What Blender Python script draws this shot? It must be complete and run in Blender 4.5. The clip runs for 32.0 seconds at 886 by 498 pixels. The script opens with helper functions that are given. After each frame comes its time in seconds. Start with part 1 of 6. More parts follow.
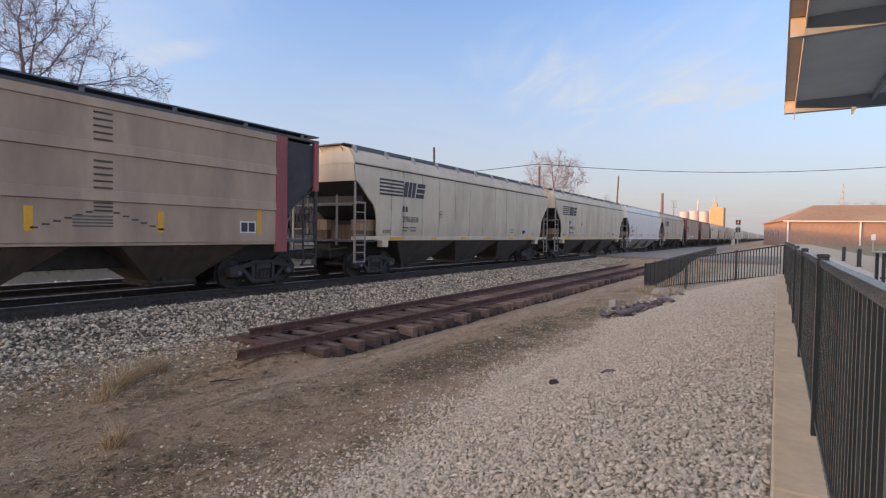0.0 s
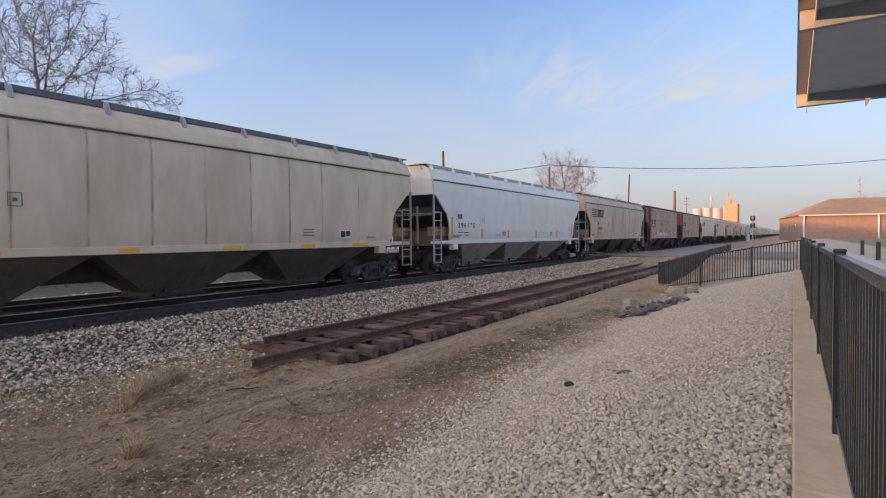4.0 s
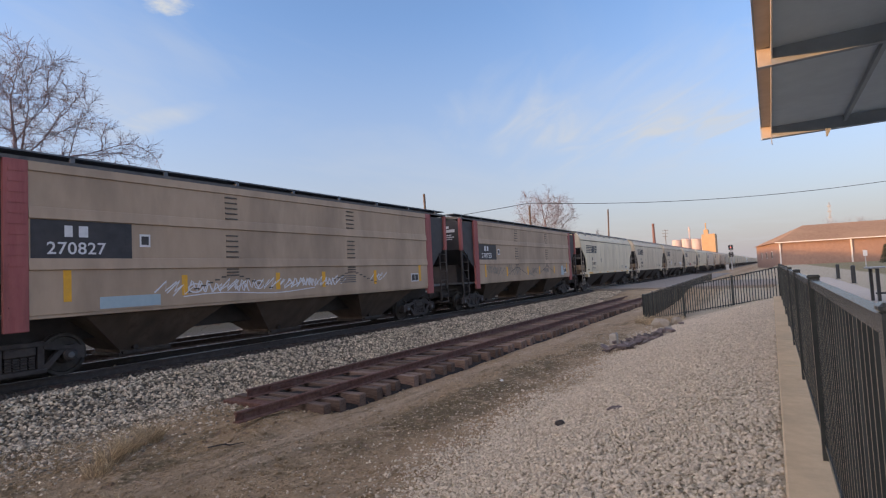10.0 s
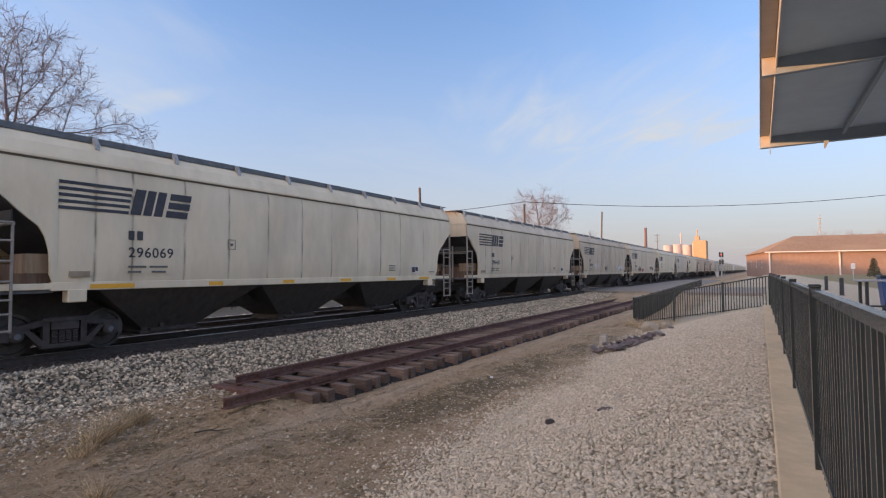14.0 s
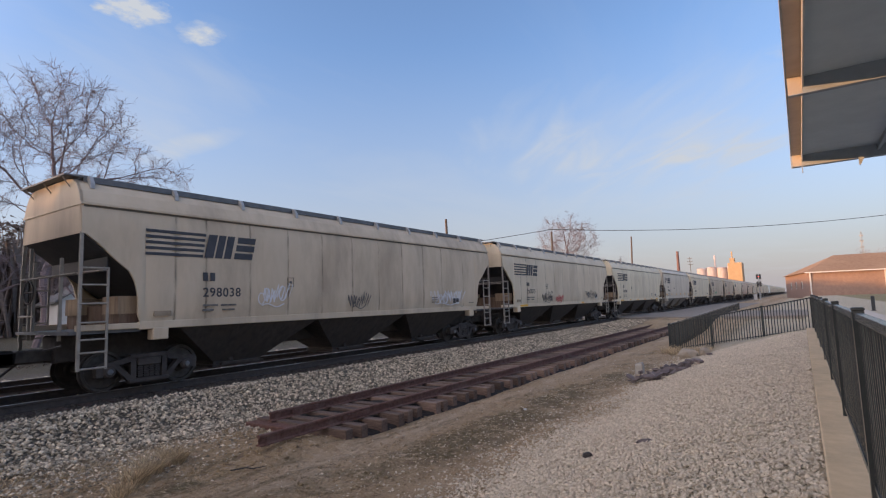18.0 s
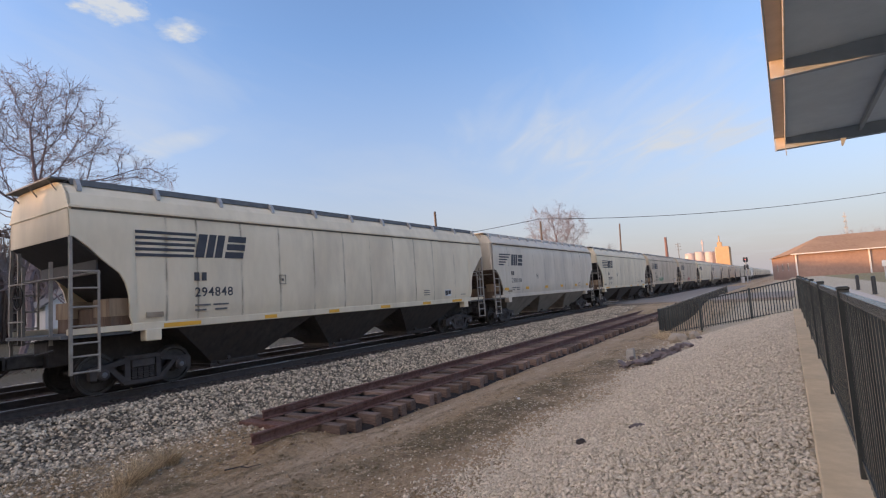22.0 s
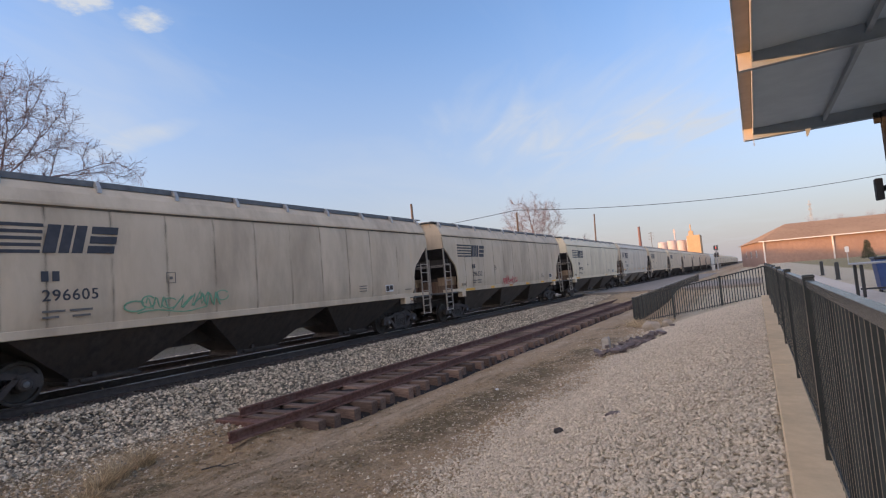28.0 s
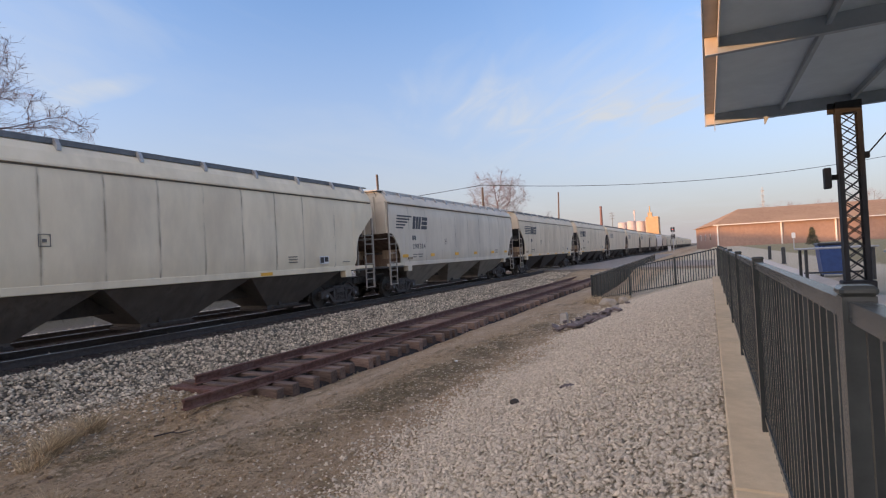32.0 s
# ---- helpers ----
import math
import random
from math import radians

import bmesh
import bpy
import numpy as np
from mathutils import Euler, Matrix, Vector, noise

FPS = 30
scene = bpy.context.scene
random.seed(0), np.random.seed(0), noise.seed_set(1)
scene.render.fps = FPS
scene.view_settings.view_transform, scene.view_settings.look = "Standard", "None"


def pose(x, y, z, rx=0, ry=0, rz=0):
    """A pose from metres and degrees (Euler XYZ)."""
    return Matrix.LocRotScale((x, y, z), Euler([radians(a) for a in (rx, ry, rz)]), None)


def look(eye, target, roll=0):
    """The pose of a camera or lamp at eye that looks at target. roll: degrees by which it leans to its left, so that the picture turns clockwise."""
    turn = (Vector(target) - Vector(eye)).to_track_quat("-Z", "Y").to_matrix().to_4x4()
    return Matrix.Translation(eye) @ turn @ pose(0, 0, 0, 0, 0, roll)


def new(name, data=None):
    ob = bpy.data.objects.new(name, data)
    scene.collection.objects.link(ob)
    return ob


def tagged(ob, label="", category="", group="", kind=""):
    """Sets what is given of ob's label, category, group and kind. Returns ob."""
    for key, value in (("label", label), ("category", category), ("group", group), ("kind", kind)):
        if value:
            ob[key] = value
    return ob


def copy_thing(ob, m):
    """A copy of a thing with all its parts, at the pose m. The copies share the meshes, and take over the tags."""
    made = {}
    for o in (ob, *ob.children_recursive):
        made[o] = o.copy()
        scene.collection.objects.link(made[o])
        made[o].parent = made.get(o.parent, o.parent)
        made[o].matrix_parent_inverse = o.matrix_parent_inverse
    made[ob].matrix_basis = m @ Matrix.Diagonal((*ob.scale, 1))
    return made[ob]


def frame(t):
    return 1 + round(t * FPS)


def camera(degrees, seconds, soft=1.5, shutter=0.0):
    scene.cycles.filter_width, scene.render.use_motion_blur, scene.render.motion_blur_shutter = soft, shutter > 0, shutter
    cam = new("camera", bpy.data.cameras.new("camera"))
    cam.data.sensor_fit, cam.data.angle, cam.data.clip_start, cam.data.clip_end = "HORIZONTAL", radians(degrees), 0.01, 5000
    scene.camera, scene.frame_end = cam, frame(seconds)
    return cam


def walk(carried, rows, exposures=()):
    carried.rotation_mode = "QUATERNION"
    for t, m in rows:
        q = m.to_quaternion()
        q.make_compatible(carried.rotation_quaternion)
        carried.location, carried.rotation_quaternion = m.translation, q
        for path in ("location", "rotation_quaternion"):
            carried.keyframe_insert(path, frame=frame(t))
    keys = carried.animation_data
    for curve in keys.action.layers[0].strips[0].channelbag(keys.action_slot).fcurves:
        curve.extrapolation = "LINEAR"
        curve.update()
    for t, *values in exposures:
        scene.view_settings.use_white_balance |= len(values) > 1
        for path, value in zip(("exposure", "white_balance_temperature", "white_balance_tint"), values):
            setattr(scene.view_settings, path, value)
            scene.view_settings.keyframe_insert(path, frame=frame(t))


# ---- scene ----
cam = camera(80.0, 32.0, 1.2)

PATH = [
    (0, (0.09, -1.597, 1.708), (-0.979, 0.092, 1.646), 1.0),
    (0.5, (0.093, -1.603, 1.71), (-0.977, 0.085, 1.646), 0.9),
    (1, (0.094, -1.596, 1.707), (-0.983, 0.088, 1.646), 0.9),
    (1.5, (0.094, -1.597, 1.705), (-0.988, 0.084, 1.646), 1.0),
    (2, (0.088, -1.597, 1.711), (-1.002, 0.078, 1.646), 0.9),
    (2.5, (0.092, -1.599, 1.713), (-1.004, 0.072, 1.64), 0.4),
    (3, (0.1, -1.597, 1.717), (-1.0, 0.072, 1.649), -0.4),
    (3.5, (0.098, -1.591, 1.714), (-1.006, 0.076, 1.656), -0.5),
    (5.5, (0.104, -1.592, 1.712), (-1.006, 0.071, 1.683), -1.0),
    (6, (0.109, -1.589, 1.714), (-0.998, 0.077, 1.694), -1.5),
    (6.5, (0.115, -1.585, 1.719), (-0.987, 0.085, 1.72), -2.1),
    (7, (0.117, -1.586, 1.72), (-0.978, 0.087, 1.754), -2.3),
    (7.5, (0.116, -1.588, 1.719), (-0.969, 0.091, 1.784), -2.2),
    (8, (0.118, -1.593, 1.719), (-0.956, 0.093, 1.79), -2.2),
    (8.5, (0.117, -1.586, 1.719), (-0.948, 0.106, 1.796), -2.2),
    (9, (0.119, -1.59, 1.72), (-0.938, 0.106, 1.811), -2.4),
    (9.5, (0.12, -1.585, 1.72), (-0.935, 0.111, 1.817), -2.7),
    (10, (0.12, -1.589, 1.719), (-0.931, 0.109, 1.825), -2.9),
    (10.5, (0.119, -1.586, 1.724), (-0.925, 0.116, 1.836), -3.0),
    (11, (0.12, -1.585, 1.724), (-0.918, 0.12, 1.847), -2.8),
    (11.5, (0.119, -1.58, 1.721), (-0.913, 0.129, 1.843), -3.7),
    (12, (0.125, -1.583, 1.72), (-0.905, 0.127, 1.835), -5.4),
    (12.5, (0.112, -1.586, 1.709), (-0.921, 0.124, 1.814), -4.2),
    (13, (0.092, -1.592, 1.73), (-0.939, 0.118, 1.832), -3.0),
    (13.5, (0.039, -1.594, 1.709), (-0.988, 0.12, 1.793), -0.2),
    (15.5, (0.06, -1.616, 1.731), (-0.988, 0.084, 1.835), -2.2),
    (16, (0.058, -1.621, 1.737), (-1.004, 0.069, 1.861), -2.3),
    (16.5, (0.052, -1.617, 1.723), (-1.025, 0.062, 1.869), -1.2),
    (17, (0.058, -1.623, 1.722), (-1.031, 0.047, 1.892), -1.0),
    (17.5, (0.054, -1.642, 1.722), (-1.045, 0.018, 1.914), -1.2),
    (18, (0.059, -1.64, 1.729), (-1.05, 0.012, 1.933), -2.0),
    (18.5, (0.067, -1.632, 1.73), (-1.046, 0.016, 1.941), -2.7),
    (19, (0.061, -1.629, 1.729), (-1.051, 0.02, 1.941), -2.8),
    (19.5, (0.068, -1.627, 1.725), (-1.04, 0.024, 1.936), -2.8),
    (20, (0.058, -1.618, 1.719), (-1.046, 0.037, 1.929), -2.7),
    (20.5, (0.062, -1.621, 1.728), (-1.036, 0.037, 1.933), -2.8),
    (21, (0.06, -1.616, 1.727), (-1.031, 0.05, 1.922), -3.0),
    (21.5, (0.063, -1.615, 1.731), (-1.021, 0.056, 1.915), -3.4),
    (22, (0.061, -1.604, 1.724), (-1.019, 0.07, 1.898), -3.8),
    (22.5, (0.062, -1.609, 1.728), (-1.013, 0.069, 1.891), -4.2),
    (23, (0.067, -1.611, 1.731), (-1.005, 0.07, 1.887), -4.5),
    (23.5, (0.069, -1.611, 1.728), (-1.001, 0.072, 1.879), -4.7),
    (24, (0.064, -1.608, 1.73), (-1.003, 0.077, 1.873), -4.7),
    (24.5, (0.067, -1.605, 1.732), (-0.997, 0.083, 1.871), -4.9),
    (25, (0.071, -1.603, 1.734), (-0.986, 0.089, 1.87), -5.2),
    (25.5, (0.073, -1.604, 1.732), (-0.98, 0.092, 1.861), -5.5),
    (27.5, (0.059, -1.599, 1.745), (-0.965, 0.113, 1.883), -4.5),
    (28, (0.062, -1.596, 1.741), (-0.948, 0.125, 1.879), -4.8),
    (28.5, (0.064, -1.594, 1.739), (-0.933, 0.134, 1.88), -4.9),
    (29, (0.066, -1.587, 1.743), (-0.919, 0.147, 1.886), -5.2),
    (29.5, (0.065, -1.589, 1.744), (-0.909, 0.152, 1.885), -5.1),
    (30, (0.06, -1.57, 1.736), (-0.891, 0.186, 1.855), -4.2),
    (30.5, (0.055, -1.569, 1.737), (-0.881, 0.197, 1.812), -3.5),
    (31, (0.053, -1.576, 1.734), (-0.865, 0.2, 1.788), -3.4),
    (31.5, (0.053, -1.58, 1.735), (-0.856, 0.201, 1.77), -3.2),
    (32, (0.055, -1.576, 1.729), (-0.845, 0.21, 1.756), -3.0),
]
walk(cam, [(t, look(eye, target, roll)) for t, eye, target, roll in PATH], [(0, 0.82), (3, 0.78), (6.5, 0.76), (8.2, 0.67), (9.8, 0.67), (11.4, 0.75), (16.2, 0.75), (17.2, 0.63), (19.4, 0.63), (20.4, 0.75), (32, 0.75)])

# ---- world, sun, exposure ----
SUN_AZ, SUN_EL = 226.0, 4.5          # degrees: the sun stands low behind the camera, over the train
world = bpy.data.worlds.new("world")
scene.world = world
world.use_nodes = True
wn, wl = world.node_tree.nodes, world.node_tree.links
for n in list(wn):
    wn.remove(n)
w_out = wn.new("ShaderNodeOutputWorld")
w_bg = wn.new("ShaderNodeBackground")
w_sky = wn.new("ShaderNodeTexSky")
w_sky.sky_type = "NISHITA"
w_sky.sun_disc = False
w_sky.sun_elevation = radians(9.0)
w_sky.sun_rotation = radians(SUN_AZ)
w_sky.altitude, w_sky.air_density, w_sky.dust_density, w_sky.ozone_density = 100, 1.0, 0.9, 3.0
w_co = wn.new("ShaderNodeTexCoord")
w_sep = wn.new("ShaderNodeSeparateXYZ")
wl.new(w_co.outputs["Generated"], w_sep.inputs[0])


def w_math(op, a, b=None, clamp=False):
    n = wn.new("ShaderNodeMath")
    n.operation, n.use_clamp = op, clamp
    for i, v in enumerate((a, b)):
        if v is None:
            continue
        if isinstance(v, (int, float)):
            n.inputs[i].default_value = v
        else:
            wl.new(v, n.inputs[i])
    return n.outputs[0]


# thin clouds: noise on a plane far above, streaked
up = w_math("MAXIMUM", w_sep.outputs[2], 0.03)
w_cx = wn.new("ShaderNodeCombineXYZ")
wl.new(w_math("DIVIDE", w_sep.outputs[0], up), w_cx.inputs[0])
wl.new(w_math("DIVIDE", w_sep.outputs[1], up), w_cx.inputs[1])
w_map = wn.new("ShaderNodeMapping")
w_map.inputs["Rotation"].default_value = (0, 0, radians(32))
w_map.inputs["Scale"].default_value = (0.9, 0.35, 1)
w_map.inputs["Location"].default_value = (1.7, 0.4, 0)
wl.new(w_cx.outputs[0], w_map.inputs[0])
w_n1 = wn.new("ShaderNodeTexNoise")
w_n1.inputs["Scale"].default_value, w_n1.inputs["Detail"].default_value, w_n1.inputs["Roughness"].default_value = 0.75, 7, 0.58
w_n1.inputs["Distortion"].default_value = 0.6
wl.new(w_map.outputs[0], w_n1.inputs["Vector"])
w_ramp = wn.new("ShaderNodeValToRGB")
w_ramp.color_ramp.elements[0].position, w_ramp.color_ramp.elements[1].position = 0.47, 0.78
wl.new(w_n1.outputs["Fac"], w_ramp.inputs[0])
w_mix = wn.new("ShaderNodeMix")
w_mix.data_type = "RGBA"
w_wisp = wn.new("ShaderNodeTexNoise")
w_wisp.inputs["Scale"].default_value, w_wisp.inputs["Detail"].default_value, w_wisp.inputs["Distortion"].default_value = 1.9, 6, 0.9
px, py = w_math("DIVIDE", w_sep.outputs[0], up), w_math("DIVIDE", w_sep.outputs[1], up)
w_wv = wn.new("ShaderNodeCombineXYZ")          # streaks drawn out along one wind direction
wl.new(w_math("MULTIPLY", w_math("SUBTRACT", w_math("MULTIPLY", px, 0.53), w_math("MULTIPLY", py, 0.85)), 0.42), w_wv.inputs[0])
wl.new(w_math("MULTIPLY", w_math("ADD", w_math("MULTIPLY", px, 0.85), w_math("MULTIPLY", py, 0.53)), 1.5), w_wv.inputs[1])
wl.new(w_wv.outputs[0], w_wisp.inputs["Vector"])
w_cover = w_math("MULTIPLY", w_ramp.outputs[0], 0.28)
w_puff = wn.new("ShaderNodeTexNoise")
w_puff.inputs["Scale"].default_value, w_puff.inputs["Detail"].default_value, w_puff.inputs["Roughness"].default_value = 6.5, 6, 0.6
wl.new(w_cx.outputs[0], w_puff.inputs["Vector"])
# banks of cloud: centre and reach on the cloud plane, cover, how wispy (0: a ragged puff)
for ccx, ccy, rx, ry, cover, wisp in ((-0.80, 3.75, 1.35, 1.55, 0.8, 1.6), (-0.42, 3.95, 0.45, 0.95, 0.75, 3.0), (-1.10, 3.8, 0.55, 0.8, 0.6, 2.4),
                                          (-1.75, 0.82, 0.14, 0.12, 3.4, 0), (-1.71, 1.03, 0.13, 0.09, 2.0, 0), (0.01, 2.55, 0.07, 0.1, 0.8, 0), (-2.7, 1.1, 1.2, 0.75, 0.62, 0.5),
                                          (-3.05, 1.74, 0.75, 0.16, 0.75, 1.0), (-3.5, 1.5, 0.9, 0.5, 0.4, 1.5), (-1.2, 5.6, 1.6, 1.4, 0.35, 2.0)):
    dx = w_math("DIVIDE", w_math("SUBTRACT", w_math("DIVIDE", w_sep.outputs[0], up), ccx), rx)
    dy = w_math("DIVIDE", w_math("SUBTRACT", w_math("DIVIDE", w_sep.outputs[1], up), ccy), ry)
    rr = w_math("ADD", w_math("MULTIPLY", dx, dx), w_math("MULTIPLY", dy, dy))
    rag = w_math("MULTIPLY", w_math("SUBTRACT", w_wisp.outputs["Fac"] if wisp else w_puff.outputs["Fac"], 0.5), 1.6 if wisp else 2.6)
    body = w_math("MULTIPLY", w_math("ADD", w_math("SUBTRACT", 0.8, rr), rag), 0.9, True)
    if wisp:
        tex = w_math("ADD", w_math("MULTIPLY", w_math("SUBTRACT", w_wisp.outputs["Fac"], 0.5), wisp), 0.55, True)
    else:
        tex = w_math("MULTIPLY", w_math("SUBTRACT", w_puff.outputs["Fac"], 0.20), 1.6, True)
    w_cover = w_math("ADD", w_cover, w_math("MULTIPLY", w_math("MULTIPLY", body, tex), cover), True)
wl.new(w_cover, w_mix.inputs["Factor"])
w_hs = wn.new("ShaderNodeHueSaturation")
w_hs.inputs["Saturation"].default_value, w_hs.inputs["Value"].default_value = 1.0, 1.75
wl.new(w_sky.outputs[0], w_hs.inputs["Color"])
w_tint = wn.new("ShaderNodeMix")
w_tint.data_type, w_tint.blend_type = "RGBA", "MULTIPLY"
w_tint.inputs["Factor"].default_value = 1.0
w_tint.inputs["B"].default_value = (0.99, 0.85, 0.875, 1)
wl.new(w_hs.outputs[0], w_tint.inputs["A"])
# pale haze towards the horizon, a little pink
w_haze = wn.new("ShaderNodeMix")
w_haze.data_type = "RGBA"
h1 = w_math("SUBTRACT", 1.0, w_math("MULTIPLY", w_sep.outputs[2], 2.2), True)
wl.new(w_math("MULTIPLY", w_math("POWER", h1, 1.25), 1.0), w_haze.inputs["Factor"])
wl.new(w_tint.outputs["Result"], w_haze.inputs["A"])
w_haze.inputs["B"].default_value = (1.98, 1.84, 1.95, 1)
wl.new(w_haze.outputs["Result"], w_mix.inputs["A"])
w_mix.inputs["B"].default_value = (2.6, 2.75, 3.0, 1)
# broad warm glow added to the sky behind the camera to brighten ground and train
w_dot = wn.new("ShaderNodeVectorMath")
w_dot.operation = "DOT_PRODUCT"
w_dot.inputs[1].default_value = Vector((-0.24, -0.86, 0.42)).normalized()
wl.new(w_co.outputs["Generated"], w_dot.inputs[0])
w_glow = wn.new("ShaderNodeMix")
w_glow.data_type, w_glow.blend_type, w_glow.clamp_factor = "RGBA", "ADD", False
wl.new(w_math("POWER", w_math("MAXIMUM", w_math("SUBTRACT", w_dot.outputs["Value"], 0.12), 0.0), 1.5), w_glow.inputs["Factor"])
wl.new(w_mix.outputs["Result"], w_glow.inputs["A"])
w_glow.inputs["B"].default_value = (7.7, 6.0, 4.9, 1)
wl.new(w_glow.outputs["Result"], w_bg.inputs["Color"])
w_bg.inputs["Strength"].default_value = 0.15
wl.new(w_bg.outputs[0], w_out.inputs["Surface"])

sun = new("sun", bpy.data.lights.new("sun", "SUN"))
sun.data.energy, sun.data.angle, sun.data.color = 3.6, radians(0.6), (1.0, 0.50, 0.20)
sx, sy = math.sin(radians(SUN_AZ)), math.cos(radians(SUN_AZ))
sun.matrix_world = look((0, 0, 60), (-sx * 100, -sy * 100, 60 - 100 * math.tan(radians(SUN_EL))))
scene.view_settings.exposure = 0.75


# ---- materials ----
def mat(name, c1, c2, scale=6.0, rough=0.8, metal=0.0, bump=0.15, c3=None, sscale=0.7, stain=0.5, stretch=(1, 1, 1),
        rand=0.0, island=0.0, fine=8.0):
    """Two tones of fine grain, a third in large stains; relief; random lightness per object or per island."""
    m = bpy.data.materials.new(name)
    m.use_nodes = True
    nt = m.node_tree
    N, L = nt.nodes, nt.links
    b = N["Principled BSDF"]
    b.inputs["Roughness"].default_value, b.inputs["Metallic"].default_value = rough, metal
    co = N.new("ShaderNodeTexCoord")
    mp = N.new("ShaderNodeMapping")
    mp.inputs["Scale"].default_value = stretch
    L.new(co.outputs["Object"], mp.inputs[0])
    n1 = N.new("ShaderNodeTexNoise")
    n1.inputs["Scale"].default_value, n1.inputs["Detail"].default_value, n1.inputs["Roughness"].default_value = scale, 6, 0.65
    L.new(mp.outputs[0], n1.inputs["Vector"])
    r1 = N.new("ShaderNodeValToRGB")
    r1.color_ramp.elements[0].position, r1.color_ramp.elements[1].position = 0.32, 0.68
    r1.color_ramp.elements[0].color, r1.color_ramp.elements[1].color = (*c1, 1), (*c2, 1)
    L.new(n1.outputs["Fac"], r1.inputs[0])
    col = r1.outputs[0]
    if c3 is not None:
        n2 = N.new("ShaderNodeTexNoise")
        n2.inputs["Scale"].default_value, n2.inputs["Detail"].default_value, n2.inputs["Roughness"].default_value = sscale, 5, 0.6
        L.new(mp.outputs[0], n2.inputs["Vector"])
        r2 = N.new("ShaderNodeValToRGB")
        r2.color_ramp.elements[0].position, r2.color_ramp.elements[1].position = 0.45, 0.72
        L.new(n2.outputs["Fac"], r2.inputs[0])
        k = N.new("ShaderNodeMath")
        k.operation = "MULTIPLY"
        k.inputs[1].default_value = stain
        L.new(r2.outputs[0], k.inputs[0])
        mx = N.new("ShaderNodeMix")
        mx.data_type = "RGBA"
        L.new(k.outputs[0], mx.inputs["Factor"])
        L.new(col, mx.inputs["A"])
        mx.inputs["B"].default_value = (*c3, 1)
        col = mx.outputs["Result"]
    if rand or island:
        if island:
            src = N.new("ShaderNodeNewGeometry").outputs["Random Per Island"]
        else:
            src = N.new("ShaderNodeObjectInfo").outputs["Random"]
        mr = N.new("ShaderNodeMapRange")
        v = rand or island
        mr.inputs["To Min"].default_value, mr.inputs["To Max"].default_value = 1 - v, 1 + v
        L.new(src, mr.inputs["Value"])
        hs = N.new("ShaderNodeHueSaturation")
        L.new(mr.outputs[0], hs.inputs["Value"])
        L.new(col, hs.inputs["Color"])
        col = hs.outputs[0]
    L.new(col, b.inputs["Base Color"])
    if bump:
        n3 = N.new("ShaderNodeTexNoise")
        n3.inputs["Scale"].default_value, n3.inputs["Detail"].default_value = scale * fine, 4
        L.new(co.outputs["Object"], n3.inputs["Vector"])
        bp = N.new("ShaderNodeBump")
        bp.inputs["Strength"].default_value, bp.inputs["Distance"].default_value = bump, 0.02
        L.new(n3.outputs["Fac"], bp.inputs["Height"])
        L.new(bp.outputs[0], b.inputs["Normal"])
    return m


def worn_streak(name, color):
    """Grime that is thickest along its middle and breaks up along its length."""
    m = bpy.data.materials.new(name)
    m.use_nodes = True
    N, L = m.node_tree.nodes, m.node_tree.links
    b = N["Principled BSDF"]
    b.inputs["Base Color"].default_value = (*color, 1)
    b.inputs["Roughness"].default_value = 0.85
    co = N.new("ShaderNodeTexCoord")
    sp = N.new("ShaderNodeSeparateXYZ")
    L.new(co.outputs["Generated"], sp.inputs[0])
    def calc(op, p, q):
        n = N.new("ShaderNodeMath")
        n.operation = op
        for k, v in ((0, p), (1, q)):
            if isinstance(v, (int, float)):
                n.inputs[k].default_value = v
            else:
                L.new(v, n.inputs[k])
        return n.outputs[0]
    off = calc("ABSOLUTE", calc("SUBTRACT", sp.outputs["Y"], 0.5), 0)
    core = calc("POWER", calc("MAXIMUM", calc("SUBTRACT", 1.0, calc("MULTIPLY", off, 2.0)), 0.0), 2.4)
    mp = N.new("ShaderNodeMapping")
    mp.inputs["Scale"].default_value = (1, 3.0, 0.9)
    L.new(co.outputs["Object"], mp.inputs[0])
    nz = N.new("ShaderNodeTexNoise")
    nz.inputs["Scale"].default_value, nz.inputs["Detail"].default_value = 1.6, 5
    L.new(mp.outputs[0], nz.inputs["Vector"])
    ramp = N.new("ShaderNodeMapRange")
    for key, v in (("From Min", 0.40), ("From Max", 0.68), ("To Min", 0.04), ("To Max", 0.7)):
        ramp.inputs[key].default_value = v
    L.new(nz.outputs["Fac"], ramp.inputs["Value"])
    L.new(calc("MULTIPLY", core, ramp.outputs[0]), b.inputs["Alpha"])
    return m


def glow(name, color, strength):
    m = bpy.data.materials.new(name)
    m.use_nodes = True
    b = m.node_tree.nodes["Principled BSDF"]
    b.inputs["Base Color"].default_value = (*color, 1)
    b.inputs["Emission Color"].default_value = (*color, 1)
    b.inputs["Emission Strength"].default_value = strength
    return m


STREAK = (3, 3, 0.35)
M_TAN = mat("hopper_paint", (0.60, 0.50, 0.36), (0.68, 0.575, 0.425), 1.2, 0.6, 0, 0.05, (0.44, 0.35, 0.24), 0.8, 0.65, (1.3, 1.3, 0.45))
M_TANB = mat("brown_tan_hopper_paint", (0.53, 0.43, 0.305), (0.61, 0.50, 0.365), 1.2, 0.65, 0, 0.05, (0.31, 0.24, 0.17), 0.8, 0.65, (1.3, 1.3, 0.45))
M_TANL = mat("pale_tan_hopper_paint", (0.68, 0.585, 0.415), (0.76, 0.66, 0.485), 1.2, 0.6, 0, 0.05, (0.46, 0.385, 0.28), 0.8, 0.5, (1.3, 1.3, 0.45))
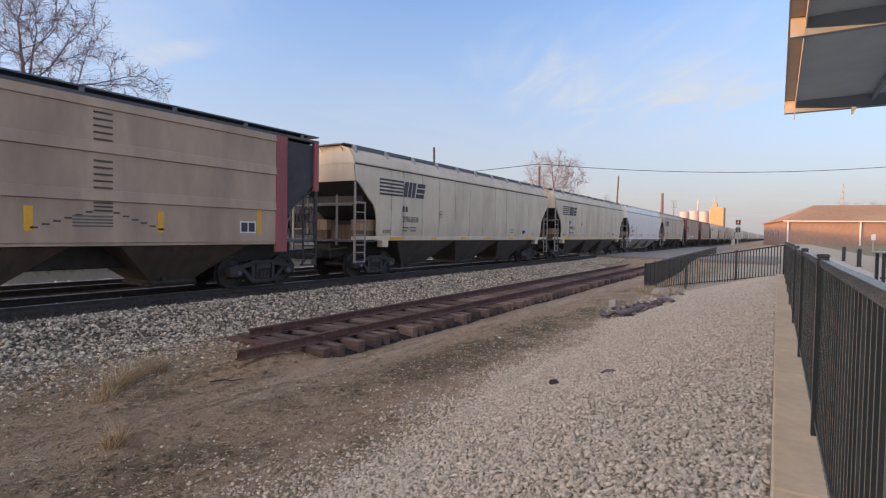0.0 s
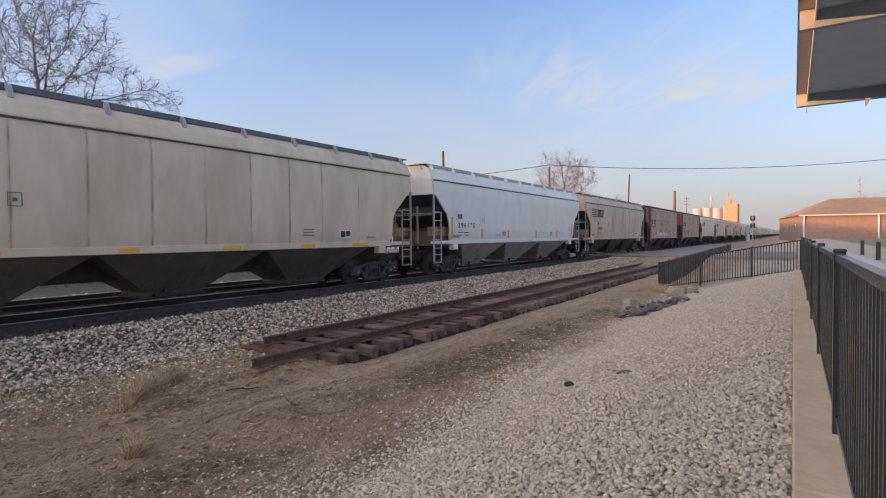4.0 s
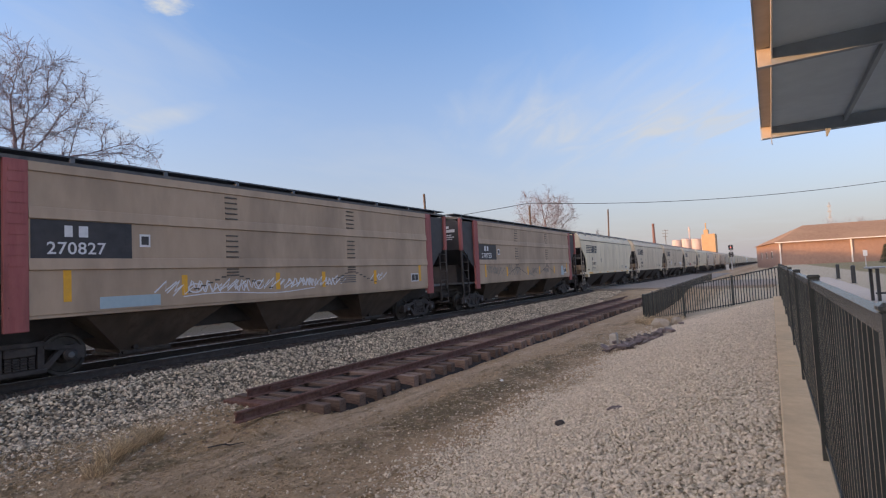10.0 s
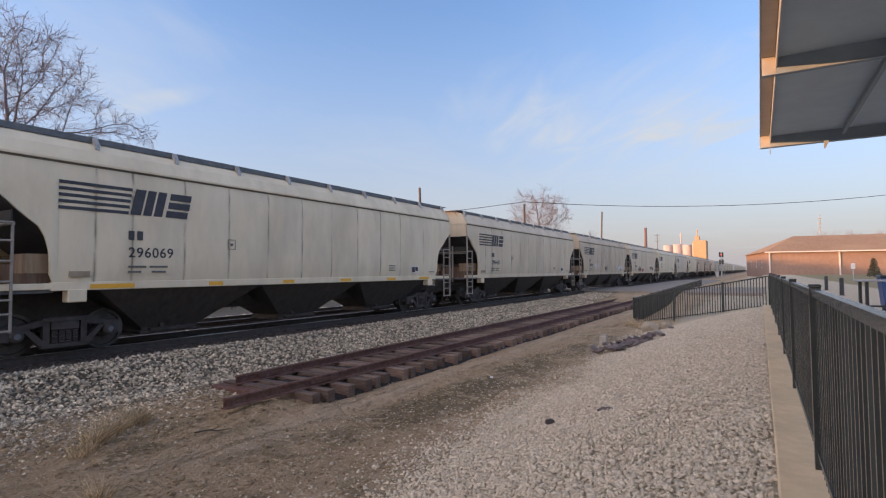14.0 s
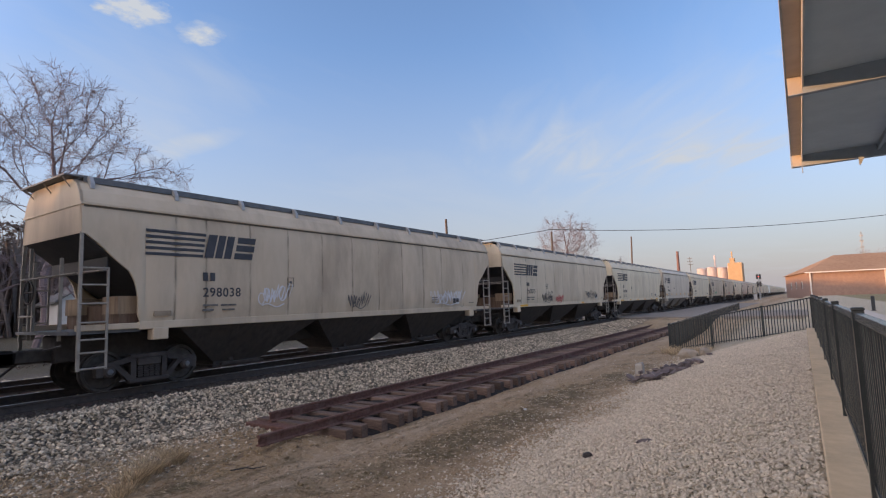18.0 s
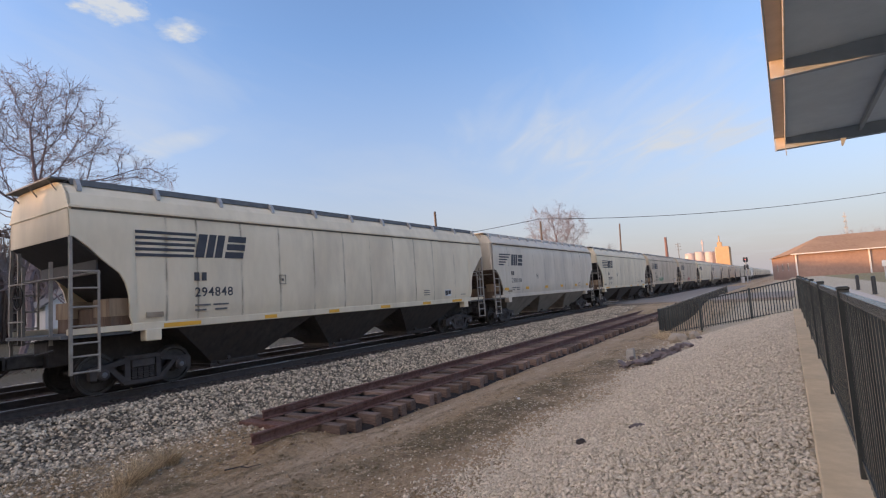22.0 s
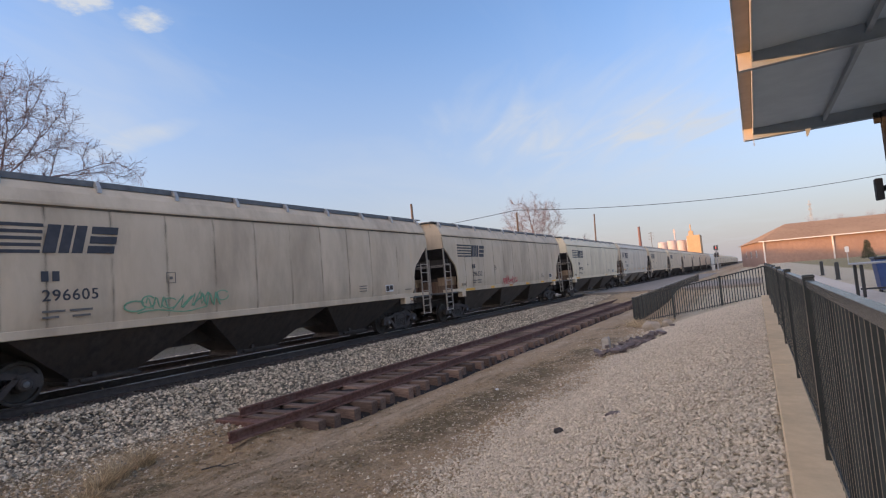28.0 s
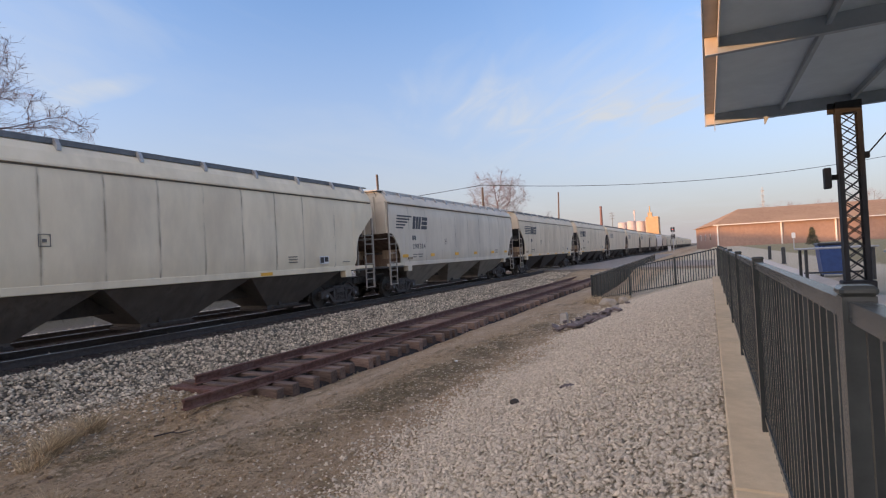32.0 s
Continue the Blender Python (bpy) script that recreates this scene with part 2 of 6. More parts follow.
M_WHITE = mat("pale_blue_paint", (0.70, 0.68, 0.62), (0.77, 0.75, 0.69), 1.5, 0.45, 0, 0.02, (0.50, 0.51, 0.50), 0.6, 0.22, (1.2, 1.2, 0.5))
M_SILVER = mat("silver_grey_paint", (0.57, 0.50, 0.395), (0.64, 0.57, 0.46), 1.2, 0.55, 0, 0.03, (0.38, 0.34, 0.28), 0.8, 0.5, (1.3, 1.3, 0.45))
M_BOXY = mat("weathered_brown_grey_paint", (0.395, 0.290, 0.200), (0.465, 0.345, 0.242), 1.2, 0.7, 0, 0.06, (0.23, 0.172, 0.125), 0.8, 0.6, (1.3, 1.3, 0.45))
M_RED = mat("faded_red_paint", (0.29, 0.08, 0.078), (0.36, 0.115, 0.108), 3, 0.7, 0, 0.06, (0.16, 0.06, 0.05), 1.2, 0.6, STREAK)
M_BLACK = mat("sooty_black_paint", (0.026, 0.025, 0.027), (0.052, 0.048, 0.051), 3, 0.6, 0, 0.08, (0.05, 0.042, 0.036), 1.0, 0.5)
M_GRIME = mat("grimy_dark_steel", (0.031, 0.026, 0.025), (0.067, 0.058, 0.053), 4, 0.8, 0, 0.15, (0.06, 0.048, 0.04), 1.2, 0.5)
M_RUSTB = mat("rusty_brown_sheet", (0.085, 0.05, 0.034), (0.17, 0.11, 0.075), 3, 0.85, 0, 0.12, (0.26, 0.20, 0.14), 1.2, 0.55, STREAK)
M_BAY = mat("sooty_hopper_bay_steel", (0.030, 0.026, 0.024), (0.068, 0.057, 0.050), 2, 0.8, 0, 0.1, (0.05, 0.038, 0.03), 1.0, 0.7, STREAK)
M_BAYS = mat("grey_brown_bay_paint", (0.21, 0.185, 0.155), (0.29, 0.26, 0.22), 2, 0.75, 0, 0.08, (0.11, 0.095, 0.08), 1.0, 0.7, STREAK)
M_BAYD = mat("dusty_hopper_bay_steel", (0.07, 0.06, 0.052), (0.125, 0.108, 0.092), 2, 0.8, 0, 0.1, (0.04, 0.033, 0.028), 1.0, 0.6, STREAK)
M_BAYP = mat("pale_hopper_bay_paint", (0.30, 0.28, 0.25), (0.38, 0.355, 0.32), 2, 0.7, 0, 0.08, (0.16, 0.14, 0.12), 1.0, 0.7, STREAK)
M_STEEL = mat("galvanised_steel", (0.34, 0.34, 0.34), (0.44, 0.44, 0.43), 6, 0.5, 0.3, 0.05, (0.24, 0.22, 0.2), 2, 0.4)
M_GRATE = mat("dark_grating_steel", (0.10, 0.107, 0.115), (0.16, 0.168, 0.178), 6, 0.6, 0.3, 0.1)
M_WHEEL = mat("worn_wheel_steel", (0.036, 0.033, 0.030), (0.081, 0.072, 0.065), 5, 0.6, 0.5, 0.1)
M_YEL = mat("yellow_reflective_tape", (0.72, 0.36, 0.02), (0.80, 0.42, 0.03), 8, 0.5, 0, 0.02, (0.5, 0.3, 0.08), 3, 0.4)
M_NAVY = mat("navy_lettering_paint", (0.030, 0.031, 0.040), (0.048, 0.049, 0.058), 8, 0.6, 0, 0.02, (0.10, 0.10, 0.11), 3, 0.3)
M_INK = mat("grey_stencil_paint", (0.10, 0.095, 0.09), (0.16, 0.15, 0.14), 8, 0.7, 0, 0.0)
M_WINK = mat("white_stencil_paint", (0.62, 0.62, 0.62), (0.72, 0.72, 0.72), 8, 0.7, 0, 0.0)
M_SPRAYW = mat("white_spray_paint", (0.60, 0.60, 0.62), (0.70, 0.70, 0.72), 8, 0.6, 0, 0.0)
M_SPRAYR = mat("red_spray_paint", (0.42, 0.06, 0.07), (0.5, 0.09, 0.1), 8, 0.6, 0, 0.0)
M_PINK = mat("faded_pink_placard", (0.50, 0.33, 0.34), (0.58, 0.40, 0.40), 6, 0.6, 0, 0.0)
M_SPRAYG = mat("green_spray_paint", (0.12, 0.3, 0.18), (0.2, 0.38, 0.25), 8, 0.6, 0, 0.0)
M_SPRAYB = mat("pale_blue_patch_paint", (0.32, 0.42, 0.47), (0.38, 0.48, 0.52), 4, 0.6, 0, 0.0)
M_SEAM = mat("weld_seam_grime", (0.25, 0.195, 0.135), (0.37, 0.30, 0.215), 3, 0.8, 0, 0.05, (0.17, 0.13, 0.09), 1.1, 0.6)
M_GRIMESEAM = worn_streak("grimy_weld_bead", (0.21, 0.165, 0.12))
M_RUST = mat("rusted_rail_steel", (0.088, 0.038, 0.028), (0.16, 0.078, 0.058), 12, 0.85, 0, 0.25, (0.20, 0.145, 0.12), 3, 0.4)
M_RAIL = mat("polished_rail_steel", (0.30, 0.30, 0.31), (0.42, 0.42, 0.43), 12, 0.28, 0.9, 0.05)
M_RAILB = mat("oily_rail_web", (0.035, 0.028, 0.026), (0.070, 0.057, 0.049), 8, 0.75, 0, 0.2)
M_TIE = mat("creosoted_tie_wood", (0.028, 0.017, 0.014), (0.075, 0.043, 0.034), 9, 0.9, 0, 0.35, (0.13, 0.085, 0.066), 2.5, 0.5, (3, 0.5, 3), rand=0.35)
M_CONC = mat("tan_concrete", (0.60, 0.445, 0.265), (0.70, 0.53, 0.325), 9, 0.9, 0, 0.25, (0.44, 0.335, 0.20), 1.3, 0.6)
M_FENCE = mat("dark_grey_fence_paint", (0.038, 0.042, 0.040), (0.052, 0.056, 0.054), 12, 0.27, 0, 0.02, (0.055, 0.063, 0.058), 4, 0.3, rand=0.3)
M_STONE = mat("pale_crushed_limestone", (0.54, 0.452, 0.338), (0.70, 0.60, 0.455), 22, 0.95, 0, 0.4, (0.42, 0.358, 0.272), 9, 0.5, island=0.20)
M_BALLAST = mat("grey_white_ballast_stone", (0.31, 0.255, 0.185), (0.735, 0.62, 0.46), 16, 0.95, 0, 0.4, (0.13, 0.107, 0.078), 6, 0.45, island=0.66)
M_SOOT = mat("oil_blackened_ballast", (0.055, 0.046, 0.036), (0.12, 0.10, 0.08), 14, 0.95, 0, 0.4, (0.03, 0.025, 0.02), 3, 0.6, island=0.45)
M_ENDTAN = mat("dusty_end_bulkhead_paint", (0.27, 0.195, 0.125), (0.40, 0.30, 0.195), 2.5, 0.8, 0, 0.08, (0.13, 0.082, 0.055), 1.3, 0.75, STREAK)


# ---- mesh helpers ----
def part(name, bm, material, parent, label=""):
    me = bpy.data.meshes.new(name)
    bm.to_mesh(me)
    bm.free()
    me.materials.append(material)
    ob = new(name, me)
    ob.parent = parent
    if label:
        ob["label"] = label
    return ob


def shared(name, me, parent, m=None):
    """One more object on a mesh that others use too."""
    ob = new(name, me)
    ob.parent = parent
    if m is not None:
        ob.matrix_basis = m
    return ob


def thing(name, label, category, group="", kind="", at=None):
    ob = new(name)
    ob.empty_display_size = 0.2
    if at is not None:
        ob.matrix_basis = at
    return tagged(ob, label, category, group, kind)


def box(bm, x0, x1, y0, y1, z0, z1, bev=0.0):
    vs = [bm.verts.new(p) for p in ((x0, y0, z0), (x1, y0, z0), (x1, y1, z0), (x0, y1, z0), (x0, y0, z1), (x1, y0, z1), (x1, y1, z1), (x0, y1, z1))]
    fs = [bm.faces.new([vs[i] for i in f]) for f in ((0, 3, 2, 1), (4, 5, 6, 7), (0, 1, 5, 4), (1, 2, 6, 5), (2, 3, 7, 6), (3, 0, 4, 7))]
    if bev:
        es = list({e for f in fs for e in f.edges})
        bmesh.ops.bevel(bm, geom=es, offset=bev, segments=1, affect="EDGES")
    return bm


def B(*a):
    """A new bmesh with boxes: each a row of six numbers and perhaps a bevel."""
    bm = bmesh.new()
    for r in a:
        box(bm, *r)
    return bm


def bar(bm, p, q, r, n=6, r2=None):
    """A round bar from p to q."""
    p, q = Vector(p), Vector(q)
    d = (q - p).normalized()
    a = d.orthogonal().normalized()
    b = d.cross(a)
    r2 = r if r2 is None else r2
    lo = [bm.verts.new(p + r * (math.cos(t) * a + math.sin(t) * b)) for t in (2 * math.pi * i / n for i in range(n))]
    hi = [bm.verts.new(q + r2 * (math.cos(t) * a + math.sin(t) * b)) for t in (2 * math.pi * i / n for i in range(n))]
    for i in range(n):
        j = (i + 1) % n
        bm.faces.new((lo[i], lo[j], hi[j], hi[i]))
    bm.faces.new(lo[::-1])
    bm.faces.new(hi)
    return bm


def prism(bm, pts, axis, lo, hi):
    """A polygon pushed through along an axis; pts are the two other coordinates in order."""
    def at(a, b, c):
        return {"x": (c, a, b), "y": (a, c, b), "z": (a, b, c)}[axis]
    f = [bm.verts.new(at(a, b, lo)) for a, b in pts]
    g = [bm.verts.new(at(a, b, hi)) for a, b in pts]
    bm.faces.new(f)
    bm.faces.new(g[::-1])
    n = len(pts)
    for i in range(n):
        j = (i + 1) % n
        bm.faces.new((f[j], f[i], g[i], g[j]))
    bmesh.ops.recalc_face_normals(bm, faces=bm.faces)
    return bm


def lathe(bm, rings, n=20, axis="x"):
    """Rings of (along, radius) turned about an axis."""
    rows = []
    for a, r in rings:
        row = []
        for i in range(n):
            t = 2 * math.pi * i / n
            c, s = r * math.cos(t), r * math.sin(t)
            row.append(bm.verts.new({"x": (a, c, s), "y": (c, a, s), "z": (c, s, a)}[axis]))
        rows.append(row)
    for u, v in zip(rows, rows[1:]):
        for i in range(n):
            j = (i + 1) % n
            bm.faces.new((u[i], u[j], v[j], v[i]))
    bm.faces.new(rows[0][::-1])
    bm.faces.new(rows[-1])
    bmesh.ops.recalc_face_normals(bm, faces=bm.faces)
    return bm


def lettering(name, text, size, material, parent, at, label="", spacing=1.0):
    cu = bpy.data.curves.new("text", "FONT")
    cu.body, cu.size, cu.extrude, cu.align_x, cu.offset, cu.space_character = text, size, 0.003, "LEFT", 0.003, spacing
    tmp = new("text", cu)
    me = bpy.data.meshes.new_from_object(tmp)
    bpy.data.objects.remove(tmp)
    me.materials.append(material)
    ob = new(name, me)
    ob.parent = parent
    ob.matrix_basis = at
    if label:
        ob["label"] = label
    return ob


# ---- rail cars: x to the near side, y from the leading to the trailing end, z from the rail head ----
WHEEL_R = 0.457
LIBRARY = {}


def profile(z):
    """Half width of a hopper's curved side at a height."""
    if z < 2.0:
        return 1.51 + 0.09 * math.sin((z - 1.45) / 0.55 * math.pi / 2)
    if z < 3.6:
        return 1.6
    return 1.6 - 0.07 * ((z - 3.6) / 0.5) ** 2


def truck_meshes():
    if "truck" in LIBRARY:
        return LIBRARY["truck"]
    bm = B((-0.95, 0.95, -0.22, 0.22, 0.42, 0.72, 0.04), (-0.3, 0.3, -0.3, 0.3, 0.72, 0.86, 0.03))
    bar(bm, (-0.7, -0.55, 0.5), (0.7, -0.55, 0.5), 0.05)
    bar(bm, (-0.7, 0.55, 0.5), (0.7, 0.55, 0.5), 0.05)
    bolster = bpy.data.meshes.new("bolster")
    bm.to_mesh(bolster)
    bm.free()
    bolster.materials.append(M_GRIME)
    # cast side frame with two windows and a spring nest
    bm = bmesh.new()
    for s in (-1, 1):
        prism(bm, [(s * 1.16, 0.36), (s * 1.16, 0.62), (s * 0.98, 0.68), (s * 0.76, 0.64), (s * 0.76, 0.58), (s * 0.98, 0.56), (s * 1.02, 0.36)], "x", 0.98, 1.13)
        prism(bm, [(s * 0.80, 0.56), (s * 0.86, 0.66), (s * 0.42, 0.76), (s * 0.40, 0.64)], "x", 0.97, 1.12)
        prism(bm, [(s * 0.84, 0.60), (s * 0.76, 0.52), (s * 0.44, 0.16), (s * 0.36, 0.26), (s * 0.70, 0.60)], "x", 0.97, 1.12)
        prism(bm, [(s * 0.42, 0.74), (s * 0.30, 0.74), (s * 0.30, 0.22), (s * 0.42, 0.22)], "x", 0.98, 1.11)
        lathe(bm, [(1.0, 0.135), (1.14, 0.135), (1.18, 0.10), (1.19, 0.04)], 12)
        for v in bm.verts[-48:]:
            v.co.y += s * 0.89
            v.co.z += WHEEL_R
    box(bm, 0.96, 1.12, -0.44, 0.44, 0.70, 0.80, 0.015)
    box(bm, 0.96, 1.14, -0.46, 0.46, 0.14, 0.24, 0.015)
    for y in (-0.2, -0.065, 0.065, 0.2):
        for i in range(5):
            lathe_z = 0.26 + i * 0.052
            box(bm, 1.0, 1.1, y - 0.055, y + 0.055, lathe_z, lathe_z + 0.034)
    box(bm, 0.98, 1.12, -0.27, 0.27, 0.52, 0.70, 0.02)
    frame_r = bpy.data.meshes.new("side_frame")
    bm.to_mesh(frame_r)
    frame_r.materials.append(M_GRIME)
    for v in bm.verts:
        v.co.x = -v.co.x
    bmesh.ops.reverse_faces(bm, faces=bm.faces)
    frame_l = bpy.data.meshes.new("side_frame")
    bm.to_mesh(frame_l)
    bm.free()
    frame_l.materials.append(M_GRIME)
    # wheel set: two flanged wheels and an axle about x
    bm = bmesh.new()
    for s in (-1, 1):
        lathe(bm, [(s * 0.69, 0.10), (s * 0.69, 0.16), (s * 0.735, 0.20), (s * 0.735, 0.37), (s * 0.69, 0.40), (s * 0.685, 0.482), (s * 0.715, 0.482), (s * 0.725, 0.46), (s * 0.825, 0.452),
                   (s * 0.825, 0.39), (s * 0.78, 0.37), (s * 0.78, 0.2), (s * 0.83, 0.16), (s * 0.83, 0.09)], 28)
    bar(bm, (-1.02, 0, 0), (1.02, 0, 0), 0.085, 10)
    wheels = bpy.data.meshes.new("wheel_set")
    bm.to_mesh(wheels)
    bm.free()
    wheels.materials.append(M_WHEEL)
    cap = bpy.data.meshes.new("axle_cap")
    bm = lathe(bmesh.new(), [(1.185, 0.065), (1.20, 0.06), (1.21, 0.025)], 10)
    bm.to_mesh(cap)
    bm.free()
    cap.materials.append(M_GRATE)
    LIBRARY["truck"] = bolster, frame_r, frame_l, wheels, cap
    return LIBRARY["truck"]


SPINNING = []


def add_truck(car, y, spin):
    bolster, fr, fl, wheels, cap = truck_meshes()
    t = shared("truck", bolster, car, pose(0, y, 0))
    t["label"] = "grimy cast steel truck under the car"
    shared("side_frame", fr, t)
    shared("side_frame", fl, t)
    for dy in (-0.89, 0.89):
        w = shared("wheel_set", wheels, t, pose(0, dy, WHEEL_R))
        if spin:
            shared("axle_cap", cap, t, pose(0, dy, WHEEL_R))
        if spin:
            SPINNING.append((w, dy))


def ladder(bm, x, y0, y1, zlo, zhi0, zhi1, rungs, r=0.022):
    box(bm, x - 0.03, x + 0.03, y0 - 0.03, y0 + 0.03, zlo, zhi0)
    box(bm, x - 0.02, x + 0.02, y1 - 0.022, y1 + 0.022, zlo, zhi1)
    for z in rungs:
        bar(bm, (x + 0.02, y0, z), (x + 0.02, y1, z), r)
    return bm


RUNGS = (0.62, 0.95, 1.22, 1.58, 1.98, 2.38, 2.74)


def underframe(car, L, spin, dark=M_GRIME):
    part("center_sill", B((-0.36, 0.36, 0.05, L - 0.05, 0.70, 1.30, 0.03)), dark, car)
    for e in (0, 1):
        f = (lambda y: y) if e == 0 else (lambda y: L - y)
        def yy(a, b):
            return sorted((f(a), f(b)))
        part("end_platform", B((-1.46, 1.46, *yy(-0.12, 1.32), 1.33, 1.40)), M_GRATE, car)
        bm = B((-0.16, 0.16, *yy(-0.62, 0.3), 0.74, 1.02, 0.03), (-0.22, 0.22, *yy(-0.93, -0.6), 0.70, 1.04, 0.06))
        bar(bm, (0.3, f(-0.15), 1.0), (1.35, f(-0.2), 1.12), 0.022)
        bar(bm, (-0.25, f(-0.3), 0.85), (-0.32, f(-0.75), 0.45), 0.03)
        part("coupler", bm, M_WHEEL, car)
        add_truck(car, f(1.72), spin)


def bays(car, L, count, material, top=1.36, reach=1.46, pitch=4.45, wide=2.2, foot=0.78):
    for i in range(count):
        m = L / 2 + (i - 1) * pitch + 0.1
        bm = bmesh.new()
        rings = []
        for z, h, w in ((top, wide, reach), (0.36, foot, 0.62), (0.27, foot - 0.02, 0.60)):
            rings.append([bm.verts.new(p) for p in ((-w, m - h, z), (w, m - h, z), (w, m + h, z), (-w, m + h, z))])
        for u, v in zip(rings, rings[1:]):
            for k in range(4):
                j = (k + 1) % 4
                bm.faces.new((u[j], u[k], v[k], v[j]))
        bm.faces.new(rings[-1])
        bm.faces.new(rings[0][::-1])
        bmesh.ops.recalc_face_normals(bm, faces=bm.faces)
        bay = part("hopper_bay", bm, material, car)
        g = B((-0.66, 0.66, m - foot - 0.04, m + foot + 0.04, 0.20, 0.28, 0.01), (0.62, 0.74, m - 0.6, m + 0.6, 0.25, 0.33, 0.01))
        bar(g, (0.5, m - 0.3, 0.4), (0.75, m - 0.3, 0.4), 0.06, 8)
        part("discharge_gate", g, M_BAY, bay)


def seams(kind, L):
    """Where the sheets of a side are joined, from end to end."""
    if kind == "silver":
        return [1.35, 1.75, 3.4, 5.1, 6.8, 8.5, 10.2, 11.9, 13.6, L - 1.35]
    if kind == "white":
        return [1.35, L / 2, L - 1.35]
    return [1.35, 2.05, 2.85, 4.15, 5.45, 6.8, 8.15, 9.5, 10.85, 12.2, 13.5, 15.2, L - 1.35]


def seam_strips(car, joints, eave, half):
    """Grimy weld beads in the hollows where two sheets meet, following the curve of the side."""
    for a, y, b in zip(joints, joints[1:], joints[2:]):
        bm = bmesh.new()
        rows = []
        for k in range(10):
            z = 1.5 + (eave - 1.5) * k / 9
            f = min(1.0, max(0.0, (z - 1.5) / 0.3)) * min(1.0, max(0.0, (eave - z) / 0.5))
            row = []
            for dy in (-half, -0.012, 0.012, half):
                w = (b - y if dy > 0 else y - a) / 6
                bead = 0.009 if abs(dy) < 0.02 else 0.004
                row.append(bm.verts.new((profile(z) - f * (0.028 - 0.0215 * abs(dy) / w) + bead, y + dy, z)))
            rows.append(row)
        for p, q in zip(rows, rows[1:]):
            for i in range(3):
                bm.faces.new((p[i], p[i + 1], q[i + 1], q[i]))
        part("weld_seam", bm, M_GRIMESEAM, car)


def side_marks(car, kind, number, yellow, graffiti, length=17.5):
    x0, x1 = 1.598, 1.606
    if kind != "boxy":
        if kind != "white":
            for i in range(5):            # striped emblem: five bars and two slanted blocks
                z = 3.66 - i * 0.135
                if kind == "silver":
                    part("emblem_bar", B((x0, x1, 0.70 - 0.03 * i, 2.0 - 0.2 * i, z - 0.035, z + 0.035)), M_NAVY, car)
                else:
                    part("emblem_bar", B((x0, x1, 1.32, 2.82 - 0.02 * i, z - 0.035, z + 0.035)), M_NAVY, car)
            zt, zb = 3.69, 3.09
            a = 2.78 if kind != "silver" else 2.05
            for pts in ([(0.0, zb), (0.24, zb), (0.37, zt), (0.13, zt)], [(0.29, zb), (0.49, zb), (0.62, zt), (0.42, zt)], [(0.54, zb), (0.75, zb), (0.88, zt), (0.67, zt)]):
                part("emblem_block", prism(bmesh.new(), [(a + u, v) for u, v in pts], "x", x0, x1), M_NAVY, car)
            for k, (p, q) in enumerate(((0.84, 1.40), (0.90, 1.46), (0.95, 1.50))):
                zz = zb + k * 0.215
                part("emblem_block", prism(bmesh.new(), [(a + p, zz), (a + q, zz), (a + q + 0.03, zz + 0.165), (a + p + 0.03, zz + 0.165)], "x", x0, x1), M_NAVY, car)
        ny = 2.75 if kind != "white" else 1.88
        nz = 2.10
        if kind == "silver":
            ny, nz = 2.0, 2.16
        if number:
            lettering("car_number", number, 0.33, M_NAVY, car, pose(1.603, ny, nz, 90, 0, 90), "", {"tan": 1.12, "silver": 1.3, "white": 1.6}[kind])
        for dy in (0, 0.2):
            part("stencil", B((x0, x1, ny + dy, ny + dy + 0.13, nz + 0.40, nz + 0.61)), M_NAVY, car)
        for dy, w, z in ((0, 0.42, 1.86), (0.5, 0.45, 1.86), (0, 0.3, 1.74), (0.55, 0.35, 1.74)):
            part("stencil", B((x0, x1, ny + dy, ny + dy + w, z, z + 0.045)), M_INK, car)
        ink = M_STEEL if kind == "white" else M_INK
        for y, z in ((12.7, 1.95), (12.7, 1.86), (12.7, 1.77), (15.6, 1.7)) if kind != "white" else ((5.55, 1.7), (5.55, 1.76), (15.7, 2.2), (15.7, 2.12), (15.7, 2.04), (15.7, 1.8), (13.85, 1.9)):
            part("data_stencil", B((x0, x1, y, y + 0.42, z, z + 0.03)), ink, car)
        by = 4.05 if kind == "white" else 5.4
        box_mark = part("data_box", B((x0, x1, by, by + 0.24, 2.62, 2.635), (x0, x1, by, by + 0.24, 2.365, 2.38), (x0, x1, by, by + 0.015, 2.38, 2.62), (x0, x1, by + 0.225, by + 0.24, 2.38, 2.62)), ink, car, "small square stencilled frame")
        part("box_mark", B((x0, x1, by + 0.08, by + 0.16, 2.46, 2.53)), ink, box_mark)
        if kind == "white":
            for y in (6.2, 12.6):
                card = part("placard", B((x0, x1, y, y + 0.34, 1.70, 1.93)), M_PINK, car, "faded pink placard")
                part("placard_band", B((x0 + 0.003, x1 + 0.002, y, y + 0.34, 1.86, 1.91)), M_SPRAYR, card)
        panel = None if kind != "tan" else part("data_panel", B((x0, x1, 14.26, 14.76, 1.68, 1.95)), M_WINK, car, "small white-framed black data panel")
        if panel:
            part("panel_field", B((x0 + 0.004, x1 + 0.003, 14.29, 14.495, 1.71, 1.92), (x0 + 0.004, x1 + 0.003, 14.525, 14.73, 1.75, 1.92)), M_GRIME, panel)
        part("vent_slot", B((x0 - 0.04, x1, 1.55, 1.95, 1.66, 1.78)), M_SEAM, car)
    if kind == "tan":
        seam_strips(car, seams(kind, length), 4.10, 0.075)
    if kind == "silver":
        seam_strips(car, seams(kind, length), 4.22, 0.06)
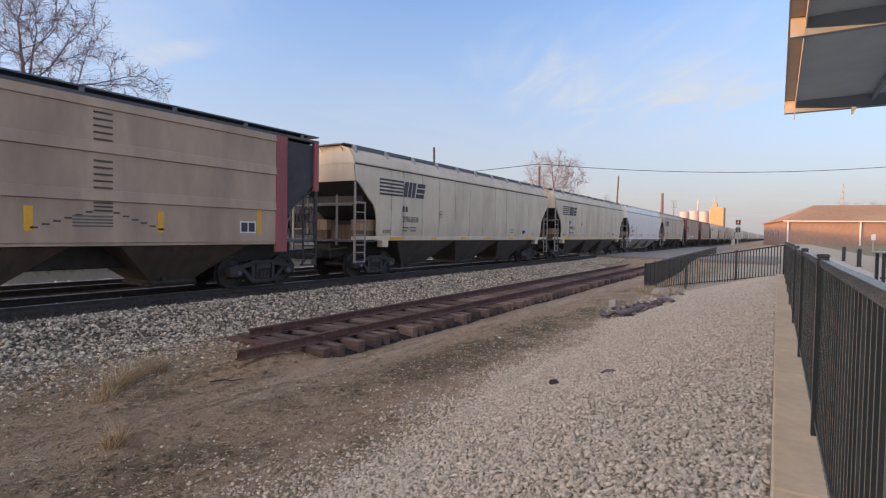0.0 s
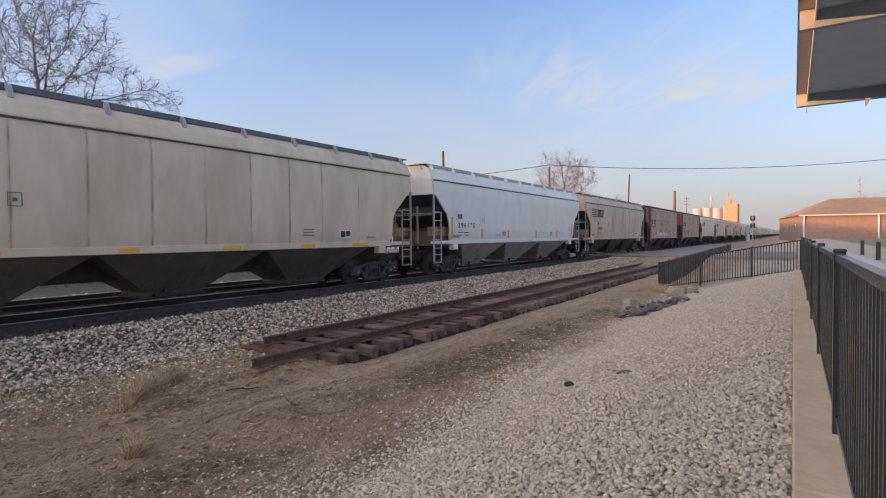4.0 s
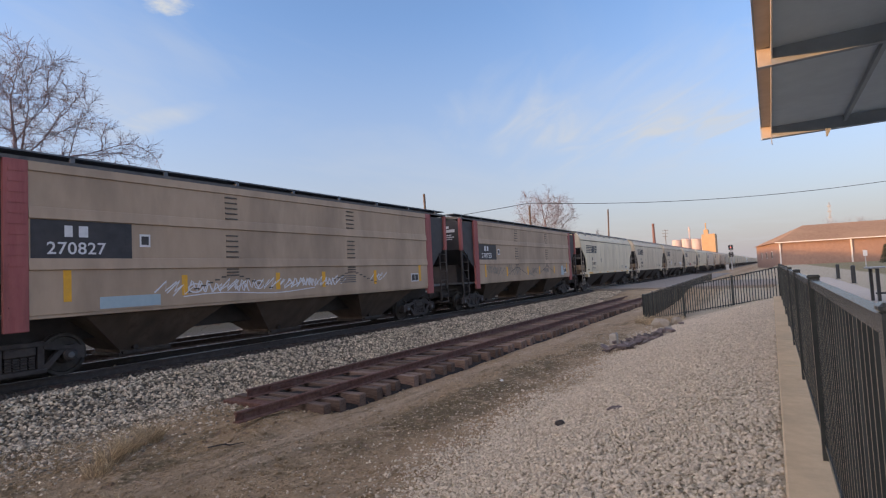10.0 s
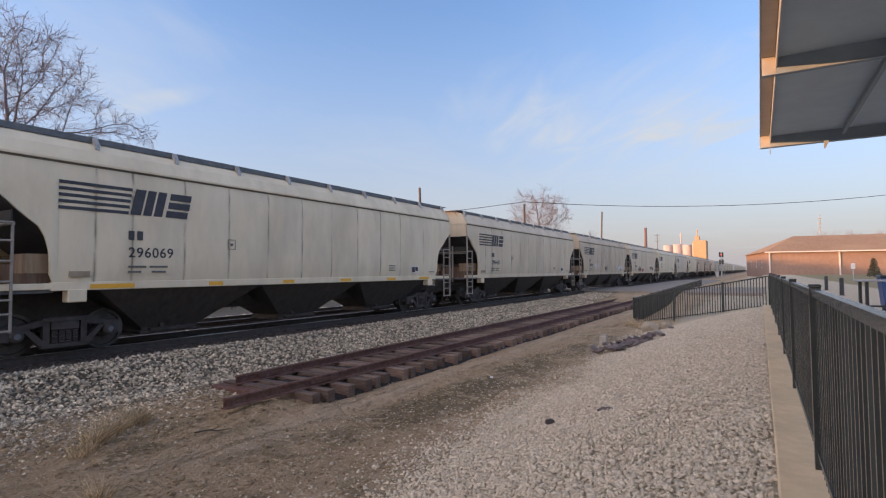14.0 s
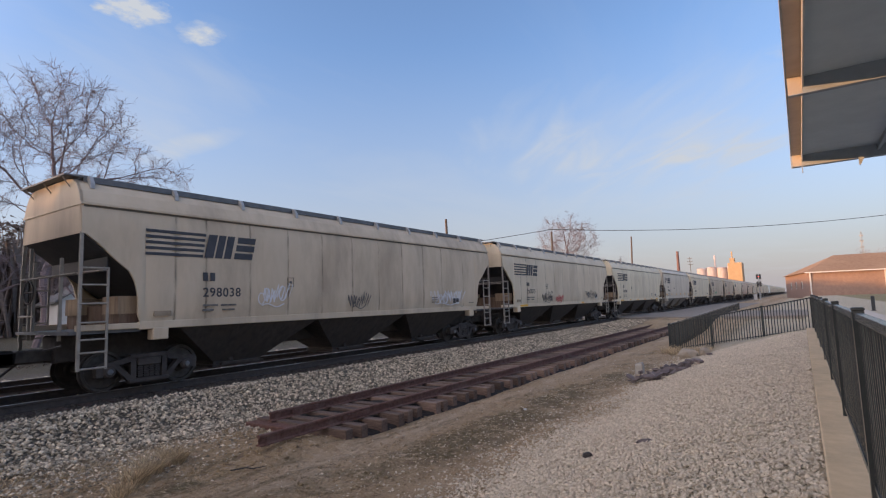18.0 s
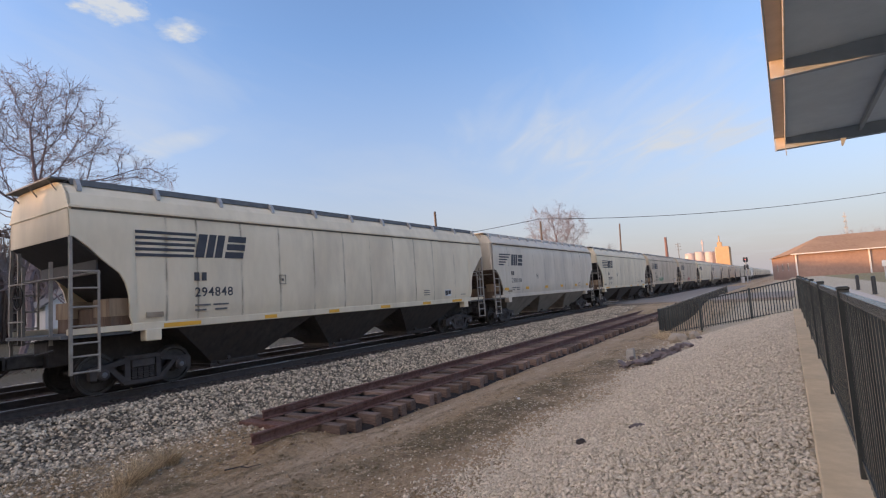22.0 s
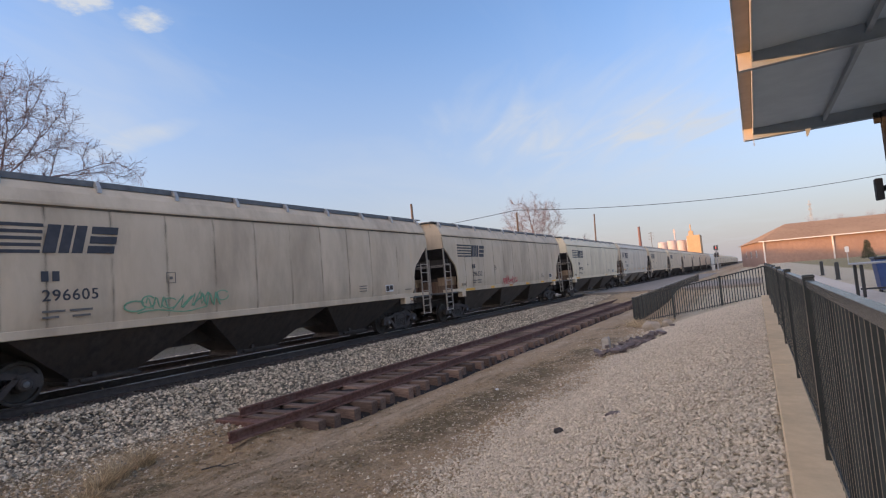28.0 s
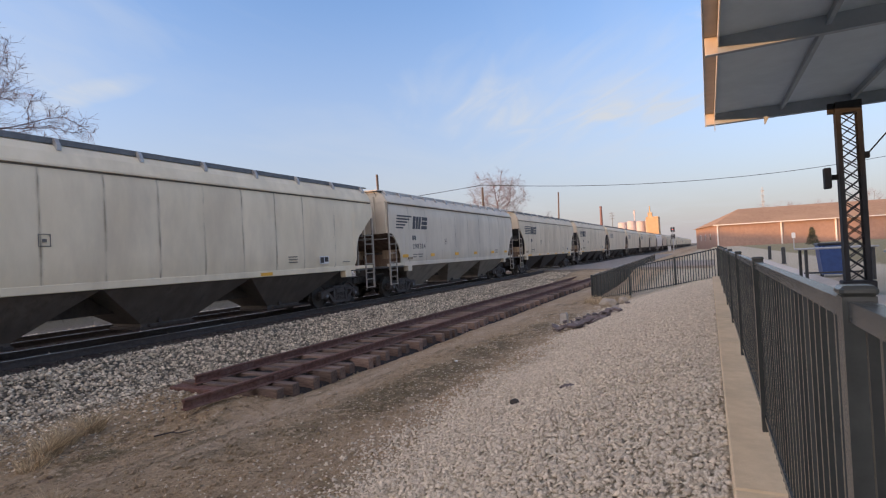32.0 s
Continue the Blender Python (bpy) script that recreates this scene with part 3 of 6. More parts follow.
    if yellow == "line":
        for y, w in ((1.98, 0.95), (4.88, 0.42), (7.4, 0.45), (9.98, 0.55), (12.65, 0.55), (14.9, 0.8)):
            part("reflector_strip", B((1.545, 1.556, y, y + w, 1.40, 1.50)), M_YEL, car)
    if yellow == "two":
        for y, w in ((1.95, 0.95), (11.5, 0.5)):
            part("reflector_strip", B((1.545, 1.556, y, y + w, 1.40, 1.50)), M_YEL, car)
    if yellow == "high":
        for y, w in ((1.06, 0.5), (3.75, 0.42), (6.6, 0.45), (9.2, 0.45), (12.0, 0.45), (14.4, 0.5)):
            part("reflector_strip", B((x0, x1, y, y + w, 1.76, 1.90)), M_YEL, car)
    if yellow == "posts":
        for y, h in ((2.3, 0.95), (4.9, 0.5), (7.85, 0.5), (9.75, 0.5), (12.4, 0.5), (length - 2.36, 0.75)) if kind == "boxy" else ((1.3, 0.95), (4.0, 0.45), (6.8, 0.4), (10.4, 0.42), (13.64, 0.44), (16.34, 0.9)):
            part("reflector_strip", B((x0, x1, y, y + 0.15, 1.60, 1.60 + h)), M_YEL, car)
    for material, y, z, w, h, n in graffiti:
        scrawl(car, material, y, z, w, h, n)


def ribbon(bm, pts, half, x0=1.6, x1=1.607):
    """A flat painted stroke through points (y, z) on the near side."""
    pts = [Vector(p) for p in pts]
    rows = []
    for k, p in enumerate(pts):
        d = (pts[min(k + 1, len(pts) - 1)] - pts[max(k - 1, 0)])
        d = d.normalized() if d.length > 1e-6 else Vector((1, 0))
        o = Vector((-d.y, d.x)) * half
        rows.append([bm.verts.new((x, *(p + s * o))) for x, s in ((x0, 1), (x1, 1), (x1, -1), (x0, -1))])
    for u, v in zip(rows, rows[1:]):
        for k in range(4):
            j = (k + 1) % 4
            bm.faces.new((u[k], u[j], v[j], v[k]))
    bm.faces.new(rows[0][::-1])
    bm.faces.new(rows[-1])


def scrawl(car, material, y, z, w, h, n):
    """A tag of spray paint in a row of jagged and curved strokes that spell nothing."""
    rng = random.Random(int(y * 100) + n)
    bm = bmesh.new()
    cell = w / n
    layer = 0

    def stroke(pts, half):
        nonlocal layer
        layer = (layer + 1) % 5
        ribbon(bm, pts, half, 1.6, 1.604 + 0.0008 * layer)

    for i in range(n):
        a = y + cell * (i + 0.5)
        hh = h * rng.uniform(0.65, 1.0)
        zb = z + h * rng.uniform(-0.12, 0.25)
        sl = rng.uniform(0.2, 0.9) * cell
        half = rng.uniform(0.013, 0.021)
        kind = rng.choice("vssvo")
        c = cell * rng.uniform(1.2, 2.1)
        if kind == "v":
            stroke([(a - c / 2, zb), (a - c * 0.1 + sl, zb + hh), (a + c * 0.1, zb + 0.1 * hh), (a + c / 2 + sl, zb + hh * 0.9)], half)
        elif kind == "o":
            stroke([(a + c * 0.42 * math.cos(t) + sl * 0.5, zb + hh * (0.45 + 0.42 * math.sin(t))) for t in (0.6 + 5.6 * k / 12 for k in range(13))], half)
        elif kind == "s":
            stroke([(a - c * 0.6 + c * 1.3 * k / 14, zb + hh * (0.5 + 0.45 * math.sin(k * 1.25))) for k in range(15)], half)
        else:
            stroke([(a + c * 0.4 * math.cos(t), zb + hh * (0.5 + 0.45 * math.sin(t))) for t in (0.9 + 4.2 * k / 10 for k in range(11))], half)
    if n > 5:
        stroke([(y + w * 0.1 + w * 0.7 * k / 8, z - 0.06 + 0.05 * math.sin(k * 0.9)) for k in range(9)], 0.014)
    bmesh.ops.recalc_face_normals(bm, faces=bm.faces)
    part("graffiti", bm, material, car, "loose spray-painted scrawl")


def roof_deck(car, L, zb, step, x0=0.78, x1=1.22, material=M_GRATE, posts=M_STEEL, lo=0.15):
    for s in (-1, 1):
        a, b = sorted((s * x0, s * x1))
        board = part("running_board", B((a, b, lo, L - lo, zb, zb + 0.035)), material, car)
        # edge angle drawn deep so its face also stands for shade under the board
        part("edge_angle_shade", B((*sorted((s * (x1 - 0.012), s * x1)), lo, L - lo, zb - 0.10, zb - 0.001)), material, board)
        n = int((L - 2 * lo) / step)
        for i in range(n + 1):
            y = lo + 0.12 + (L - 2 * lo - 0.24) * i / n
            strap = [(s * x, z) for x, z in ((x1 - 0.06, zb + 0.02), (x1 + 0.06, zb + 0.02), (x1 + 0.16, zb - 0.14), (x1 + 0.17, zb - 0.26), (x1 + 0.05, zb - 0.26))]
            part("board_bracket", prism(bmesh.new(), strap, "y", y - 0.045, y + 0.045), posts, car)
    for y, s in ((-0.22, 1), (L - 0.12, -1)):
        walkway = part("end_walkway", B((-1.22, 1.22, y, y + 0.34, zb - 0.005, zb + 0.03)), material, car)
        for x in (-1.0, 0.0, 1.0):
            o, i = (y + 0.04, 0.02) if s > 0 else (y + 0.30, L - 0.02)
            part("walkway_brace", bar(bmesh.new(), (x, i, zb - 0.26), (x, o, zb - 0.01), 0.014, 5), M_SEAMPOST, walkway)


def hopper(kind, number, yellow="line", graffiti=(), L=17.5, spin=True, simple=False, tan=M_TAN, bay=M_BAY):
    paint = {"tan": tan, "white": M_WHITE, "silver": M_SILVER}[kind]
    tone = "brown-tan" if tan is M_TANB else "pale tan" if tan is M_TANL else "tan-grey"
    label = {"tan": tone + " curved-side covered hopper car with striped emblem" + (" and graffiti" if graffiti else ""), "white": "pale blue-white covered hopper car with yellow reflector strips",
             "silver": "silver-grey covered hopper car with angular ends"}[kind]
    car = thing("hopper_car", label, "rail car", "cars of the freight train")
    EAVE = 4.10 if kind != "silver" else 4.22
    if kind == "silver":
        cut = [(0, 2.86), (0.25, 2.84), (0.5, 2.6), (0.75, 2.28), (0.95, 1.84), (1.0, 1.5)]
    else:
        cut = [(0, 3.48), (0.08, 3.47), (0.35, 3.26), (0.62, 3.0), (0.78, 2.86), (0.98, 2.70), (1.1, 2.48), (1.17, 2.2), (1.19, 1.95), (1.2, 1.72)]
    # panels bulge a little between the weld seams
    joints = seams(kind, L)
    head = [(y, z) for y, z in cut] + [(1.3, 1.5)]
    inner = [joints[0]]
    for a, b in zip(joints, joints[1:]):
        inner += [a + (b - a) * k / 6 for k in range(1, 7)]
    cols = head + [(y, 1.5) for y in inner] + [(L - y, z) for y, z in reversed(head)]

    def dent(y):
        for a, b in zip(joints, joints[1:]):
            if a <= y <= b:
                u = 2 * (y - a) / (b - a) - 1
                return 0.024 * u * u * u * u + 0.004 * u * u
        return 0.0

    NZ = 9
    for s in (1, -1):
        bm = bmesh.new()
        out, inn = [], []
        for y, z0 in cols:
            zs = [z0 + (EAVE - z0) * k / NZ for k in range(NZ + 1)]
            bulge = [min(1.0, max(0.0, (z - 1.5) / 0.3)) * min(1.0, max(0.0, (EAVE - z) / 0.5)) for z in zs]
            out.append([bm.verts.new((s * (profile(z) - dent(y) * k), y, z)) for z, k in zip(zs, bulge)])
            inn.append([bm.verts.new((s * (profile(z) - 0.06), y, z)) for z in zs])
        for i in range(len(cols) - 1):
            for k in range(NZ):
                bm.faces.new((out[i][k], out[i + 1][k], out[i + 1][k + 1], out[i][k + 1]))
                bm.faces.new((inn[i][k + 1], inn[i + 1][k + 1], inn[i + 1][k], inn[i][k]))
            bm.faces.new((inn[i][0], inn[i + 1][0], out[i + 1][0], out[i][0]))
        for k in range(NZ):
            bm.faces.new((inn[0][k], out[0][k], out[0][k + 1], inn[0][k + 1]))
            bm.faces.new((out[-1][k], inn[-1][k], inn[-1][k + 1], out[-1][k + 1]))
        bmesh.ops.recalc_face_normals(bm, faces=bm.faces)
        ob = part("side_sheet", bm, paint, car)
        for f in ob.data.polygons:
            f.use_smooth = True
        ob.data.set_sharp_from_angle(angle=radians(35))
    # roof: a shallow vault with a lip over the sides
    ridge = 4.74
    arc = [(1.53 * math.cos(t) , EAVE + 0.06 + (ridge - EAVE - 0.06) * (1 - abs(math.cos(t)) ** 8)) for t in (math.pi * i / 16 for i in range(17))]
    bm = prism(bmesh.new(), [(1.60, EAVE + 0.0), (1.60, EAVE + 0.05)] + arc + [(-1.60, EAVE + 0.05), (-1.60, EAVE)], "y", -0.02, L + 0.02)
    part("roof", bm, paint, car)
    # dark strips that paint the shade under the roof lip
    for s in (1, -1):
        part("eave_shade", B((min(s * 1.50, s * 1.548), max(s * 1.50, s * 1.548), 0.05, L - 0.05, EAVE - 0.045, EAVE)), M_LIPSHADE, car)
    part("roof_trough", B((-0.5, 0.5, 0.3, L - 0.3, ridge - 0.12, ridge + 0.14, 0.03)), paint, car)
    # end sheets and slope sheets
    ztop = cut[0][1]
    for e in (0, 1):
        f = (lambda y: y) if e == 0 else (lambda y: L - y)
        pts = [(profile(z) - 0.02, z) for z in (ztop, ztop + 0.3, 3.9, EAVE)] + arc + [(-profile(z) + 0.02, z) for z in (EAVE, 3.9, ztop + 0.3, ztop)]
        bm = prism(bmesh.new(), pts, "y", *sorted((f(0.0), f(0.05))))
        part("end_sheet", bm, paint, car)
        bm = prism(bmesh.new(), [(f(0.02), ztop), (f(0.10), ztop), (f(2.75), 1.42), (f(2.6), 1.40)], "x", -1.53, 1.53)
        part("slope_sheet", bm, M_RUSTB if kind == "silver" else M_BLACK, car)
        if e == 0:
            for x0, x1 in ((0.62, 1.36), (-1.36, -0.62)):
                part("end_bulkhead", prism(bmesh.new(), [(f(0.86), 1.74), (f(0.86), 2.14), (f(1.42), 2.14), (f(1.42), 1.74)], "x", x0, x1), M_ENDTAN, car)
                part("bulkhead_skirt", prism(bmesh.new(), [(f(0.90), 1.40), (f(0.90), 1.74), (f(1.42), 1.74), (f(1.42), 1.40)], "x", x0 + 0.02, x1 - 0.02), M_RUSTB, car)
        part("draft_gear_cover", B((-0.60, 0.60, *sorted((f(1.05), f(1.45))), 1.40, 1.95)), M_RUSTB, car)
        # shelf angle across the end, under the upper slope
        part("shelf_web", B((-1.44, 1.44, *sorted((f(0.57), f(0.60))), 2.74, 3.0)), M_BLACK, car)
        part("shelf_angle", B((-1.46, 1.46, *sorted((f(0.50), f(0.64))), 2.70, 2.74)), M_SEAMPOST, car)
        if kind == "silver":
            for x in (-1.44, -0.86, -0.29, 0.29, 0.86, 1.44):
                part("end_stake", B((x - 0.06, x + 0.06, *sorted((f(-0.09), f(0.0))), ztop, EAVE + (0.05 if abs(x) > 1.2 else 0.3), 0.01)), paint, car)
        if not simple:
            part("end_web", B((-1.2, 1.2, *sorted((f(1.44), f(1.50))), 1.4, 2.1)), M_BAY, car)
    part("side_sill", B((1.44, 1.55, 1.25, L - 1.25, 1.37, 1.55, 0.012)), paint, car)
    part("side_sill", B((-1.55, -1.44, 1.25, L - 1.25, 1.37, 1.55, 0.012)), paint, car)
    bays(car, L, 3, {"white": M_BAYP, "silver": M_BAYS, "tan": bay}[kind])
    underframe(car, L, spin)
    for e in (0, 1):
        f = (lambda y: y) if e == 0 else (lambda y: L - y)
        for s in (1, -1):
            x = s * 1.56
            bm = ladder(bmesh.new(), x, f(0.02), f(0.56), 0.58, 3.5 if kind != "silver" else 4.2, 2.76, RUNGS)
            part("ladder", bm, M_STEEL if kind == "white" else M_SEAMPOST, car)
            if not simple:
                part("jacking_pad", B((min(s * 1.30, s * 1.57), max(s * 1.30, s * 1.57), *sorted((f(1.55), f(1.92))), 1.12, 1.40, 0.02)), paint, car)
                part("side_step_beam", B((min(s * 1.40, s * 1.54), max(s * 1.40, s * 1.54), *sorted((f(0.0), f(1.32))), 1.40, 1.53, 0.012)), paint, car)
        if not simple:
            bm = bmesh.new()
            for x in (-1.45, -0.95, -0.72, 0.75):
                box(bm, x - 0.03, x + 0.03, *sorted((f(-0.06), f(0.0))), 1.2, 3.0 if x != -0.95 else 3.35)
            bar(bm, (-1.5, f(-0.05), 2.62), (1.5, f(-0.05), 2.62), 0.022)
            bar(bm, (-1.5, f(-0.05), 1.75), (-0.6, f(-0.05), 1.75), 0.022)
            part("end_handrail", bm, M_SEAMPOST, car)
            if e == 0:
                bm = bmesh.new()
                for k in range(12):
                    u, v = math.pi * k / 6, math.pi * (k + 1) / 6
                    bar(bm, (0.27 * math.cos(u), 0, 0.27 * math.sin(u)), (0.27 * math.cos(v), 0, 0.27 * math.sin(v)), 0.02, 5)
                bar(bm, (-0.25, 0, 0), (0.25, 0, 0), 0.018)
                bar(bm, (0, 0, -0.25), (0, 0, 0.25), 0.018)
                bmesh.ops.translate(bm, verts=bm.verts, vec=(-0.82, -0.1, 2.3))
                part("brake_wheel", bm, M_GRIME, car)
    if not simple:
        roof_deck(car, L, 4.76, 1.75 if kind != "silver" else 1.15, material=M_GRATE if kind == "tan" else M_STEEL, posts=M_WHITE if kind == "white" else M_STEEL)
        side_marks(car, kind, number, yellow, graffiti, L)
    else:
        part("running_board", B((0.78, 1.22, 0.1, L - 0.1, 4.76, 4.80), (-1.22, -0.78, 0.1, L - 0.1, 4.76, 4.80)), M_GRATE, car)
        if kind == "tan":
            part("emblem_block", B(*[(1.598, 1.606, 1.32, 2.82, 3.66 - i * 0.135 - 0.035, 3.66 - i * 0.135 + 0.035) for i in range(5)], (1.598, 1.606, 2.85, 4.2, 3.1, 3.68)), M_SEAMPOST, car)
    return car


M_BAYB = mat("rusty_brown_bay_steel", (0.075, 0.055, 0.042), (0.13, 0.10, 0.078), 2, 0.85, 0, 0.1, (0.035, 0.028, 0.023), 1.0, 0.7, STREAK)
# dark tone for the painted shade line below the eaves
M_LIPSHADE = mat("roof_lip_shade", (0.10, 0.088, 0.075), (0.19, 0.168, 0.14), 5, 0.8, 0, 0.05)
M_SEAMPOST = mat("grey_ladder_paint", (0.24, 0.22, 0.19), (0.34, 0.31, 0.27), 5, 0.65, 0, 0.05, (0.14, 0.11, 0.09), 2, 0.5)


def boxy(number, yellow="posts", graffiti=(), L=17.6, spin=True, simple=False):
    car = thing("hopper_car", "brown-grey flat-side hopper car with red posts and black ends", "rail car", "cars of the freight train")
    Z0, Z1 = 1.36, 4.50
    A = 1.28                                  # where the flat side begins
    for s in (1, -1):
        x = s * 1.6
        # three rows of side panels with a ledge between
        for k in range(3):
            z0 = Z0 + (Z1 - Z0) * k / 3
            z1 = Z0 + (Z1 - Z0) * (k + 1) / 3
            pts = [(x - s * 0.06, z0), (x, z0), (x, z1 - 0.012), (x - s * 0.06, z1)]
            part("side_panel", prism(bmesh.new(), pts, "y", A + 0.40, L - A - 0.40), M_BOXY, car)
            if not simple and k < 2:
                rib = [(x - s * 0.02, z1 - 0.16), (x + s * 0.042, z1 - 0.13), (x + s * 0.012, z1 + 0.10), (x - s * 0.02, z1 + 0.12)]
                part("side_rib", prism(bmesh.new(), rib, "y", A + 0.42, L - A - 0.42), M_BOXY, car)
        if not simple:
            part("eave_rib", prism(bmesh.new(), [(x - s * 0.02, Z1 - 0.24), (x + s * 0.035, Z1 - 0.21), (x + s * 0.014, Z1 - 0.04), (x - s * 0.02, Z1 - 0.03)], "y", A + 0.42, L - A - 0.42), M_BOXY, car)
        for y0 in (A, L - A - 0.42):
            post = part("corner_post", B((min(x - s * 0.08, x + s * 0.02), max(x - s * 0.08, x + s * 0.02), y0, y0 + 0.42, 1.05, Z1 - 0.02, 0.012)), M_RED, car, "faded red post")
            if s == 1 and not simple:
                for i in range(15):
                    part("stake_rib", B((x + 0.015, x + 0.032, y0 + 0.08, y0 + 0.34, 1.3 + i * 0.21, 1.36 + i * 0.21)), M_RED, post)
        for e in (0, 1):
            f = (lambda y: y) if e == 0 else (lambda y: L - y)
            part("end_side_sheet", prism(bmesh.new(), [(f(0.02), 3.25), (f(0.02), Z1 - 0.1), (f(A + 0.1), Z1 - 0.1), (f(A + 0.1), 2.0)], "x", s * 1.50 - 0.02, s * 1.50 + 0.02), M_BLACK, car)
            part("end_post", B((min(s * 1.46, s * 1.60), max(s * 1.46, s * 1.60), *sorted((f(-0.02), f(0.16))), 2.95, Z1, 0.01)), M_RED, car, "faded red post")
            part("end_post", B((min(s * 1.5, s * 1.58), max(s * 1.5, s * 1.58), *sorted((f(0.0), f(0.12))), 1.3, 2.95, 0.01)), M_GRIME, car)
            bm = ladder(bmesh.new(), s * 1.56, f(0.06), f(0.6), 0.58, 1.9, 2.8, RUNGS)
            part("ladder", bm, M_GRIME, car)
        if not simple and s == 1:
            # rungs welded on the side in three groups and slanted tie marks
            for yc in (6.38, 11.2):
                for zb, n, dz in ((2.04, 3, 0.085), (2.54, 5, 0.145), (3.585, 5, 0.145)):
                    for i in range(n):
                        part("side_rung", B((1.585, 1.622, yc - 0.19, yc + 0.19, zb + i * dz, zb + 0.036 + i * dz)), M_BAYD, car)
                for sd in (-1, 1):
                    for i in range(6):
                        y = yc + sd * (0.28 + i * 0.2)
                        z = 2.0 - i * 0.07
                        part("side_rung", B((1.592, 1.606, y - 0.07, y + 0.07, z, z + 0.04)), M_BAYD, car)
    for e in (0, 1):
        f = (lambda y: y) if e == 0 else (lambda y: L - y)
        part("end_sheet", prism(bmesh.new(), [(-1.5, 3.0), (1.5, 3.0), (1.5, 4.35), (0.9, 4.56), (-0.9, 4.56), (-1.5, 4.35)], "y", *sorted((f(0.0), f(0.05)))), M_BLACK, car)
        part("slope_sheet", prism(bmesh.new(), [(f(0.02), 3.02), (f(0.12), 3.02), (f(2.7), 1.42), (f(2.5), 1.40)], "x", -1.46, 1.46), M_BLACK, car)
        part("end_bulkhead", B((-0.7, 0.7, *sorted((f(0.95), f(1.9))), 1.40, 2.3)), M_BLACK, car)
        if not simple:
            part("end_stencil", B(*[(x, x + w, min(f(-0.008), f(0.0)), max(f(-0.008), f(0.0)), z, z + h) for x, w, z, h in ((0.75, 0.18, 4.05, 0.12), (0.75, 0.5, 3.86, 0.14), (0.7, 0.35, 3.7, 0.05), (0.7, 0.5, 3.6, 0.05), (0.7, 0.4, 3.5, 0.05))]), M_WINK, car)
    bm = prism(bmesh.new(), [(1.6, Z1 - 0.02), (1.62, Z1 + 0.05), (0.9, 4.66), (-0.9, 4.66), (-1.62, Z1 + 0.05), (-1.6, Z1 - 0.02)], "y", 0.0, L)
    part("roof", bm, M_GRATE, car)
    part("side_sill", B((1.46, 1.58, A + 0.42, L - A - 0.42, 1.28, 1.36, 0.01)), M_BOXY, car)
    part("side_sill", B((-1.58, -1.46, A + 0.42, L - A - 0.42, 1.28, 1.36, 0.01)), M_BOXY, car)
    bays(car, L, 3, M_BAYB, 1.26, 1.42, 4.45, 1.7, 0.62)
    underframe(car, L, spin, M_BLACK)
    if not simple:
        for s in (-1, 1):
            part("running_board", B((min(s * 0.85, s * 1.4), max(s * 0.85, s * 1.4), -0.2, L + 0.2, 4.70, 4.735)), M_GRATE, car)
            for i in range(9):
                y = 0.5 + (L - 1.0) * i / 8
                part("board_bracket", B((min(s * 1.34, s * 1.40), max(s * 1.34, s * 1.40), y - 0.05, y + 0.05, 4.55, 4.72)), M_GRATE, car)
        part("number_board", B((1.6, 1.608, A + 0.45, A + 2.42, 2.46, 3.32)), M_BLACK, car, "black number panel")
        if number:
            lettering("car_number", number, 0.36, M_WINK, car, pose(1.612, A + 0.72, 2.60, 90, 0, 90), "", 1.06)
        part("stencil", B((1.6, 1.614, A + 1.05, A + 1.2, 2.96, 3.2), (1.6, 1.614, A + 1.32, A + 1.5, 2.96, 3.2)), M_WINK, car)
        part("inspection_mark", B((1.6, 1.608, A + 2.6, A + 2.85, 2.78, 3.08)), M_WINK, car)
        part("inspection_mark", B((1.606, 1.612, A + 2.64, A + 2.81, 2.83, 3.03)), M_BLACK, car)
        card = part("data_panel", B((1.6, 1.608, L - 2.92, L - 2.40, 1.60, 1.93)), M_WINK, car, "white-framed data panel")
        for y in (L - 2.88, L - 2.64):
            part("panel_field", B((1.606, 1.612, y, y + 0.20, 1.64, 1.89)), M_BLACK, card)
        for i in range(4):
            part("data_stencil", B((1.6, 1.608, 10.6, 11.4, 1.7 + i * 0.07, 1.735 + i * 0.07)), M_INK, car)
        part("paint_patch", B((1.6, 1.606, 3.0, 4.35, 1.40, 1.66)) if number != "270755" else B((1.6, 1.606, L - 3.5, L - 3.08, 1.45, 2.1, 0.003), (1.6, 1.607, L - 3.1, L - 2.96, 1.45, 1.75, 0.003)), M_SPRAYB, car, "pale blue paint patch")
        side_marks(car, "boxy", "", yellow, graffiti, L)
    return car


# ---- ground ----
X_TRACK = -14.0


def lerp(x, table):
    for (a, u), (b, v) in zip(table, table[1:]):
        if a <= x <= b:
            return u + (v - u) * (x - a) / (b - a)
    return table[0][1] if x < table[0][0] else table[-1][1]


CROSS = [(-400, 0.2), (-60, -0.1), (-30, -0.35), (-22.4, -0.5), (-20.6, -0.24), (-15.6, -0.21), (-12.5, -0.2), (-12.0, -0.22), (-10.4, -0.64), (-9.8, -0.74), (-6.4, -0.73), (-4.4, -0.68),
         (-3.2, -0.52), (-2.2, -0.22), (-1.2, 0.06), (-0.4, 0.27), (0.1, 0.375), (0.4, 0.385), (3, 0.39), (400, 0.6)]


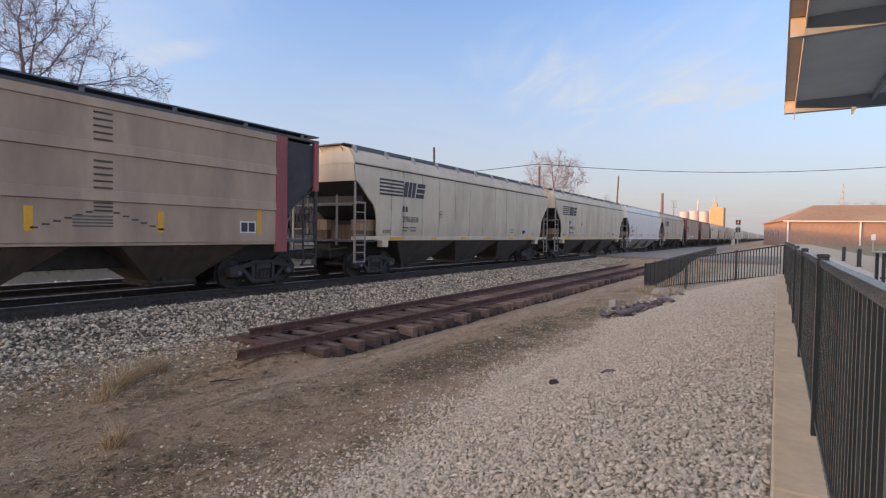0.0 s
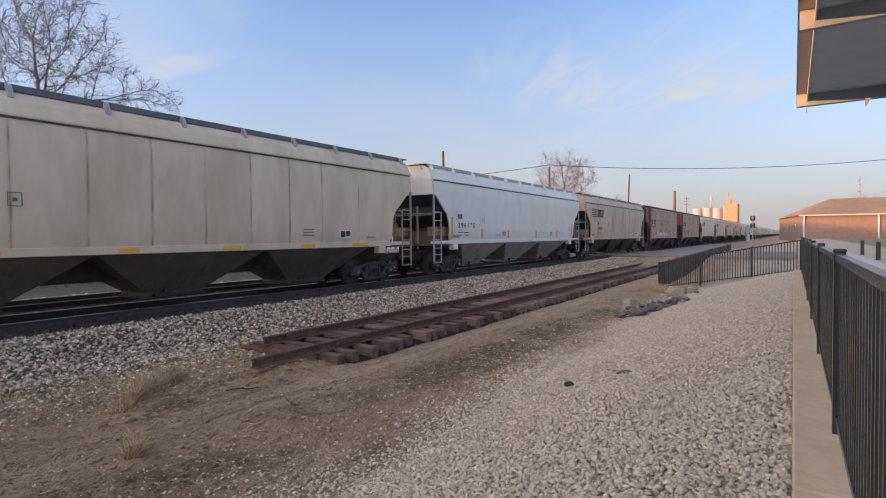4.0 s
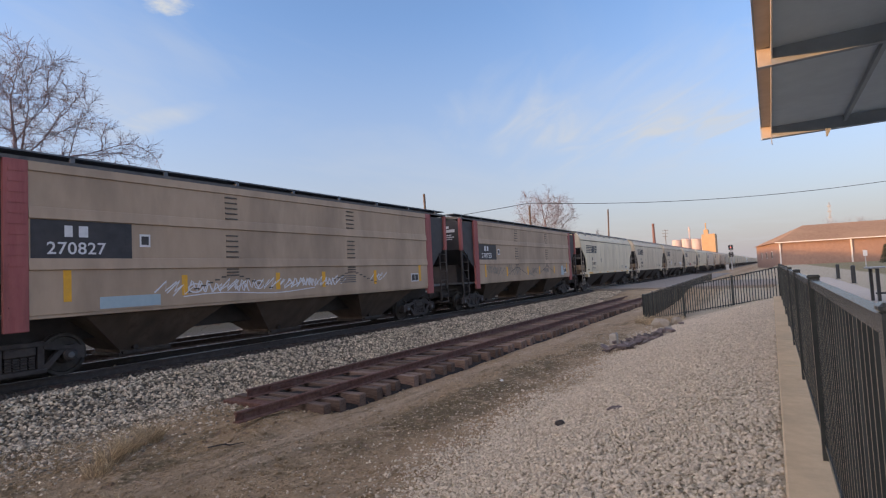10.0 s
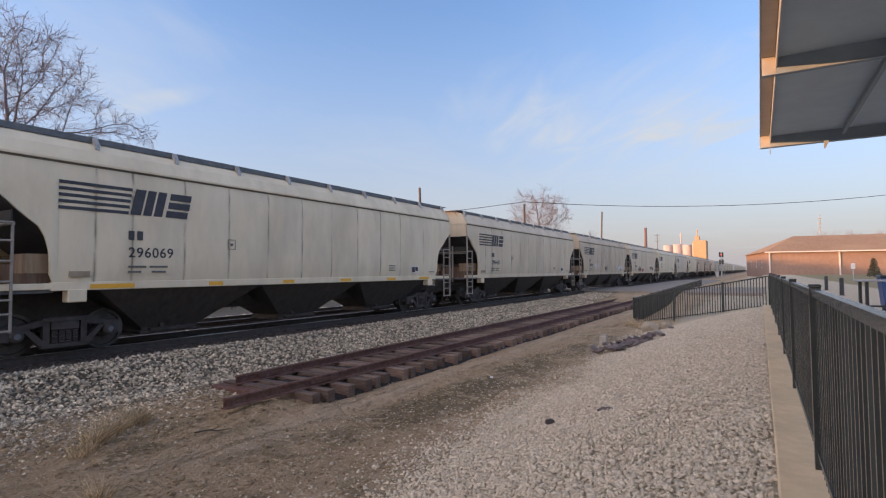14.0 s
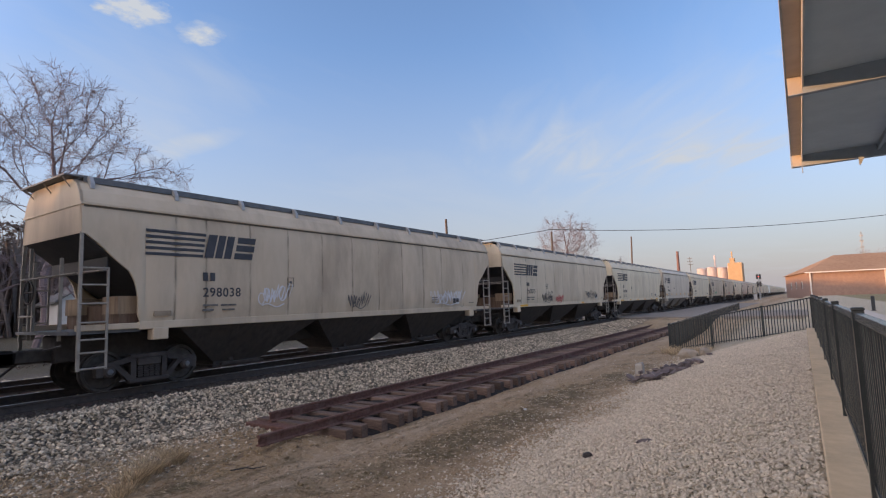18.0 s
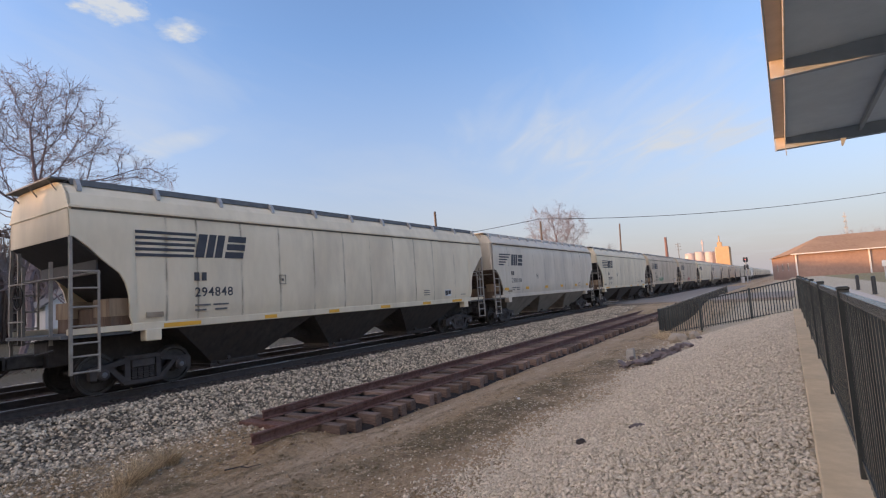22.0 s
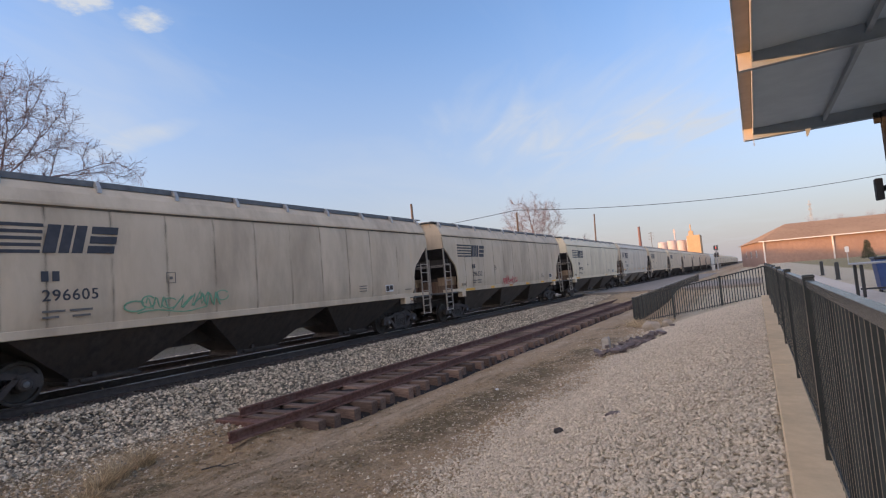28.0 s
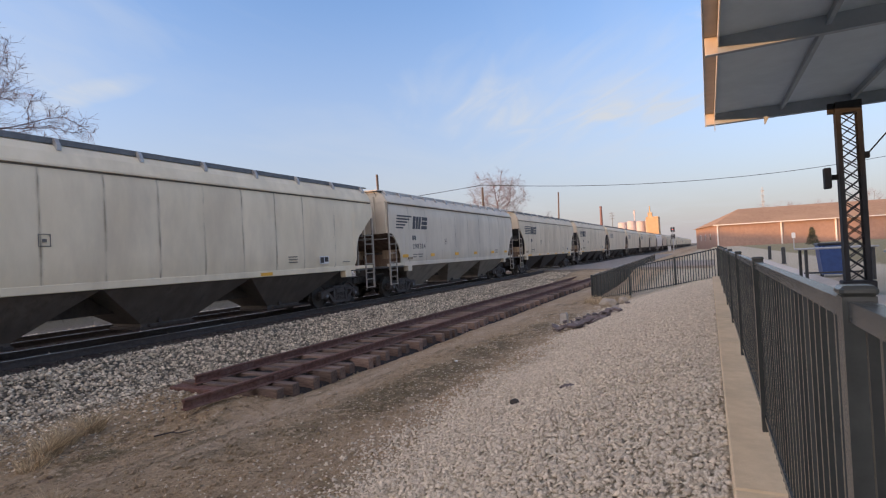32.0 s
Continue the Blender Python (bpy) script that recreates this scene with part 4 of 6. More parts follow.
def ground_z(x, y):
    z = lerp(x, CROSS)
    if y > 26 and x < 0.4 and x > -5:      # past the cross fence the slope flattens towards the crossing
        k = min(1, (y - 26) / 14)
        z = z * (1 - k) + (-0.25) * k
    if -12.2 < x < -5 and y > 34:
        k = min(1, (y - 34) / 8)
        z = z * (1 - k) + (-0.12) * k
    return z


def sheet(name, xs, ys, fz, material, label, kind="structure", category="ground"):
    vs = [(x, y, fz(x, y)) for y in ys for x in xs]
    n = len(xs)
    fs = [(j * n + i, j * n + i + 1, (j + 1) * n + i + 1, (j + 1) * n + i) for j in range(len(ys) - 1) for i in range(n - 1)]
    me = bpy.data.meshes.new(name)
    me.from_pydata(vs, [], fs)
    me.polygons.foreach_set("use_smooth", [True] * len(fs))
    me.materials.append(material)
    return tagged(new(name, me), label, category, "", kind)


def steps(*runs):
    out = []
    for a, b, d in runs:
        n = max(1, round((b - a) / d))
        out += [a + (b - a) * i / n for i in range(n)]
    return out + [runs[-1][1]]


def ground_material():
    m = bpy.data.materials.new("ground_mixed")
    m.use_nodes = True
    N, L = m.node_tree.nodes, m.node_tree.links
    b = N["Principled BSDF"]
    b.inputs["Roughness"].default_value = 0.95
    co = N.new("ShaderNodeTexCoord")
    sep = N.new("ShaderNodeSeparateXYZ")
    L.new(co.outputs["Object"], sep.inputs[0])

    def noise_f(scale, detail=6, rough=0.65):
        n = N.new("ShaderNodeTexNoise")
        n.inputs["Scale"].default_value, n.inputs["Detail"].default_value, n.inputs["Roughness"].default_value = scale, detail, rough
        L.new(co.outputs["Object"], n.inputs["Vector"])
        return n.outputs["Fac"]

    def mth(op, a, bb, clamp=False):
        n = N.new("ShaderNodeMath")
        n.operation, n.use_clamp = op, clamp
        for i, v in enumerate((a, bb)):
            if isinstance(v, (int, float)):
                n.inputs[i].default_value = v
            else:
                L.new(v, n.inputs[i])
        return n.outputs[0]

    def tones(fac, stops):
        r = N.new("ShaderNodeValToRGB")
        el = r.color_ramp.elements
        while len(el) < len(stops):
            el.new(0.5)
        for e, (p, c) in zip(el, stops):
            e.position, e.color = p, (*c, 1)
        L.new(fac, r.inputs[0])
        return r.outputs[0]

    def mixc(f, a, bb):
        n = N.new("ShaderNodeMix")
        n.data_type = "RGBA"
        L.new(f, n.inputs["Factor"])
        L.new(a, n.inputs["A"])
        L.new(bb, n.inputs["B"])
        return n.outputs["Result"]

    fine, mid, big = noise_f(45, 8, 0.75), noise_f(4.5), noise_f(0.55)
    grit = noise_f(16, 8, 0.8)
    stone = tones(fine, [(0.3, (0.33, 0.265, 0.175)), (0.5, (0.49, 0.41, 0.285)), (0.7, (0.64, 0.55, 0.395))])
    dirt = tones(grit, [(0.32, (0.25, 0.185, 0.10)), (0.55, (0.41, 0.31, 0.175)), (0.75, (0.58, 0.455, 0.275))])
    olive = tones(fine, [(0.3, (0.105, 0.086, 0.044)), (0.7, (0.235, 0.195, 0.102))])
    patch = noise_f(1.3, 5, 0.6)
    # a damp olive band runs along between the ties and the gravel
    drift = mth("MULTIPLY", mth("SUBTRACT", sep.outputs[1], 3.0), 0.09)
    band = mth("SUBTRACT", 1.0, mth("ABSOLUTE", mth("DIVIDE", mth("SUBTRACT", mth("ADD", sep.outputs[0], 5.45), drift), 1.0), 0.0), True)
    wet = mth("ADD", mth("SUBTRACT", patch, 0.14), mth("MULTIPLY", band, 0.56))
    soil = mixc(tones(wet, [(0.38, (0, 0, 0)), (0.52, (1, 1, 1))]), dirt, olive)
    speck = noise_f(28, 3, 0.5)
    pale = tones(speck, [(0.5, (0.333, 0.265, 0.173)), (0.7, (0.536, 0.447, 0.319))])
    mott = noise_f(6.5, 6, 0.7)
    dark = tones(fine, [(0.3, (0.135, 0.098, 0.066)), (0.7, (0.27, 0.20, 0.138))])
    soil = mixc(tones(mott, [(0.36, (0, 0, 0)), (0.46, (1, 1, 1))]), dark, soil)
    sand = tones(fine, [(0.3, (0.37, 0.295, 0.20)), (0.7, (0.61, 0.51, 0.36))])
    soil = mixc(tones(mott, [(0.53, (0, 0, 0)), (0.62, (1, 1, 1))]), soil, sand)
    ridge = mth("SUBTRACT", 1.0, mth("ABSOLUTE", mth("DIVIDE", mth("ADD", sep.outputs[0], 6.45), 0.95), 0.0), True)
    soil = mixc(mth("MULTIPLY", ridge, tones(patch, [(0.32, (0.55, 0.55, 0.55)), (0.55, (1, 1, 1))])), soil, sand)
    verge = mth("SUBTRACT", 1.0, mth("ABSOLUTE", mth("DIVIDE", mth("ADD", sep.outputs[0], 4.0), 0.8), 0.0), True)
    soil = mixc(mth("MULTIPLY", verge, tones(patch, [(0.35, (0.3, 0.3, 0.3)), (0.6, (0.9, 0.9, 0.9))])), soil, sand)
    # shallow wheel ruts drawn out along the tracks
    mp = N.new("ShaderNodeMapping")
    mp.inputs["Scale"].default_value = (1.6, 0.30, 1)
    L.new(co.outputs["Object"], mp.inputs[0])
    rn = N.new("ShaderNodeTexNoise")
    rn.inputs["Scale"].default_value, rn.inputs["Detail"].default_value, rn.inputs["Roughness"].default_value = 1.7, 8, 0.7
    L.new(mp.outputs[0], rn.inputs["Vector"])
    soil = mixc(tones(rn.outputs["Fac"], [(0.52, (0, 0, 0)), (0.60, (0.6, 0.6, 0.6))]), soil, olive)
    soil = mixc(tones(speck, [(0.70, (0, 0, 0)), (0.74, (1, 1, 1))]), soil, pale)
    greyd = tones(grit, [(0.3, (0.25, 0.19, 0.115)), (0.52, (0.42, 0.33, 0.205)), (0.72, (0.62, 0.505, 0.325))])
    soil = mixc(tones(big, [(0.46, (0, 0, 0)), (0.6, (1, 1, 1))]), soil, greyd)
    warm = N.new("ShaderNodeMix")
    warm.data_type, warm.blend_type = "RGBA", "MULTIPLY"
    warm.inputs["Factor"].default_value = 1.0
    warm.inputs["B"].default_value = (1.02, 0.932, 0.888, 1)
    L.new(soil, warm.inputs["A"])
    soil = warm.outputs["Result"]
    # ballast fines, darkened to paint the shade in gaps between the stones
    ball = tones(fine, [(0.3, (0.040, 0.034, 0.027)), (0.5, (0.115, 0.098, 0.076)), (0.7, (0.30, 0.26, 0.20))])
    grass = tones(fine, [(0.3, (0.17, 0.135, 0.06)), (0.6, (0.30, 0.245, 0.12)), (0.75, (0.36, 0.30, 0.17))])
    wob = mth("MULTIPLY", mth("SUBTRACT", mid, 0.5), 1.5)
    wob2 = mth("MULTIPLY", mth("SUBTRACT", big, 0.5), 3.0)
    xw = mth("ADD", mth("ADD", sep.outputs[0], wob), mth("MULTIPLY", wob2, 0.4))

    def ramp_x(x0, w):
        return mth("DIVIDE", mth("SUBTRACT", xw, x0), w, True)

    col = mixc(ramp_x(-3.7, 1.3), soil, stone)
    col = mixc(mth("SUBTRACT", 1.0, ramp_x(-10.4, 0.7), True), col, ball)
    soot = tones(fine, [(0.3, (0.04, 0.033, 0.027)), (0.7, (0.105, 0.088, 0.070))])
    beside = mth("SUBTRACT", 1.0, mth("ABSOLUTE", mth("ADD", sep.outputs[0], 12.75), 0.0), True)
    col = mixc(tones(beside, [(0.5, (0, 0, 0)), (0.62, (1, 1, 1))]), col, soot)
    col = mixc(ramp_x(6.5, 0.4), col, grass)
    far_left = mth("SUBTRACT", 1.0, mth("DIVIDE", mth("ADD", xw, 24), 3.0, True), True)
    fgrass = tones(fine, [(0.3, (0.065, 0.055, 0.033)), (0.6, (0.124, 0.104, 0.062)), (0.75, (0.169, 0.146, 0.098))])
    col = mixc(far_left, col, fgrass)
    L.new(col, b.inputs["Base Color"])
    bp = N.new("ShaderNodeBump")
    bp.inputs["Strength"].default_value, bp.inputs["Distance"].default_value = 0.9, 0.06
    L.new(mth("ADD", grit, mth("MULTIPLY", mott, 1.8)), bp.inputs["Height"])
    L.new(bp.outputs[0], b.inputs["Normal"])
    return m


M_GROUND = ground_material()


def bumpy(x, y):
    z = ground_z(x, y)
    if -10 < x < -6.9 and 2.5 < y < 6.2:          # dirt heaped round the stub's open end
        z += 0.17 * math.exp(-((y - 4.75) / 0.75) ** 2) * min(1, (x + 10) * 2, (-6.9 - x) * 1.8)
    if 5.6 < y < 44:                                   # a worn hollow along the tie ends
        z -= 0.05 * math.exp(-((x + 7.1) / 0.35) ** 2) * min(1, (y - 5.6) * 3)
    if -12 < x < 0.1 and -6 < y < 45:
        z += 0.035 * noise.noise(Vector((x * 0.9, y * 0.7, 1))) + 0.012 * noise.noise(Vector((x * 4, y * 4, 3)))
        if -10 < x < -3.5:
            z += 0.03 * noise.noise(Vector((x * 1.9, y * 0.6, 5))) * min(1, (x + 10) * 2, (-3.5 - x) * 2)
    return z


xs = steps((-1500, -400, 275), (-400, -60, 60), (-60, -20, 8), (-20, -10, 0.5), (-10, 0.1, 0.16), (0.1, 8, 0.8), (8, 60, 8), (60, 400, 60), (400, 1500, 275))
ys = steps((-1500, -200, 260), (-200, -20, 30), (-20, 0, 2), (0, 24, 0.2), (24, 60, 2), (60, 200, 20), (200, 800, 100), (800, 3000, 440))
sheet("ground", xs, ys, bumpy, M_GROUND, "gravel, bare dirt and ballast sloping down to the tracks", category="ground")


def stones(name, count, region, size, material, label, sink=0.35, seed=1, fade=1.0, ragged=None):
    """Loose angular stones laid on the ground, in one mesh."""
    rng = np.random.default_rng(seed)
    (xa, xb), (ya, yb) = region
    u = rng.random(count)
    y = ya + (yb - ya) * u ** 1.6
    x = xb - (xb - xa) * rng.random(count) ** fade
    if ragged is not None:                 # an uneven left edge that thins out
        edge = np.array([ragged + 0.75 * noise.noise(Vector((p * 0.5, q * 0.55, 7))) + 0.3 * noise.noise(Vector((p * 2, q * 2, 3))) for p, q in zip(x, y)])
        keep = x > edge - rng.exponential(0.30, count)
        x, y = x[keep], y[keep]
        count = len(x)
    base = np.array([(1, 0, 0), (-1, 0, 0), (0, 1, 0), (0, -1, 0), (0, 0, 1), (0, 0, -1), (.6, .6, .5), (-.6, .55, -.5)], float)[:6]
    tri = np.array([(0, 2, 4), (2, 1, 4), (1, 3, 4), (3, 0, 4), (2, 0, 5), (1, 2, 5), (3, 1, 5), (0, 3, 5)])
    s = size * (0.55 + 0.9 * rng.random(count) ** 2)
    jit = 1 + 0.7 * (rng.random((count, 6, 3)) - 0.5)
    v = base[None] * jit + 0.5 * (rng.random((count, 6, 3)) - 0.5)
    v *= (s[:, None] * np.stack([0.8 + 0.5 * rng.random(count), 0.8 + 0.5 * rng.random(count), 0.55 + 0.35 * rng.random(count)], 1))[:, None, :]
    a = rng.random(count) * 6.283
    c, sn = np.cos(a)[:, None], np.sin(a)[:, None]
    vx, vy = v[:, :, 0] * c - v[:, :, 1] * sn, v[:, :, 0] * sn + v[:, :, 1] * c
    z = np.array([bumpy(p, q) for p, q in zip(x, y)])
    out = np.stack([vx + x[:, None], vy + y[:, None], v[:, :, 2] + (z + s * sink * 0.6)[:, None]], 2).reshape(-1, 3)
    faces = (tri[None] + 6 * np.arange(count)[:, None, None]).reshape(-1)
    me = bpy.data.meshes.new(name)
    me.vertices.add(len(out))
    me.vertices.foreach_set("co", out.ravel())
    me.loops.add(len(faces))
    me.loops.foreach_set("vertex_index", faces)
    nf = len(faces) // 3
    me.polygons.add(nf)
    me.polygons.foreach_set("loop_start", np.arange(0, 3 * nf, 3))
    me.update(calc_edges=True)
    me.materials.append(material)
    return tagged(new(name, me), label, "gravel", "", "stuff")


# ---- main track ----
def rail_mesh(y0, y1, head, web):
    """Rail profile along y, head top at z 0."""
    bm = bmesh.new()
    prism(bm, [(-0.036, -0.012), (-0.030, 0.0), (0.030, 0.0), (0.036, -0.012), (0.036, -0.04), (-0.036, -0.04)], "y", y0, y1)
    head_faces = len(bm.faces)
    prism(bm, [(-0.030, -0.04), (0.030, -0.04), (0.010, -0.055), (0.010, -0.145), (0.070, -0.165), (0.070, -0.178), (-0.070, -0.178), (-0.070, -0.165), (-0.010, -0.145), (-0.010, -0.055)], "y", y0, y1)
    return bm


main = thing("main_track", "main line railway track with polished rails on ballast", "railway track", kind="structure")
for s in (-0.755, 0.755):
    bm = rail_mesh(-120, 1200, 0, 0)
    bmesh.ops.translate(bm, verts=bm.verts, vec=(X_TRACK + s, 0, 0))
    part("rail", bm, M_RAILB, main)
    part("rail_head", B((X_TRACK + s - 0.031, X_TRACK + s + 0.031, -120, 1200, 0.0, 0.003)), M_RAIL, main)
tie_bm = B((X_TRACK - 1.3, X_TRACK + 1.3, -0.115, 0.115, -0.35, -0.176, 0.012))
first = part("tie", tie_bm, M_TIE, main)
for i in range(-20, 130):
    if i:
        shared("tie", first.data, main, pose(0, i * 0.53, 0.003 * math.sin(i * 7.1)))

# ---- second track beyond ----
X_FAR = -17.7
second = thing("second_track", "second railway track beyond the train", "railway track", kind="structure")
for s in (-0.755, 0.755):
    bm = rail_mesh(-60, 600, 0, 0)
    bmesh.ops.translate(bm, verts=bm.verts, vec=(X_FAR + s, 0, -0.02))
    part("rail", bm, M_RAILB, second)
    part("rail_head", B((X_FAR + s - 0.031, X_FAR + s + 0.031, -60, 600, -0.02, -0.017)), M_RAIL, second)
for i in range(-20, 90):
    shared("tie", first.data, second, pose(X_FAR - X_TRACK, i * 0.55, -0.02))

# ---- rusty stub track, its end open ----
stub = thing("stub_track", "disused rusty stub track with bare timber ties", "railway track", kind="structure")
ZS = -0.35
for x, y0 in ((-7.6, 4.08), (-9.07, 5.45)):
    bm = rail_mesh(y0, 44, 0, 0)
    bmesh.ops.translate(bm, verts=bm.verts, vec=(x, 0, ZS))
    part("rail", bm, M_RUST, stub)
rng = random.Random(5)
bm = B((-8.33 - 1.3, -8.33 + 1.27, -0.1, 0.1, -0.82, ZS - 0.176, 0.012))
M_TIES = mat("weathered_brown_tie_wood", (0.086, 0.054, 0.042), (0.178, 0.122, 0.094), 9, 0.9, 0, 0.4, (0.25, 0.187, 0.146), 2.5, 0.5, (0.6, 4, 4), rand=0.55)
# cinder soil, darkened to near black to paint the shade between the ties
M_CINDERSHADE = mat("cinder_soil_gap_shade", (0.009, 0.007, 0.006), (0.022, 0.016, 0.013), 14, 0.95, 0, 0.5, (0.042, 0.030, 0.023), 1.5, 0.4)
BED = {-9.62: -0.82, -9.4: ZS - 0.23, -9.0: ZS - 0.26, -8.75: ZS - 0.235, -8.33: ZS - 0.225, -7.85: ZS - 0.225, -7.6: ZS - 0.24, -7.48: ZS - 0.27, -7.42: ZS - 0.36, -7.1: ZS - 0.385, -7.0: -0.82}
sheet("track_bed", list(BED), steps((5.66, 44, 0.4)), lambda x, y: BED[x] + 0.012 * noise.noise(Vector((x * 3, y * 3, 9))), M_CINDERSHADE, "cinders and soil with painted gap shade between stub track ties")
first = part("tie", bm, M_TIES, stub)
first.matrix_basis = pose(0, 5.66, 0)
for i in range(1, 82):
    shared("tie", first.data, stub, pose(rng.uniform(-0.05, 0.05), 5.66 + i * 0.467 + rng.uniform(-0.03, 0.03), rng.uniform(-0.012, 0.006), 0, 0, rng.uniform(-0.8, 0.8)))
part("end_plate", B((-9.62, -8.30, 5.28, 5.56, -0.70, ZS - 0.21, 0.015)), M_RUST, stub, "rusted steel plate under the rail end")
for y in (6.0, 17.5, 29):
    for x in (-7.6, -9.07):
        part("joint_bar", B((x + 0.02, x + 0.045, y, y + 0.75, ZS - 0.14, ZS - 0.05, 0.008), (x - 0.045, x - 0.02, y, y + 0.75, ZS - 0.14, ZS - 0.05, 0.008)), M_RUST, stub)

# ---- kerb and picket fence ----
kerb = thing("kerb", "tan concrete kerb under the fence", "kerb", kind="structure")
for y0, y1 in ((-8, -3.0), (-3.0, 1.6), (1.6, 6.2), (6.2, 10.8), (10.8, 15.4), (15.4, 21.1)):
    part("kerb_slab", B((0.10, 0.42, y0 + 0.006, y1 - 0.006, -0.2, 0.42, 0.012)), M_CONC, kerb)

FENCE_X = 0.345


def fence_panel(name, p, q, zp, zq, posts, label, zt=None, picket=0.105, h=1.16, thick=0.0095):
    """Pickets between two rails from p to q with posts at the fractions given; zp, zq: the bottom at both ends."""
    f = thing(name, label, "fence")
    p, q = Vector(p), Vector(q)
    d = q - p
    length = d.length
    ang = math.degrees(math.atan2(d.y, d.x))
    tilt = math.degrees(math.atan2(zq - zp, length))
    f.matrix_basis = pose(p.x, p.y, zp, 0, 0, ang)
    def zz(u):
        return (zq - zp) * u / length
    for z, t, w in ((h - 0.045, 0.045, 0.045), (h - 0.2, 0.03, 0.03), (0.10, 0.035, 0.035)):
        if z == h - 0.2:
            continue
        bm = bmesh.new()
        prism(bm, [(0, z), (length, z + zz(length)), (length, z + t + zz(length)), (0, z + t)], "y", -w / 2, w / 2)
        part("rail", bm, M_FENCE, f)
    pk = B((-thick, thick, -thick, thick, 0.05, h - 0.03))
    first = part("picket", pk, M_FENCE, f)
    n = int(length / picket)
    first.matrix_basis = pose(picket / 2, 0, zz(picket / 2))
    count = 0
    for i in range(1, n):
        u = picket * (i + 0.5)
        shared("picket", first.data, f, pose(u, 0, zz(u)))
    pm = B((-0.032, 0.032, -0.032, 0.032, -0.14, h + 0.01), (-0.036, 0.036, -0.036, 0.036, h + 0.01, h + 0.034, 0.008))
    first = None
    for u in posts:
        u *= length
        if first is None:
            first = part("post", pm, M_FENCE, f)
            first.matrix_basis = pose(u, 0, zz(u))
        else:
            shared("post", first.data, f, pose(u, 0, zz(u)))
    return f


FA, FB, FC = (0.345, 20.97), (-4.9, 23.4), (-5.8, 66.0)
ks = [2.63 + 2.72 * i for i in range(-3, 7)]
y_start = ks[0] - 0.4
fence_panel("platform_fence", (FENCE_X, y_start), FA, 0.42, 0.38, [(k - y_start) / (FA[1] - y_start) for k in ks] + [1.0], "dark grey metal picket fence along the platform edge", h=1.17)
fence_panel("cross_fence", FA, FB, 0.30, -0.74, [0.3, 0.66, 1.0], "dark metal picket fence running down the gravel slope", h=1.2, thick=0.012)
FM = (FB[0] + (FC[0] - FB[0]) * 0.65, FB[1] + (FC[1] - FB[1]) * 0.65)
fence_panel("track_fence", FB, FM, -0.74, -0.65, [i / 11 for i in range(1, 12)], "dark metal picket fence beside the stub track", picket=0.11, h=1.2, thick=0.012)
fence_panel("track_fence", FM, FC, -0.65, -0.60, [i / 6 for i in range(1, 7)], "dark metal picket fence reaching towards the road crossing", picket=0.11, h=1.2, thick=0.012)


# ---- canopy over the platform ----
M_SOFFIT = mat("grey_painted_soffit", (0.53, 0.62, 0.70), (0.59, 0.68, 0.76), 3, 0.75, 0, 0.05, (0.47, 0.55, 0.63), 0.8, 0.5)
M_BEAM = mat("dark_grey_painted_steel", (0.31, 0.365, 0.43), (0.36, 0.415, 0.48), 4, 0.7, 0, 0.06, (0.22, 0.25, 0.29), 1.5, 0.4)
M_FASCIA = mat("warm_grey_fascia_paint", (0.42, 0.37, 0.32), (0.48, 0.43, 0.38), 4, 0.6, 0, 0.05, (0.28, 0.24, 0.21), 1.5, 0.4)
M_LIP = mat("pale_gutter_metal", (0.55, 0.53, 0.5), (0.62, 0.6, 0.57), 5, 0.5, 0.2, 0.04)
canopy = thing("canopy", "grey steel platform canopy with deep cross beams", "canopy", kind="structure")
CX0, CX1, CY0, CY1 = 0.14, 6.2, -9.0, 13.44
part("roof_deck", B((CX0 + 0.20, CX1, CY0, CY1 - 0.02, 4.93, 4.99)), M_SOFFIT, canopy)
part("fascia", B((CX0 - 0.012, CX0 + 0.012, CY0, CY1 + 0.02, 4.955, 5.08, 0.004)), M_BEAM, canopy)
part("edge_soffit", B((CX0 + 0.012, CX0 + 0.20, CY0, CY1, 4.955, 4.985)), M_FASCIA, canopy)
part("gutter_lip", B((CX0 + 0.195, CX0 + 0.215, CY0, CY1 - 0.1, 4.775, 4.955, 0.003)), M_LIP, canopy)
part("end_trim", B((CX0 - 0.02, CX1, CY1 + 0.0, CY1 + 0.025, 4.66, 5.02, 0.004)), M_BEAM, canopy)
for y in (13.36, 7.80, 2.25, -3.3, -8.8):
    bm = B((CX0 + 0.013, CX1, y - 0.012, y + 0.012, 4.68, 4.955), (CX0 + 0.013, CX1, y - 0.055, y + 0.055, 4.66, 4.674, 0.003))
    part("cross_beam", bm, M_BEAM, canopy)
    part("beam_end_plate", B((CX0 + 0.013, CX0 + 0.195, y - 0.018, y - 0.0125, 4.685, 4.95)), M_FASCIA, canopy)
for x in (1.76, 3.12, 4.5, 5.8):
    part("purlin", B((x - 0.012, x + 0.012, CY0, CY1 - 0.1, 4.80, 4.93), (x - 0.035, x + 0.035, CY0, CY1 - 0.1, 4.785, 4.80, 0.003)), M_BEAM, canopy)
part("hanger", prism(bmesh.new(), [(1.38, 4.67), (1.50, 4.67), (1.41, 4.48), (1.385, 4.48)], "y", 13.2, 13.23), M_BEAM, canopy)
part("hanger", B((0.325, 0.345, 13.3, 13.34, 4.50, 4.68)), M_BEAM, canopy)

